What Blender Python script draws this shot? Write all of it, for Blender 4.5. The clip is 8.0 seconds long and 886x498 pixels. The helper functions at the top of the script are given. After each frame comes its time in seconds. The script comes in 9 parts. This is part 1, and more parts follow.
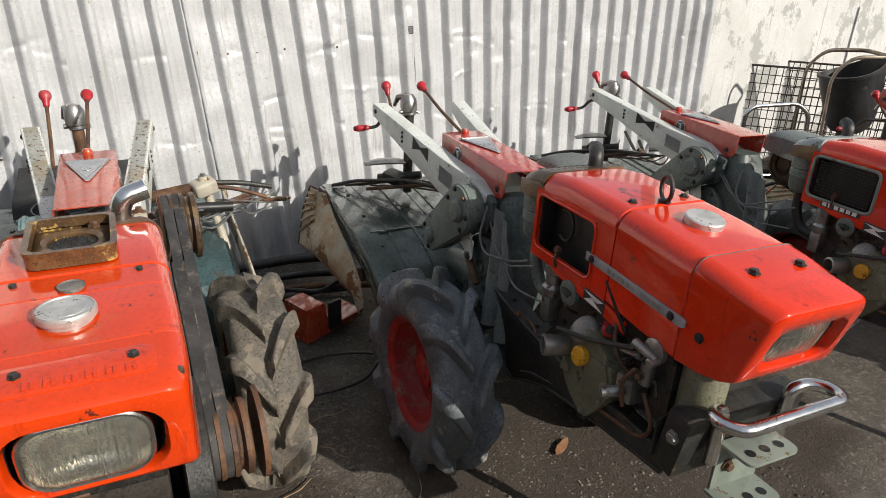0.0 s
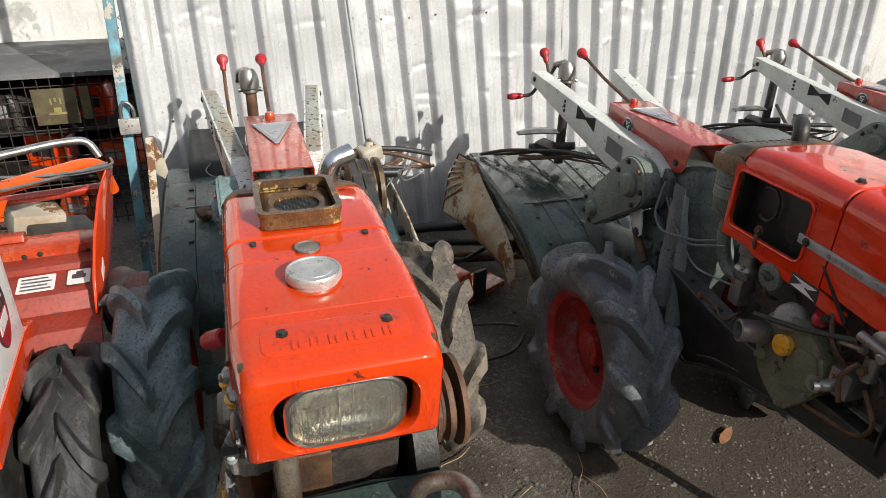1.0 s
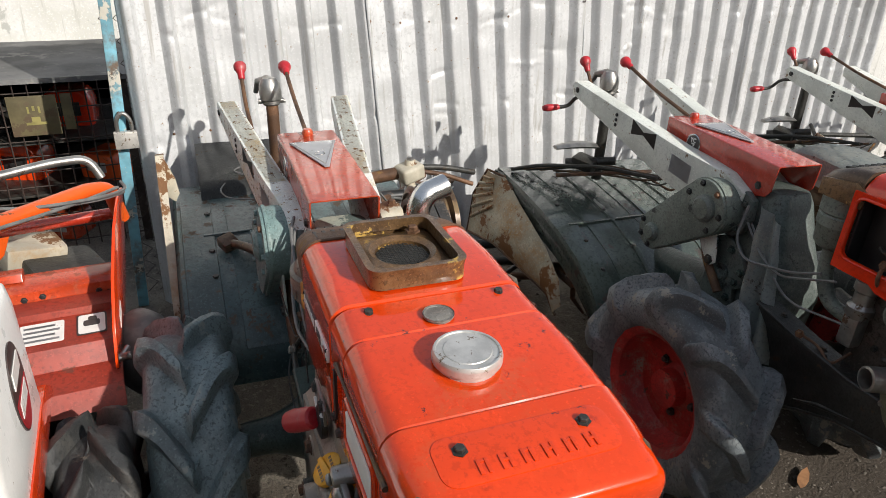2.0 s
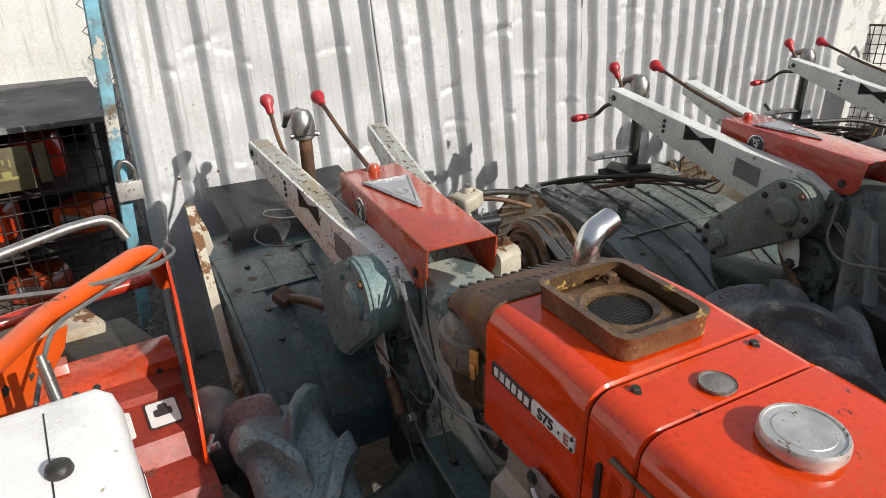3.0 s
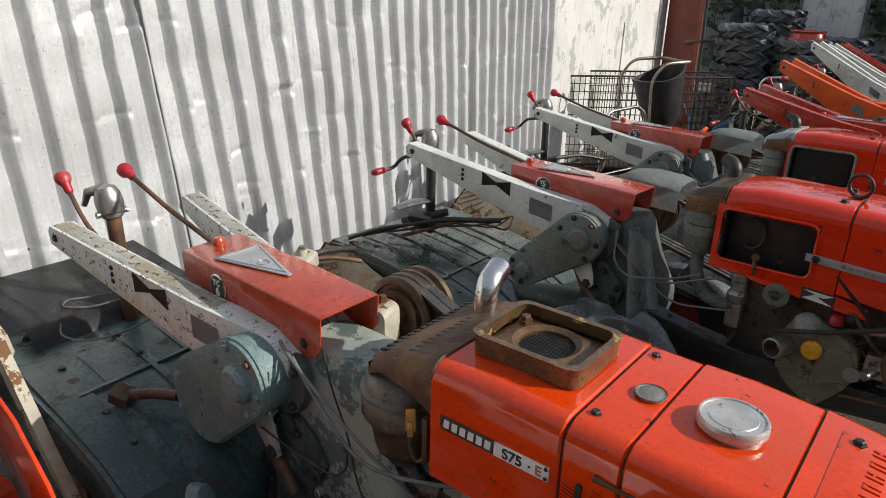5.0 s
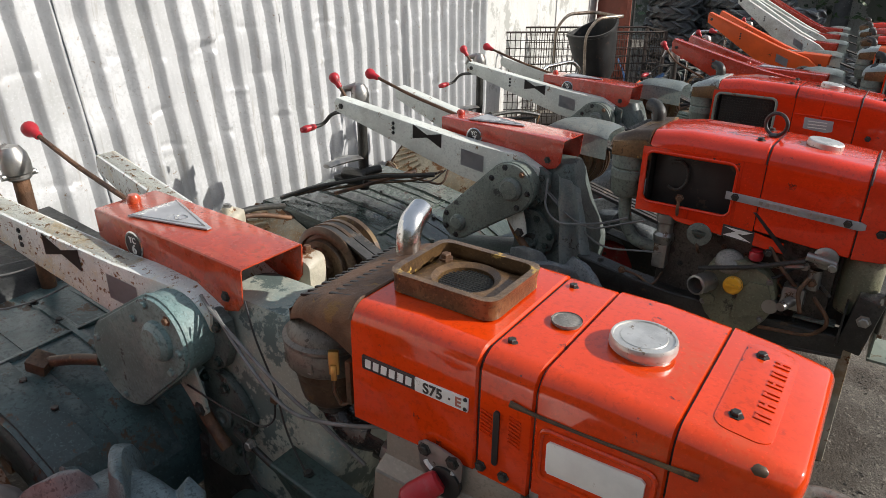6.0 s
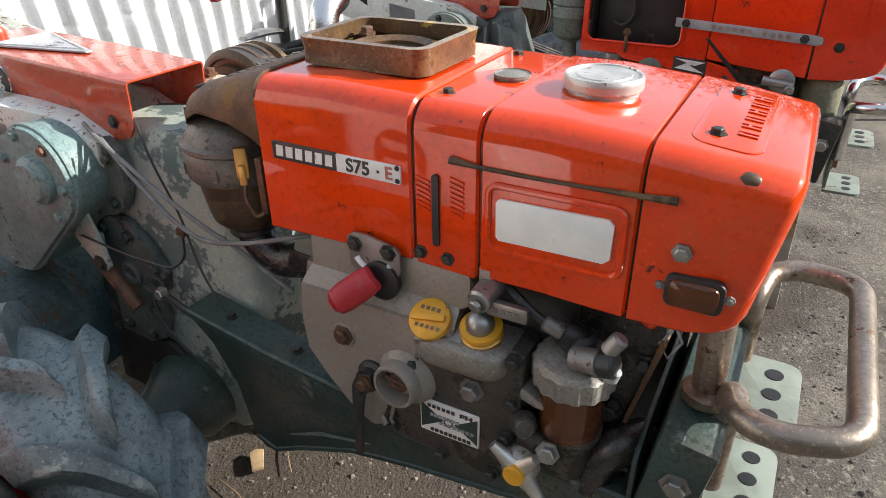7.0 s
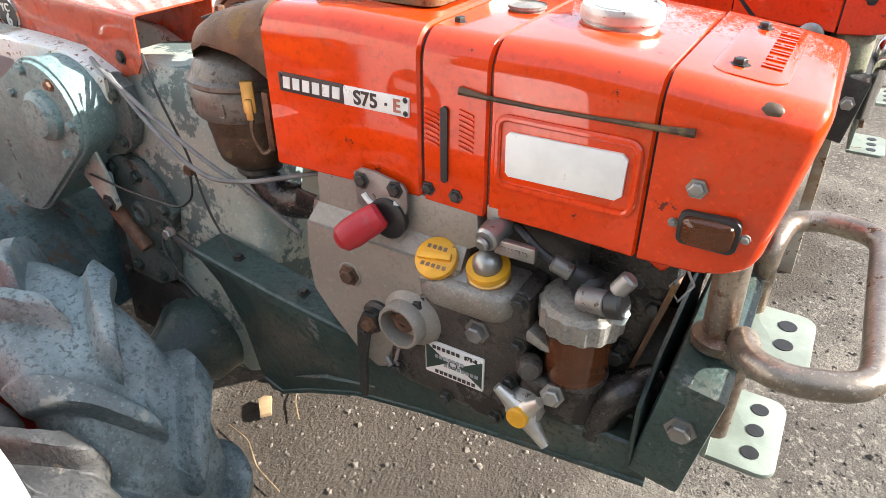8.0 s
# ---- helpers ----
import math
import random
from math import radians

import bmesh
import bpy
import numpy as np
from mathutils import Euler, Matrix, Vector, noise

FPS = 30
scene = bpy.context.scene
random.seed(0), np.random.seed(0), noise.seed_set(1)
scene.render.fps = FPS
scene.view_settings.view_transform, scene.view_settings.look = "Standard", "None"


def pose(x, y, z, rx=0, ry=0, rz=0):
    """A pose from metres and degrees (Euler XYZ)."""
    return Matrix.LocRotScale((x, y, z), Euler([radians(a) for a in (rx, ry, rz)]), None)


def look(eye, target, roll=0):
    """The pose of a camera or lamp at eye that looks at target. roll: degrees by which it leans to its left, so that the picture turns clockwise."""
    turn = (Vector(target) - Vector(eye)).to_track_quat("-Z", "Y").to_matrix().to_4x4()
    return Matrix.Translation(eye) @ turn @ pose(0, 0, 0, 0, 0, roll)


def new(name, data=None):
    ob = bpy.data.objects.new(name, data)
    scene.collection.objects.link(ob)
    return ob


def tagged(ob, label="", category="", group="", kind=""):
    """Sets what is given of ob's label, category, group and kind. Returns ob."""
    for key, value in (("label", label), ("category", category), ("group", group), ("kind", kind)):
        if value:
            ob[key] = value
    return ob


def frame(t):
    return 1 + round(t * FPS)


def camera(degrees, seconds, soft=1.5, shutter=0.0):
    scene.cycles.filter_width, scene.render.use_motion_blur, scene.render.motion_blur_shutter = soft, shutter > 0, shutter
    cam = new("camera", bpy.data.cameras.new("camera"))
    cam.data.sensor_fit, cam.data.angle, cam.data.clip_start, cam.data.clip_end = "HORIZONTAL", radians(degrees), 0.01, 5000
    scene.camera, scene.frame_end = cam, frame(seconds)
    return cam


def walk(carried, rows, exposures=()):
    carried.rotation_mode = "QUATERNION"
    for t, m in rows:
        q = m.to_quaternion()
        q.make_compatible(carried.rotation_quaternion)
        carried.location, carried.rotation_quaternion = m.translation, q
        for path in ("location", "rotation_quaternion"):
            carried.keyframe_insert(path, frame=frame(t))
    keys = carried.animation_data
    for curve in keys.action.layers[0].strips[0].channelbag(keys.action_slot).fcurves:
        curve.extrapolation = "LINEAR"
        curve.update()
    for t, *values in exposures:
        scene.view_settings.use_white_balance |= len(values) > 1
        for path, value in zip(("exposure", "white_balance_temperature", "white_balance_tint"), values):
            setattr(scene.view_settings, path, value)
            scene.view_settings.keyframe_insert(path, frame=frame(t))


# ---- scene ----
cam = camera(67.0, 8.0, soft=0.85)
PATH = [
    (0, (0.024, 0.044, 1.613), (0.952, 1.626, 0.814), 2.0),
    (0.5, (-0.126, 0.059, 1.605), (0.591, 1.712, 0.736), 1.9),
    (1, (-0.187, 0.190, 1.591), (0.480, 1.855, 0.707), 0.9),
    (1.5, (-0.249, 0.405, 1.577), (0.423, 2.051, 0.662), -0.4),
    (1.7, (-0.281, 0.459, 1.573), (0.404, 2.110, 0.675), 1.1),
    (2.8, (-0.623, 0.830, 1.549), (0.371, 2.340, 0.693), 0.2),
    (3, (-0.644, 0.904, 1.551), (0.311, 2.442, 0.702), -0.8),
    (3.5, (-0.738, 1.031, 1.555), (0.479, 2.358, 0.685), 0.0),
    (4, (-0.852, 1.082, 1.592), (0.670, 2.137, 0.836), 0.9),
    (4.2, (-0.866, 1.082, 1.595), (0.698, 2.100, 0.875), 1.9),
    (5.3, (-0.874, 1.060, 1.595), (0.653, 2.131, 0.874), 1.0),
    (5.5, (-0.868, 1.049, 1.590), (0.682, 2.082, 0.862), 1.1),
    (6, (-0.851, 1.026, 1.549), (0.736, 1.936, 0.738), 0.7),
    (6.5, (-0.827, 1.026, 1.432), (0.796, 1.867, 0.620), 0.0),
    (7, (-0.802, 1.028, 1.273), (0.780, 1.759, 0.292), -0.8),
    (7.5, (-0.801, 1.022, 1.228), (0.718, 1.739, 0.143), -0.5),
    (8, (-0.801, 1.019, 1.234), (0.716, 1.768, 0.167), -0.2),
]
EXPOSURES = [(t, e, 6500 - 25 * t, 10) for t, e in ((0, -0.10), (1, 0.0), (4, -0.12), (5.5, -0.17), (6, 0.10), (6.5, 0.38), (7, 0.82), (7.5, 1.52), (8, 1.70))]
walk(cam, [(t, look(eye, target, roll)) for t, eye, target, roll in PATH], EXPOSURES)
# ---- light ----
SUN = Vector((0.45, -1.0, 0.60)).normalized()
world = bpy.data.worlds.new("sky")
scene.world = world
world.use_nodes = True
wn = world.node_tree
wn.nodes.clear()
sky = wn.nodes.new("ShaderNodeTexSky")
sky.sky_type = "NISHITA"
sky.sun_disc = False
sky.sun_elevation = math.asin(SUN.z)
sky.sun_rotation = math.atan2(SUN.x, SUN.y)
back = wn.nodes.new("ShaderNodeBackground")
sky.dust_density = 2.0
back.inputs[1].default_value = 0.10
wout = wn.nodes.new("ShaderNodeOutputWorld")
haze = wn.nodes.new("ShaderNodeMix")
haze.data_type = "RGBA"
haze.inputs[0].default_value = 0.35
haze.inputs[7].default_value = (8.0, 8.6, 9.4, 1)
wn.links.new(sky.outputs[0], haze.inputs[6])
wn.links.new(haze.outputs[2], back.inputs[0])
wn.links.new(back.outputs[0], wout.inputs[0])
sun_data = bpy.data.lights.new("sun", "SUN")
sun_data.energy = 5.0
sun_data.angle = radians(0.5)
sun_data.color = (1.0, 0.95, 0.87)
sun = new("sun", sun_data)
sun.matrix_world = look(SUN * 40, (0, 0, 0))


# ---- materials ----
def mat(name, col, rough=0.5, metal=0.0, var=0.2, scale=7.0, spots=None, dust=None, bump=0.15, bscale=70.0, coat=0.0, streak=None, grit=0.0):
    """A worn painted, cast or rubber surface. spots: (colour, share, scale); dust: (colour, share)."""
    m = bpy.data.materials.new(name)
    m.use_nodes = True
    nt = m.node_tree
    bs = nt.nodes["Principled BSDF"]
    tc = nt.nodes.new("ShaderNodeTexCoord")
    oi = nt.nodes.new("ShaderNodeObjectInfo")
    off = nt.nodes.new("ShaderNodeVectorMath")
    off.operation = "ADD"
    mul = nt.nodes.new("ShaderNodeMath")
    mul.operation = "MULTIPLY"
    mul.inputs[1].default_value = 17.0
    nt.links.new(oi.outputs["Random"], mul.inputs[0])
    nt.links.new(tc.outputs["Object"], off.inputs[0])
    nt.links.new(mul.outputs[0], off.inputs[1])

    def noise_at(s, detail=5.0, rgh=0.6, stretch=None):
        n = nt.nodes.new("ShaderNodeTexNoise")
        n.inputs["Scale"].default_value = s
        n.inputs["Detail"].default_value = detail
        n.inputs["Roughness"].default_value = rgh
        if stretch:
            mp = nt.nodes.new("ShaderNodeMapping")
            mp.inputs["Scale"].default_value = stretch
            nt.links.new(off.outputs[0], mp.inputs[0])
            nt.links.new(mp.outputs[0], n.inputs["Vector"])
        else:
            nt.links.new(off.outputs[0], n.inputs["Vector"])
        return n.outputs["Fac"]

    def ramp(fac, a, b):
        r = nt.nodes.new("ShaderNodeMapRange")
        r.inputs[1].default_value, r.inputs[2].default_value = a, b
        r.interpolation_type = "SMOOTHSTEP"
        nt.links.new(fac, r.inputs[0])
        return r.outputs[0]

    def mix(fac, a, b):
        x = nt.nodes.new("ShaderNodeMix")
        x.data_type = "RGBA"
        nt.links.new(fac, x.inputs[0])
        for k, v in ((6, a), (7, b)):
            if isinstance(v, tuple):
                x.inputs[k].default_value = (*v, 1)
            else:
                nt.links.new(v, x.inputs[k])
        return x.outputs[2]

    lo = tuple(c * (1 - var) for c in col)
    hi = tuple(min(1, c * (1 + var)) for c in col)
    colour = mix(ramp(noise_at(scale, 7), 0.38, 0.62), lo, hi)
    rg = nt.nodes.new("ShaderNodeMath")
    rg.operation = "MULTIPLY_ADD"
    nt.links.new(noise_at(scale * 2.3), rg.inputs[0])
    rg.inputs[1].default_value = 0.3
    rg.inputs[2].default_value = max(0.03, rough - 0.15)
    rough_out = rg.outputs[0]
    if dust:
        colour = mix(ramp(noise_at(scale * 0.8, 8, 0.7), 0.60 - dust[1] * 0.35, 0.70 - dust[1] * 0.1), colour, dust[0])
    if grit:
        colour = mix(ramp(noise_at(bscale * 1.5 + 40, 4, 0.7), 0.50, 0.62), colour, tuple(c * (1 - grit) for c in col))
        colour = mix(ramp(noise_at(bscale * 2.1 + 70, 4, 0.7), 0.56, 0.66), colour, tuple(min(1, c * (1 + grit) + 0.03 * grit) for c in col))
    if streak:
        colour = mix(ramp(noise_at(1.0, 6, 0.65, (26, 26, 1.6)), 0.64 - streak[1] * 0.4, 0.72 - streak[1] * 0.2), colour, streak[0])
    if spots:
        sp = ramp(noise_at(spots[2], 9, 0.72), 0.655 - spots[1] * 0.42, 0.68 - spots[1] * 0.40)
        colour = mix(sp, colour, spots[0])
        ma = nt.nodes.new("ShaderNodeMath")
        ma.operation = "MAXIMUM"
        sc = nt.nodes.new("ShaderNodeMath")
        sc.operation = "MULTIPLY"
        sc.inputs[1].default_value = 0.75
        nt.links.new(sp, sc.inputs[0])
        nt.links.new(sc.outputs[0], ma.inputs[0])
        nt.links.new(rough_out, ma.inputs[1])
        rough_out = ma.outputs[0]
    nt.links.new(colour, bs.inputs["Base Color"])
    nt.links.new(rough_out, bs.inputs["Roughness"])
    bs.inputs["Metallic"].default_value = metal
    bs.inputs["Coat Weight"].default_value = coat
    bs.inputs["Coat Roughness"].default_value = 0.03
    if bump:
        bp = nt.nodes.new("ShaderNodeBump")
        bp.inputs["Strength"].default_value = bump
        bp.inputs["Distance"].default_value = 0.01
        nt.links.new(noise_at(bscale, 6, 0.65), bp.inputs["Height"])
        nt.links.new(bp.outputs[0], bs.inputs["Normal"])
    return m


RUST = (0.13, 0.055, 0.022)
DUSTC = (0.20, 0.16, 0.12)
M = {
    "orange": mat("orange_paint", (0.68, 0.048, 0.003), 0.18, 0, 0.08, 4, ((0.13, 0.018, 0.008), 0.03, 22), ((0.56, 0.066, 0.014), 0.20), 0.025, 40, 1.0, ((0.44, 0.03, 0.004), 0.06), 0.10),
    "red": mat("red_paint", (0.72, 0.035, 0.006), 0.18, 0, 0.10, 4, ((0.09, 0.02, 0.012), 0.03, 20), ((0.54, 0.030, 0.006), 0.10), 0.025, 40, 1.0, ((0.42, 0.018, 0.004), 0.05), 0.10),
    "console": mat("faded_red_paint", (0.46, 0.052, 0.014), 0.28, 0, 0.18, 7, ((0.27, 0.050, 0.018), 0.20, 7), ((0.49, 0.105, 0.040), 0.30), 0.05, 30, 0.6, ((0.33, 0.06, 0.025), 0.12), 0.25),
    "deck_red": mat("dull_red_deck_paint", (0.27, 0.030, 0.014), 0.5, 0, 0.15, 6, ((0.17, 0.045, 0.028), 0.10, 12), ((0.24, 0.044, 0.022), 0.3), 0.05, 30, 0, None, 0.25),
    "console_red": mat("console_red_paint", (0.44, 0.034, 0.013), 0.26, 0, 0.12, 8, ((0.16, 0.05, 0.03), 0.07, 12), ((0.40, 0.09, 0.05), 0.12), 0.04, 30, 0.8, None, 0.25),
    "maroon": mat("rim_red_paint", (0.34, 0.018, 0.014), 0.55, 0, 0.25, 10, ((0.09, 0.04, 0.03), 0.12, 20), (DUSTC, 0.25), 0.15, 60, 0, None, 0.3),
    "orange2": mat("bright_orange_paint", (0.68, 0.095, 0.010), 0.35, 0, 0.12, 5, (RUST, 0.08, 14), None, 0.04, 40, 0.2),
    "green": mat("dark_green_casting", (0.030, 0.052, 0.045), 0.36, 0, 0.3, 6, ((0.13, 0.14, 0.125), 0.10, 17), ((0.10, 0.09, 0.07), 0.35), 0.3, 50, 0, None, 0.35),
    "olive": mat("olive_grey_casting", (0.165, 0.165, 0.105), 0.42, 0, 0.25, 6, ((0.06, 0.055, 0.04), 0.14, 12), ((0.22, 0.21, 0.15), 0.3), 0.2, 50, 0, None, 0.3),
    "green_mid": mat("grey_green_casting", (0.15, 0.175, 0.15), 0.45, 0, 0.25, 6, ((0.05, 0.055, 0.05), 0.12, 14), ((0.15, 0.155, 0.135), 0.25), 0.25, 50, 0, None, 0.35),
    "green_plate": mat("grey_green_plate", (0.085, 0.105, 0.096), 0.45, 0, 0.25, 6, ((0.035, 0.036, 0.032), 0.14, 10), ((0.15, 0.165, 0.15), 0.25), 0.25, 50, 0, None, 0.35),
    "green_blue": mat("blue_green_casting", (0.150, 0.230, 0.222), 0.5, 0, 0.25, 6, ((0.07, 0.085, 0.083), 0.12, 15), ((0.21, 0.265, 0.25), 0.3), 0.3, 50, 0, None, 0.3),
    "cover": mat("green_grey_sheet", (0.066, 0.084, 0.070), 0.22, 0, 0.25, 4, ((0.045, 0.032, 0.024), 0.12, 12), ((0.105, 0.118, 0.096), 0.25), 0.12, 26, 0.4, None, 0.3),
    "cover_blue": mat("blue_green_sheet", (0.042, 0.078, 0.080), 0.36, 0, 0.3, 5, ((0.075, 0.052, 0.034), 0.18, 13), ((0.105, 0.140, 0.140), 0.30), 0.25, 26, 0.1, None, 0.4),
    "casing": mat("pale_green_casing", (0.41, 0.435, 0.37), 0.5, 0, 0.12, 5, ((0.115, 0.155, 0.145), 0.34, 5.5), ((0.21, 0.305, 0.29), 0.55), 0.2, 40, 0, None, 0.18),
    "oil_grey": mat("greasy_grey_lid", (0.135, 0.115, 0.095), 0.42, 0.2, 0.25, 9, ((0.06, 0.045, 0.035), 0.16, 10), ((0.20, 0.17, 0.14), 0.25), 0.15, 50, 0, None, 0.3),
    "oil_black": mat("oil_soaked_black", (0.030, 0.026, 0.023), 0.24, 0.1, 0.35, 10, ((0.11, 0.085, 0.06), 0.10, 22), None, 0.3, 60, 0.2, None, 0.4),
    "alu_paint": mat("grey_beige_cast_paint", (0.275, 0.243, 0.205), 0.42, 0.15, 0.10, 6, ((0.13, 0.10, 0.075), 0.05, 18), ((0.26, 0.225, 0.185), 0.22), 0.18, 60, 0, None, 0.14),
    "label_red": mat("faded_red_print", (0.42, 0.14, 0.10), 0.4, 0, 0.1, 20, None, None, 0, 1),
    "white": mat("white_paint", (0.64, 0.66, 0.60), 0.38, 0, 0.10, 6, ((0.22, 0.15, 0.09), 0.11, 22), ((0.46, 0.46, 0.40), 0.35), 0.05, 40, 0.1, None, 0.12),
    "white_rust": mat("rusted_white_paint", (0.70, 0.72, 0.68), 0.42, 0, 0.08, 6, ((0.20, 0.10, 0.035), 0.20, 62), ((0.62, 0.52, 0.30), 0.38), 0.12, 50, 0, None, 0.15),
    "arm_rust": mat("flaked_rusty_white", (0.68, 0.68, 0.62), 0.45, 0, 0.10, 5, ((0.20, 0.105, 0.035), 0.24, 52), ((0.55, 0.42, 0.22), 0.30), 0.25, 60, 0, None, 0.2),
    "white_cover": mat("clean_white_cover", (0.83, 0.82, 0.79), 0.3, 0, 0.04, 6, ((0.35, 0.28, 0.20), 0.02, 25), ((0.70, 0.68, 0.63), 0.15), 0.03, 40, 0.2, None, 0.04),
    "cream_rust": mat("rusted_cream_paint", (0.46, 0.42, 0.33), 0.55, 0, 0.2, 8, ((0.17, 0.08, 0.03), 0.28, 8), ((0.34, 0.23, 0.12), 0.3), 0.25, 50),
    "plate_rust": mat("orange_rusted_cream", (0.44, 0.39, 0.28), 0.5, 0, 0.2, 7, ((0.20, 0.085, 0.025), 0.26, 9), ((0.36, 0.20, 0.075), 0.52), 0.25, 50, 0, None, 0.25),
    "rust": mat("rusty_steel", (0.13, 0.066, 0.034), 0.6, 0.2, 0.35, 12, ((0.22, 0.12, 0.04), 0.12, 18), ((0.06, 0.035, 0.025), 0.35), 0.35, 80),
    "tray": mat("rusted_yellow_tray", (0.15, 0.083, 0.034), 0.34, 0.2, 0.35, 10, ((0.50, 0.32, 0.08), 0.20, 9), ((0.07, 0.04, 0.022), 0.32), 0.25, 60, 0.3, None, 0.4),
    "oil": mat("oily_brown_metal", (0.095, 0.060, 0.036), 0.35, 0.3, 0.3, 8, ((0.18, 0.12, 0.06), 0.2, 9), None, 0.12, 40, 0, None, 0.3),
    "rubber": mat("tyre_rubber", (0.092, 0.104, 0.110), 0.46, 0, 0.35, 7, ((0.24, 0.225, 0.19), 0.14, 12), ((0.19, 0.205, 0.208), 0.40), 0.3, 60, 0, None, 0.35),
    "rubber_pale": mat("greyed_tyre_rubber", (0.112, 0.152, 0.162), 0.48, 0, 0.32, 7, ((0.24, 0.27, 0.25), 0.12, 14), ((0.205, 0.265, 0.275), 0.42), 0.35, 50, 0, None, 0.4),
    "rubber_dusty": mat("dusty_tyre_rubber", (0.090, 0.080, 0.066), 0.8, 0, 0.3, 9, ((0.19, 0.16, 0.12), 0.32, 10), ((0.16, 0.135, 0.10), 0.6), 0.35, 60, 0, None, 0.35),
    "rubber_black": mat("black_tyre_rubber", (0.032, 0.033, 0.033), 0.6, 0, 0.3, 9, ((0.09, 0.08, 0.065), 0.10, 14), ((0.06, 0.058, 0.052), 0.35), 0.3, 60, 0, None, 0.35),
    "belt": mat("belt_rubber", (0.040, 0.038, 0.036), 0.7, 0, 0.3, 14, ((0.10, 0.08, 0.06), 0.2, 20), (DUSTC, 0.15), 0.2, 120),
    "black": mat("black_enamel", (0.018, 0.018, 0.018), 0.45, 0, 0.3, 10, ((0.07, 0.05, 0.04), 0.12, 15), None, 0.1, 60),
    "dark": mat("grimy_dark_metal", (0.034, 0.033, 0.029), 0.45, 0.15, 0.35, 12, ((0.08, 0.055, 0.035), 0.12, 16), ((0.06, 0.055, 0.045), 0.2), 0.25, 70, 0, None, 0.3),
    "steel": mat("worn_steel", (0.34, 0.33, 0.31), 0.4, 0.85, 0.2, 14, ((0.14, 0.09, 0.06), 0.14, 18), None, 0.1, 80),
    "guard_grey": mat("grey_blue_sheet", (0.33, 0.37, 0.36), 0.45, 0, 0.15, 6, ((0.14, 0.13, 0.11), 0.12, 14), ((0.40, 0.40, 0.36), 0.3), 0.08, 40, 0.1, None, 0.2),
    "bracket": mat("grey_green_steel", (0.22, 0.25, 0.21), 0.45, 0.1, 0.15, 10, ((0.16, 0.10, 0.05), 0.12, 14), None, 0.1, 70),
    "chrome": mat("chrome", (0.66, 0.65, 0.63), 0.22, 1.0, 0.08, 14, ((0.22, 0.14, 0.08), 0.15, 26), None, 0.05, 60),
    "tube": mat("worn_guard_tube", (0.30, 0.25, 0.20), 0.36, 0.75, 0.25, 10, ((0.16, 0.085, 0.045), 0.12, 22), ((0.17, 0.11, 0.07), 0.4), 0.15, 60, 0, None, 0.3),
    "cap": mat("tinned_cap", (0.60, 0.58, 0.54), 0.36, 0.55, 0.15, 20, ((0.20, 0.15, 0.10), 0.14, 60), None, 0.12, 120),
    "alu": mat("cast_aluminium", (0.27, 0.25, 0.22), 0.5, 0.35, 0.15, 9, ((0.12, 0.095, 0.07), 0.09, 15), ((0.20, 0.175, 0.14), 0.25), 0.25, 70, 0, None, 0.3),
    "alu_dirty": mat("oily_cast_case", (0.078, 0.067, 0.057), 0.34, 0.3, 0.3, 9, ((0.04, 0.032, 0.026), 0.32, 12), None, 0.3, 70, 0, None, 0.4),
    "redgrip": mat("red_plastic", (0.42, 0.018, 0.026), 0.4, 0, 0.15, 12, ((0.16, 0.03, 0.03), 0.08, 20), ((0.35, 0.10, 0.10), 0.2), 0.05, 60),
    "yellow": mat("yellow_plastic", (0.74, 0.36, 0.02), 0.4, 0, 0.12, 20, ((0.25, 0.12, 0.03), 0.12, 25), None, 0.05, 60),
    "brass": mat("brass", (0.55, 0.32, 0.10), 0.4, 0.8, 0.2, 20, None, None, 0.05, 60),
    "label": mat("white_label", (0.78, 0.76, 0.72), 0.4, 0, 0.05, 20, ((0.55, 0.50, 0.42), 0.08, 20), None, 0, 1),
    "label_dark": mat("dark_label", (0.045, 0.035, 0.033), 0.4, 0, 0.15, 20, None, None, 0, 1),
    "label_green": mat("green_label", (0.03, 0.05, 0.04), 0.4, 0, 0.15, 20, None, None, 0, 1),
    "label_grey": mat("grey_label", (0.36, 0.36, 0.37), 0.45, 0.2, 0.12, 12, None, None, 0.03, 60),
    "cable": mat("grey_cable_sheath", (0.15, 0.15, 0.145), 0.5, 0, 0.2, 20, None, None, 0.05, 60),
    "wire": mat("rusty_wire", (0.045, 0.033, 0.027), 0.6, 0.4, 0.3, 12, None, None, 0.1, 60),
    "bluepaint": mat("flaking_blue_paint", (0.16, 0.38, 0.47), 0.6, 0, 0.2, 6, ((0.50, 0.47, 0.40), 0.18, 14), ((0.14, 0.085, 0.05), 0.38), 0.2, 60),
    "grey_sheet": mat("dull_grey_sheet", (0.065, 0.067, 0.066), 0.45, 0.2, 0.2, 6, ((0.10, 0.06, 0.035), 0.12, 12), ((0.16, 0.16, 0.15), 0.25), 0.1, 40, 0, None, 0.25),
    "tarp": mat("weathered_grey_board", (0.12, 0.12, 0.118), 0.75, 0, 0.3, 3, ((0.22, 0.215, 0.20), 0.16, 7), None, 0.3, 30),
    "plaster": mat("flaking_white_plaster", (0.66, 0.65, 0.62), 0.85, 0, 0.06, 2.0, ((0.42, 0.42, 0.39), 0.30, 2.2), ((0.57, 0.56, 0.51), 0.3), 0.25, 14, 0, ((0.46, 0.45, 0.41), 0.2), 0.12),
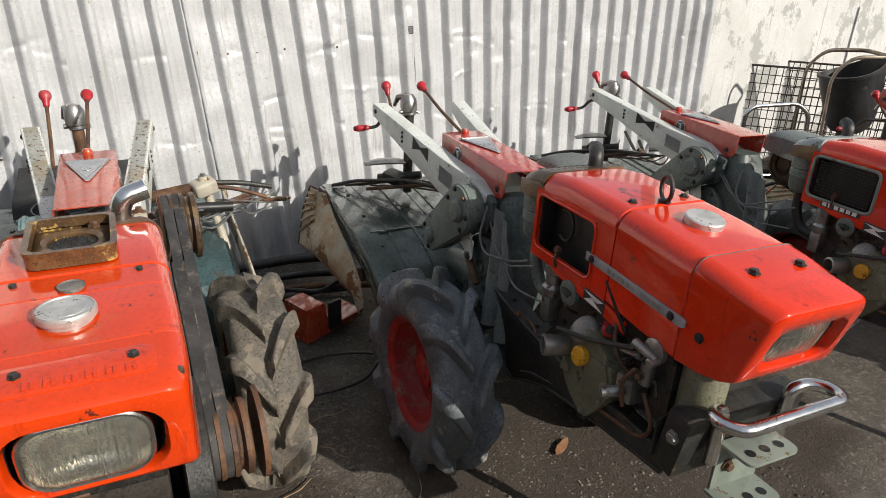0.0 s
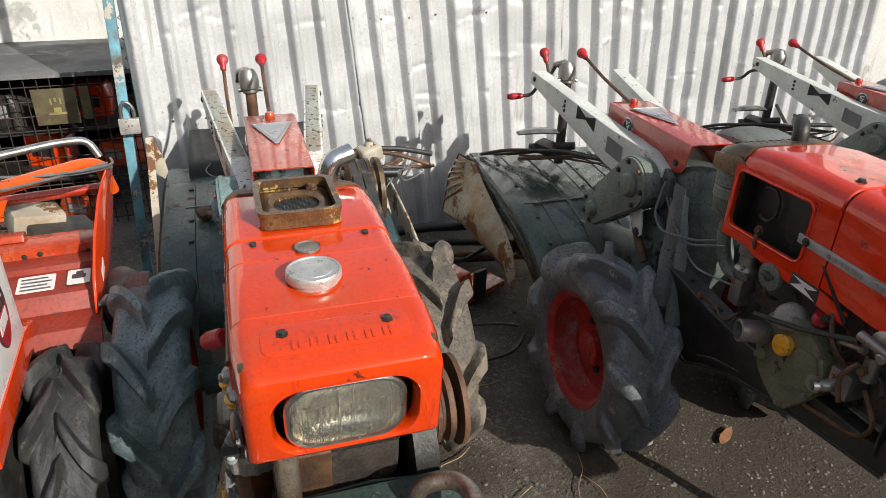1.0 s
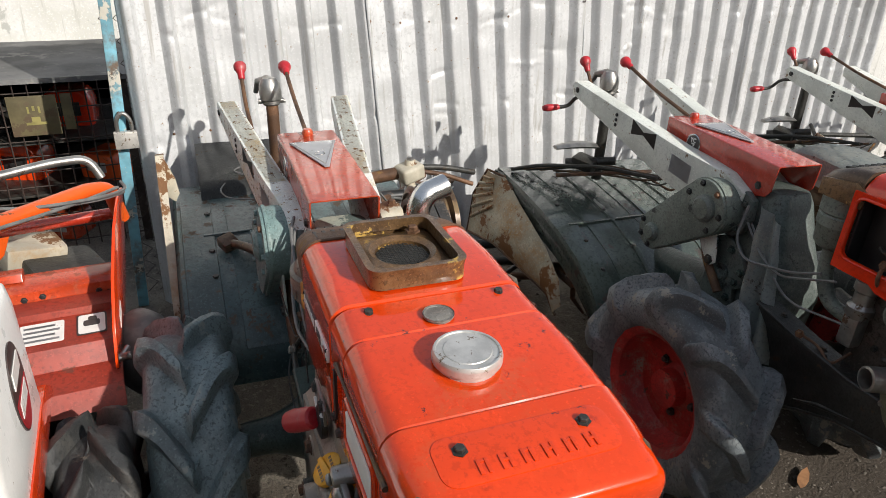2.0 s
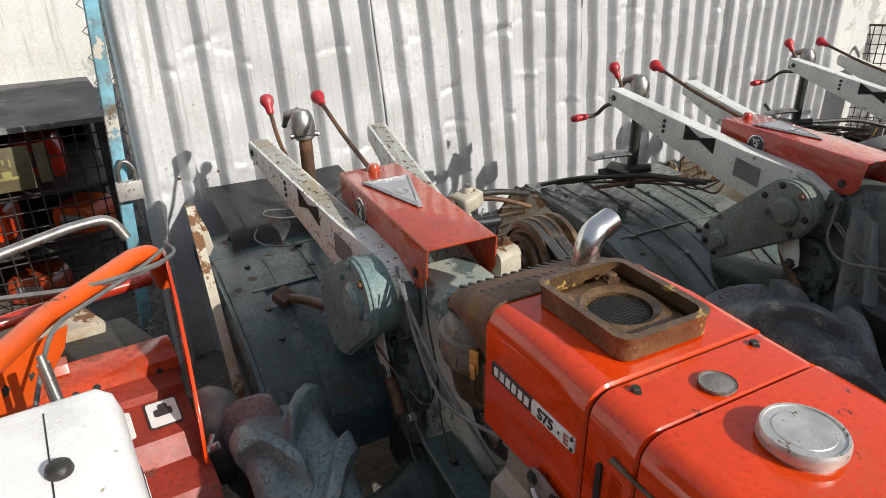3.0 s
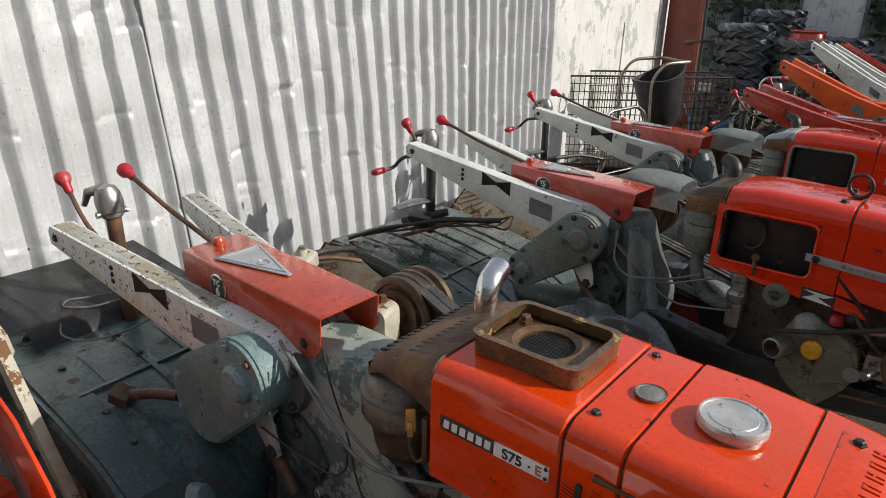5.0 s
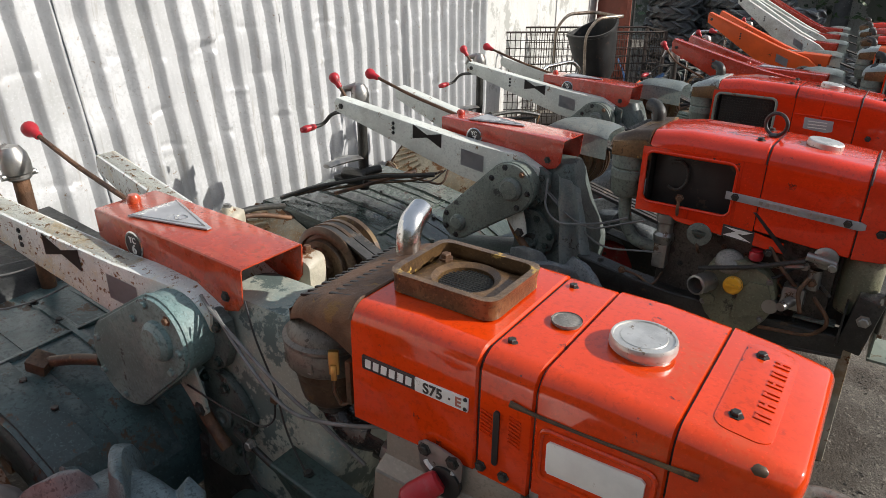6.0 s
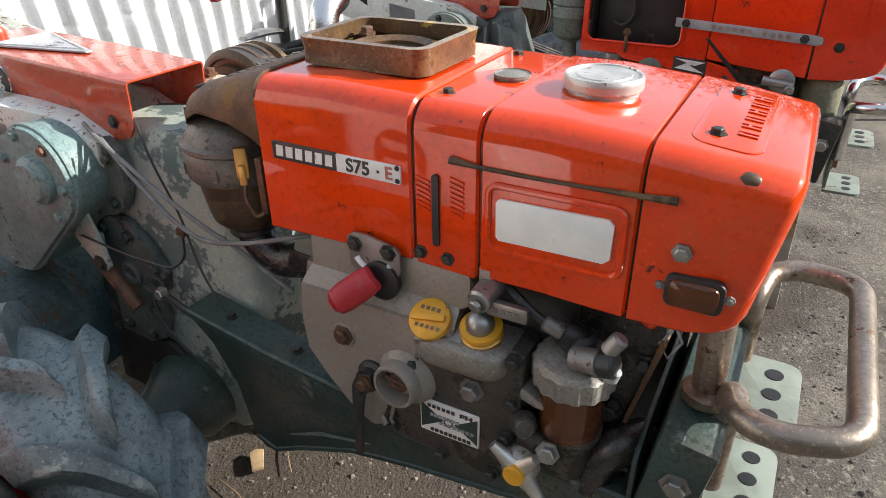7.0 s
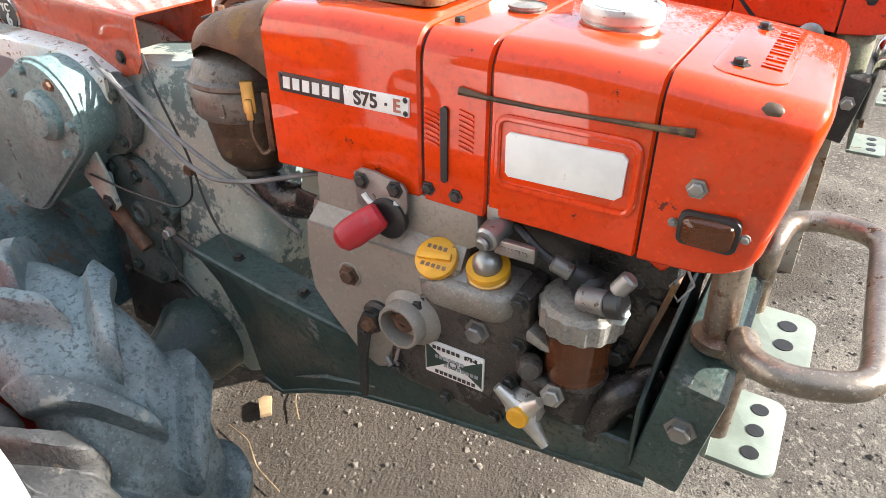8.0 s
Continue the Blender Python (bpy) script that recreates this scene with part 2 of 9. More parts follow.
    "concrete": mat("stained_yard_concrete", (0.40, 0.39, 0.34), 0.85, 0, 0.15, 1.2, ((0.16, 0.17, 0.13), 0.30, 1.6), ((0.50, 0.48, 0.42), 0.3), 0.3, 14, 0, ((0.22, 0.21, 0.17), 0.25), 0.2),
    # for the added unseen walls, dark to cut skylight and reflections
    "dark_wall": mat("dark_mossy_wall", (0.075, 0.08, 0.065), 0.85, 0, 0.3, 1.2, ((0.04, 0.05, 0.035), 0.30, 1.6), ((0.12, 0.12, 0.10), 0.3), 0.3, 14, 0, None, 0.2),
    "sheet": mat("galvanised_sheet", (0.55, 0.555, 0.56), 0.42, 0.12, 0.10, 3.0, ((0.30, 0.22, 0.15), 0.05, 46), ((0.44, 0.445, 0.44), 0.34), 0.10, 12, 0, ((0.41, 0.40, 0.38), 0.16), 0.10),
    "column": mat("red_brown_column_paint", (0.20, 0.05, 0.03), 0.55, 0, 0.15, 5, (RUST, 0.1, 9), None, 0.1, 30),
    "soil": mat("dark_yard_soil", (0.150, 0.130, 0.104), 0.9, 0, 0.35, 2.2, ((0.22, 0.195, 0.155), 0.24, 48), ((0.070, 0.057, 0.045), 0.42), 1.0, 90, 0, None, 0.55),
    "stone": mat("gravel_stone", (0.125, 0.107, 0.086), 0.85, 0, 0.55, 3.0, None, None, 0.3, 60),
    "leaf": mat("dry_leaf", (0.30, 0.15, 0.07), 0.7, 0, 0.3, 20, None, None, 0.1, 60),
    "blue": mat("blue_plastic", (0.02, 0.09, 0.24), 0.45, 0, 0.2, 10, None, None, 0.05, 60),
}


def glass(name, col, rough, trans=1.0):
    m = bpy.data.materials.new(name)
    m.use_nodes = True
    bs = m.node_tree.nodes["Principled BSDF"]
    bs.inputs["Base Color"].default_value = (*col, 1)
    bs.inputs["Roughness"].default_value = rough
    bs.inputs["Transmission Weight"].default_value = trans
    return m


for k in ("orange", "red"):
    M[k].node_tree.nodes["Principled BSDF"].inputs["Specular IOR Level"].default_value = 0.12
def stain_or_shade(m, centre, radius, col):
    """A dark patch of uneven outline in the soil's colour, for oily stains and for painted shade."""
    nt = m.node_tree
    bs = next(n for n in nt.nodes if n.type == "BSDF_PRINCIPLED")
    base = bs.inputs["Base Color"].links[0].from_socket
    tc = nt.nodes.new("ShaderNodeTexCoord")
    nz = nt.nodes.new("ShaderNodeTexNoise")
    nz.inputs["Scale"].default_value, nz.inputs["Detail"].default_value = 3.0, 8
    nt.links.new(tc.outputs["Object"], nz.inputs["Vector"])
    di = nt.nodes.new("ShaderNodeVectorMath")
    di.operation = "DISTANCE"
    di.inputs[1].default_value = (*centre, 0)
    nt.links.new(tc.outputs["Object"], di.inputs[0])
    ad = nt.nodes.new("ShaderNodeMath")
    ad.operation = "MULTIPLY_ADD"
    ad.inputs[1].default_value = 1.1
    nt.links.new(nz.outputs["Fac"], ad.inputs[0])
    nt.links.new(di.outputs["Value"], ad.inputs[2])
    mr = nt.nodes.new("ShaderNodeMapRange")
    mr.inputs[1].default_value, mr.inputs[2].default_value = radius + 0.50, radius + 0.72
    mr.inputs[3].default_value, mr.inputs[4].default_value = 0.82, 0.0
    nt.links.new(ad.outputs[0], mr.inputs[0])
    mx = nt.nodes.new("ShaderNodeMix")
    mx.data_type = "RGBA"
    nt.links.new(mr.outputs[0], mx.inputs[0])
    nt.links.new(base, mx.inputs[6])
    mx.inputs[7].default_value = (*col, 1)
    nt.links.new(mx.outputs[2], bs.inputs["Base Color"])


# oily stain round the second tiller
stain_or_shade(M["soil"], (1.65, 1.55), 0.85, (0.052, 0.038, 0.026))
# the first tiller's shade on the ground, put into the soil's colour
stain_or_shade(M["soil"], (0.06, 1.66), 0.45, (0.056, 0.041, 0.029))
M["steel_dull"] = mat("dull_worn_steel", (0.24, 0.225, 0.21), 0.45, 0.6, 0.2, 14, ((0.10, 0.07, 0.05), 0.14, 18), None, 0.12, 80)
M["cast_bright"] = mat("bright_cast_alloy", (0.58, 0.55, 0.50), 0.36, 0.8, 0.12, 14, ((0.22, 0.17, 0.12), 0.12, 20), None, 0.2, 70)
M["lens"] = glass("headlamp_glass", (0.93, 0.92, 0.84), 0.05, 0.94)
lens_nodes = M["lens"].node_tree
lc_tc = lens_nodes.nodes.new("ShaderNodeTexCoord")
lc_wave = lens_nodes.nodes.new("ShaderNodeTexWave")
lc_wave.bands_direction = "Y"
lc_wave.inputs["Scale"].default_value = 34.0
lc_bump = lens_nodes.nodes.new("ShaderNodeBump")
lc_bump.inputs["Strength"].default_value = 0.4
lc_bump.inputs["Distance"].default_value = 0.004
lens_nodes.links.new(lc_tc.outputs["Object"], lc_wave.inputs["Vector"])
lens_nodes.links.new(lc_wave.outputs["Fac"], lc_bump.inputs["Height"])
lens_nodes.links.new(lc_bump.outputs[0], lens_nodes.nodes["Principled BSDF"].inputs["Normal"])
M["silver"] = mat("silvered_reflector", (0.88, 0.86, 0.76), 0.17, 0.95, 0.12, 20, ((0.40, 0.36, 0.26), 0.06, 14), None, 0.04, 30)
M["amber"] = glass("amber_bowl", (0.22, 0.07, 0.025), 0.15, 0.6)


# ---- mesh building ----
def part(name, bm, material, parent=None, label="", smooth=38, kind="", recalc=True):
    if recalc:
        bmesh.ops.recalc_face_normals(bm, faces=bm.faces)
    me = bpy.data.meshes.new(name)
    bm.to_mesh(me)
    bm.free()
    me.materials.append(M[material] if isinstance(material, str) else material)
    if smooth:
        me.shade_smooth()
        me.set_sharp_from_angle(angle=radians(smooth))
    ob = new(name, me)
    if parent is not None:
        ob.parent = parent
    return tagged(ob, label, kind=kind)


def reuse(ob, m, parent=None):
    """Another object on the same mesh."""
    o = new(ob.name.split(".")[0], ob.data)
    o.parent = parent if parent is not None else ob.parent
    o.matrix_basis = m
    return o


def thing(name, m, label, category, group=""):
    e = new(name)
    e.empty_display_size = 0.1
    e.matrix_basis = m
    return tagged(e, label, category, group)


def box(bm, c, s, rot=None, bev=0.0, seg=2):
    r = bmesh.ops.create_cube(bm, size=1.0)
    m = Matrix.Translation(c) @ (rot.to_4x4() if rot is not None else Matrix()) @ Matrix.Diagonal((*s, 1))
    bmesh.ops.transform(bm, matrix=m, verts=r["verts"])
    if bev:
        es = list({e for v in r["verts"] for e in v.link_edges})
        bmesh.ops.bevel(bm, geom=es, offset=bev, segments=seg, affect="EDGES", profile=0.6)
    return bm


def span(bm, x0, x1, y0, y1, z0, z1, bev=0.0):
    return box(bm, ((x0 + x1) / 2, (y0 + y1) / 2, (z0 + z1) / 2), (abs(x1 - x0), abs(y1 - y0), abs(z1 - z0)), None, bev)


def loft(bm, rings, cap0=True, cap1=True, closed=True):
    vs = [[bm.verts.new(p) for p in r] for r in rings]
    n = len(vs[0])
    for a, b in zip(vs, vs[1:]):
        for i in range(n if closed else n - 1):
            j = (i + 1) % n
            bm.faces.new((a[i], a[j], b[j], b[i]))
    if cap0:
        bm.faces.new(vs[0][::-1])
    if cap1:
        bm.faces.new(vs[-1])
    return bm


def lathe(bm, prof, p, axis, seg=28, cap=True):
    """prof: (radius, height along axis)."""
    q = Vector(axis).to_track_quat("Z", "Y").to_matrix()
    p = Vector(p)
    rings = [[p + q @ Vector((max(r, 1e-4) * math.cos(2 * math.pi * k / seg), max(r, 1e-4) * math.sin(2 * math.pi * k / seg), h)) for k in range(seg)] for r, h in prof]
    return loft(bm, rings, cap, cap)


def cyl(bm, p0, p1, r0, r1=None, seg=20, bev=0.0):
    p0, p1 = Vector(p0), Vector(p1)
    r1 = r0 if r1 is None else r1
    h = (p1 - p0).length
    prof = [(r0, 0), (r1, h)] if not bev else [(r0 - bev, 0), (r0, bev), (r1, h - bev), (r1 - bev, h)]
    return lathe(bm, prof, p0, p1 - p0, seg)


def rounded(pts, fillet, n=5):
    pts = [Vector(p) for p in pts]
    out = [pts[0]]
    for a, b, c in zip(pts, pts[1:], pts[2:]):
        d0, d1 = (a - b), (c - b)
        f = min(fillet, d0.length * 0.48, d1.length * 0.48)
        s, e = b + d0.normalized() * f, b + d1.normalized() * f
        for k in range(n + 1):
            u = k / n
            out.append(s * (1 - u) ** 2 + b * 2 * u * (1 - u) + e * u * u)
    return out + [pts[-1]]


def tube(bm, pts, r, seg=10, fillet=0.0, closed=False):
    pts = rounded(pts, fillet) if fillet else [Vector(p) for p in pts]
    n = len(pts)
    rings, ref = [], None
    for i in range(n):
        d = (pts[min(i + 1, n - 1)] - pts[max(i - 1, 0)]).normalized()
        if ref is None:
            ref = d.orthogonal().normalized()
        ref = (ref - d * ref.dot(d)).normalized()
        b = d.cross(ref)
        rr = r[i] if isinstance(r, (list, tuple)) else r
        rings.append([pts[i] + rr * (math.cos(2 * math.pi * k / seg) * ref + math.sin(2 * math.pi * k / seg) * b) for k in range(seg)])
    return loft(bm, rings)


def prism(bm, poly, a, b, plane="xz", bev=0.0, seg=2):
    """A flat outline drawn out from a to b along the third axis."""
    def at(u, v, w):
        return {"xz": (u, w, v), "xy": (u, v, w), "yz": (w, u, v)}[plane]
    lo = [bm.verts.new(at(u, v, a)) for u, v in poly]
    hi = [bm.verts.new(at(u, v, b)) for u, v in poly]
    n = len(poly)
    fs = [bm.faces.new(lo[::-1]), bm.faces.new(hi)] + [bm.faces.new((lo[i], lo[(i + 1) % n], hi[(i + 1) % n], hi[i])) for i in range(n)]
    if bev:
        es = list({e for f in fs[:2] for e in f.edges})
        bmesh.ops.recalc_face_normals(bm, faces=fs)
        bmesh.ops.bevel(bm, geom=es, offset=bev, segments=seg, affect="EDGES", profile=0.6)
    return bm


def rrect(u0, u1, v0, v1, r, n=5):
    """A rounded rectangle in two axes; r is one radius or four (low-left, low-right, high-right, high-left)."""
    rs = (r,) * 4 if not isinstance(r, (tuple, list)) else r
    out = []
    for (cu, cv, su, sv, a0), q in zip(((u0, v0, 1, 1, 180), (u1, v0, -1, 1, 270), (u1, v1, -1, -1, 0), (u0, v1, 1, -1, 90)), rs):
        for k in range(n + 1):
            a = radians(a0 + 90 * k / n)
            out.append((cu + su * q + q * math.cos(a), cv + sv * q + q * math.sin(a)))
    return out


def hull2(c0, r0, c1, r1, n=14):
    """The outline round two circles."""
    c0, c1 = Vector(c0), Vector(c1)
    d = math.atan2(c1.y - c0.y, c1.x - c0.x)
    out = [(c0.x + r0 * math.cos(d + math.pi / 2 + math.pi * k / n), c0.y + r0 * math.sin(d + math.pi / 2 + math.pi * k / n)) for k in range(n + 1)]
    return out + [(c1.x + r1 * math.cos(d - math.pi / 2 + math.pi * k / n), c1.y + r1 * math.sin(d - math.pi / 2 + math.pi * k / n)) for k in range(n + 1)]


def text_bm(words, size, m, depth=0.0006):
    """Lettering as a mesh, laid by the matrix m (its x along the line, its y up)."""
    cu = bpy.data.curves.new("lettering", "FONT")
    cu.body, cu.size, cu.extrude, cu.align_x, cu.align_y = words, size, depth, "CENTER", "CENTER"
    cu.offset = size * 0.022
    ob = bpy.data.objects.new("lettering", cu)
    me = bpy.data.meshes.new_from_object(ob)
    bm = bmesh.new()
    bm.from_mesh(me)
    bmesh.ops.transform(bm, matrix=m, verts=bm.verts)
    bpy.data.objects.remove(ob)
    bpy.data.meshes.remove(me)
    return bm


# Right-hand side plane of a machine: x runs to the front, y up.
def on_right(x, y, z, tilt=0.0):
    return Matrix.Translation((x, y, z)) @ Matrix.Rotation(radians(90), 4, "X") @ Matrix.Rotation(radians(tilt), 4, "Z")


BOLT = {}


def bolt(parent, p, axis, r=0.008, h=0.007, material="dark", name="bolt"):
    key = (round(r, 4), round(h, 4), material)
    q = Vector(axis).to_track_quat("Z", "Y").to_matrix().to_4x4()
    m = Matrix.Translation(p) @ q
    if key in BOLT:
        me = BOLT[key]
    else:
        bm = bmesh.new()
        lathe(bm, [(r * 1.45, -0.002), (r * 1.45, h * 0.2), (r, h * 0.22), (r, h * 0.85), (r * 0.8, h)], (0, 0, 0), (0, 0, 1), 6 if r > 0.004 else 8)
        me = bpy.data.meshes.new("bolt")
        bm.to_mesh(me)
        bm.free()
        me.materials.append(M[material])
        BOLT[key] = me
    o = new(name, me)
    o.parent = parent
    o.matrix_basis = m
    return o


# ---- the machines ----
# A machine's own axes: x to its front, y to its left, z up; its origin lies on the ground below the axle.
def tyre_bm(radius=0.340, width=0.192, lugs=9):
    """A tractor tyre: one skin whose tread stands out in staggered slanting bars."""
    bm = bmesh.new()
    w, top = width / 2, 0.042
    r = radius - top
    prof = [(0.190, -0.80), (0.200, -0.90), (0.215, -0.965), (0.232, -1.0), (0.248, -1.01), (0.260, -1.0), (0.271, -0.97), (0.280, -0.92), (r - 0.004, -0.85), (r, -0.78)]
    prof += [(r + 0.008 * math.cos(u * 1.5), u) for u in np.linspace(-0.70, 0.70, 23)]
    prof += [(a, -b) for a, b in prof[9::-1]]
    n = len(prof)
    nrm = []
    for k in range(n):
        a, b = prof[max(k - 1, 0)], prof[min(k + 1, n - 1)]
        d = Vector((b[0] - a[0], (b[1] - a[1]) * w))
        d = Vector((d.y, -d.x)).normalized()
        nrm.append(Vector((max(d.x, 0.25), d.y * 0.35)).normalized())
    base = [-0.5, -0.40, -0.30, -0.22, -0.172, -0.150, -0.118, -0.100, -0.05, 0.0, 0.05, 0.100, 0.118, 0.150, 0.172, 0.22, 0.30, 0.40]
    cuts = sorted({round((f + d) % 1.0, 4) for f in base for d in (0.0, 0.5)})
    rings = []
    for lug in range(lugs):
        for f in cuts:
            a0 = 2 * math.pi * (lug + f) / lugs
            ring = []
            for k, (rr, u) in enumerate(prof):
                a = a0 + 0.50 * abs(u) ** 0.9
                h = 0.0
                for s in (-1, 1):
                    v = u * s
                    if v < -0.08:
                        continue
                    g = (f + (0.5 if s > 0 else 0.0)) % 1.0
                    g = abs(g - round(g))
                    half = 0.088 + 0.030 * min(1, abs(v))
                    m = 1 - min(1, max(0, (g - half + 0.012) / 0.085))
                    m = m * m * (3 - 2 * m)
                    edge = min(1.0, max(0.0, (v + 0.08) / 0.12))
                    side = 1.0 if rr > r - 0.006 else max(0.0, (rr - 0.240) / (r - 0.246)) ** 0.6
                    h = max(h, m * edge * side)
                worn = 1 + 0.14 * noise.noise(Vector((a * 3, u * 2, 1)))
                o = nrm[k] * (top * h * worn)
                lump = 0.003 * noise.noise(Vector((math.cos(a) * 9, math.sin(a) * 9, u * 5))) + 0.0012 * noise.noise(Vector((math.cos(a) * 40, math.sin(a) * 40, u * 16)))
                R, L = rr + o.x + lump, u * w + o.y
                ring.append((R * math.cos(a), L, R * math.sin(a)))
            rings.append(ring)
    loft(bm, rings + rings[:1], False, False, closed=False)
    bmesh.ops.remove_doubles(bm, verts=bm.verts, dist=0.00005)
    return bm


TYRE = {}


def wheel(parent, x, y, z, outer, rubber="rubber", turn=0.0, disc="maroon"):
    """One driven wheel; outer is -1 on the right side of the machine."""
    bm = bmesh.new()
    o = outer
    lathe(bm, [(0.19, -0.076), (0.203, -0.081), (0.203, -0.070), (0.188, -0.060), (0.180, 0.0), (0.178, 0.060), (0.192, 0.068), (0.203, 0.072), (0.203, 0.083), (0.188, 0.080), (0.172, 0.064), (0.168, 0.015), (0.150, -0.010), (0.075, -0.018), (0.060, -0.006), (0.056, 0.03), (0.0, 0.034)], (0, 0, 0), (0, o, 0), 40, cap=False)
    w = new("wheel")
    w.parent = parent
    w.matrix_basis = Matrix.Translation((x, y, z)) @ Matrix.Rotation(radians(turn), 4, "Y")
    rim = part("rim", bm, disc, w, "dusty dark red wheel rim" if disc == "maroon" else "grimy dark wheel rim")
    for k in range(5):
        a = 2 * math.pi * k / 5
        bolt(w, (0.045 * math.cos(a) * 1.9, o * -0.012, 0.045 * math.sin(a) * 1.9), (0, o, 0), 0.010, 0.012)
    if rubber not in TYRE:
        t = part("tyre", tyre_bm(), rubber, w, "black tyre with deep chevron lugs", 50)
        TYRE[rubber] = t
    else:
        t = reuse(TYRE[rubber], Matrix(), w)
        tagged(t, "black tyre with deep chevron lugs")
    return w


def section(x, hw, z0, z1, rt, rb=0.006, cy=0.0, lean=0.006):
    """A hood's cross-section: square below, rounded above, leaning in a little."""
    pts = rrect(cy - hw, cy + hw, z0, z1, (rb, rb, rt, rt), 6)
    return [(x, cy + (u - cy) * (1 - lean * (v - z0) / max(hw, 0.01)), v) for u, v in pts]


def hood_piece(name, parent, material, secs, rt, label="", cap=True):
    bm = bmesh.new()
    rings = [section(x, hw, z0, z1, rt) for x, hw, z0, z1 in secs]
    # a small roll at both rims
    a, b = secs[0], secs[-1]
    def shrink(s, dx):
        return section(s[0] + dx, s[1] - 0.0035, s[2] + 0.0035, s[3] - 0.0035, rt - 0.002)
    loft(bm, [shrink(a, -0.0)] + [section(a[0] + 0.003, *a[1:], rt)] + rings[1:-1] + [section(b[0] - 0.003, *b[1:], rt)] + [shrink(b, 0.0)])
    return part(name, bm, material, parent, label, 30)


def nose_piece(parent, material, secs, rt, lamp, tilt, fit=1.0, inset=0.0):
    """The hood's front with a rounded opening; lamp: (half width, z0, z1, corner)."""
    bm = bmesh.new()
    rings = [section(x, hw, z0, z1, rt) for x, hw, z0, z1 in secs]
    x, hw, z0, z1 = secs[-1]
    def front(q):
        return [(px + tilt * (pz - z0), py, pz) for px, py, pz in q]
    last = front(rings[-1])
    lw, lz0, lz1, lr = lamp
    def opening(dx, g):
        return front([(x + dx, u, v) for u, v in rrect(-lw + g, lw - g, lz0 + g, lz1 - g, max(lr - g, 0.01), 6)])
    r1 = front(section(x + 0.007, hw - 0.004, z0 + 0.004, z1 - 0.004, rt, 0.010))
    rim = front(section(x + 0.012, hw - 0.012, z0 + 0.012, z1 - 0.012, max(rt - 0.008, 0.01), 0.014))
    loft(bm, rings[:-1] + [last, r1, rim, opening(0.012, 0.0), opening(0.006, 0.004), opening(-0.05, 0.010)], cap1=False)
    nose = part("nose", bm, material, parent, "", 48)
    inner = bmesh.new()
    loft(inner, [opening(-0.012, 0.006), opening(-0.052, 0.012)], cap0=False)
    part("lamp_housing", inner, "black", nose, "black recess round the headlamp")
    lens = bmesh.new()
    cz, hh = (lz0 + lz1) / 2 + (1 - fit) * 0.02, (lz1 - lz0) / 2 * fit
    rings = []
    lw = lw * 0.86 * fit
    x -= inset
    for k, (f, dx) in enumerate(((0.92, -0.018), (0.92, 0.000), (0.86, 0.009), (0.66, 0.016), (0.36, 0.020), (0.1, 0.0215))):
        rr = rrect(-lw * f, lw * f, cz - hh * f, cz + hh * f, max(lr * f * 0.9, 0.003), 6)
        rings.append(front([(x + dx, u, v) for u, v in rr]))
    loft(lens, rings, cap0=False)
    lamp_ob = part("headlamp", lens, "lens", nose, "fluted glass headlamp", 40)
    refl = bmesh.new()
    rings = []
    for f, dx in ((0.84, -0.004), (0.78, -0.02), (0.5, -0.040), (0.1, -0.048)):
        rr = rrect(-lw * f, lw * f, cz - hh * f, cz + hh * f, max(lr * f * 0.8, 0.003), 6)
        rings.append(front([(x + dx, u, v) for u, v in rr]))
    loft(refl, rings, cap0=False)
    part("reflector", refl, "silver", lamp_ob, "silvered lamp reflector")
    # pressed flutes: fine upright ribs below a cross line
    fl = bmesh.new()
    nf = 23
    for k in range(nf):
        u = -0.78 + 1.56 * k / (nf - 1)
        top = 0.80 * (1 - abs(u) ** 4) ** 0.5
        pts = [(x + 0.012 * (1 - u * u * 0.7) * (1 - v * v * 0.5) - 0.001, u * lw, cz + hh * v) for v in np.linspace(-top, 0.42 if k % 3 else top, 6)]
        tube(fl, front(pts), 0.0011, 5)
    tube(fl, front([(x + 0.012 * (1 - u * u * 0.7) * 0.9 - 0.001, u * lw, cz + hh * 0.42) for u in np.linspace(-0.8, 0.8, 9)]), 0.0012, 5)
    part("lens_flutes", fl, "lens", lamp_ob, "pressed ribs in the glass")
    bez = bmesh.new()
    loop = [(x + 0.002, u, v) for u, v in rrect(-lw * 0.94, lw * 0.94, cz - hh * 0.94, cz + hh * 0.94, lr * 0.85, 6)]
    tube(bez, front(loop + loop[:1]), 0.0055, 8)
    part("bezel", bez, "chrome", lamp_ob, "worn bright lamp bezel")
    return nose


def frame_panel(name, parent, material, outer, inner, y, thick, r_in, label=""):
    """A flat side panel round a rounded window; outer and inner: x0, x1, z0, z1."""
    bm = bmesh.new()
    o = rrect(*outer, 0.004, 5)
    i = rrect(*inner, r_in, 5)
    loft(bm, [[(u, y, v) for u, v in o], [(u, y, v) for u, v in i], [(u, y + thick, v) for u, v in i], [(u, y + thick, v) for u, v in o]], False, False)
    a = bm.verts[:]
    n = len(o)
    for k in range(n):
        j = (k + 1) % n
        bm.faces.new((a[3 * n + k], a[3 * n + j], a[j], a[k]))
    return part(name, bm, material, parent, label, 30)


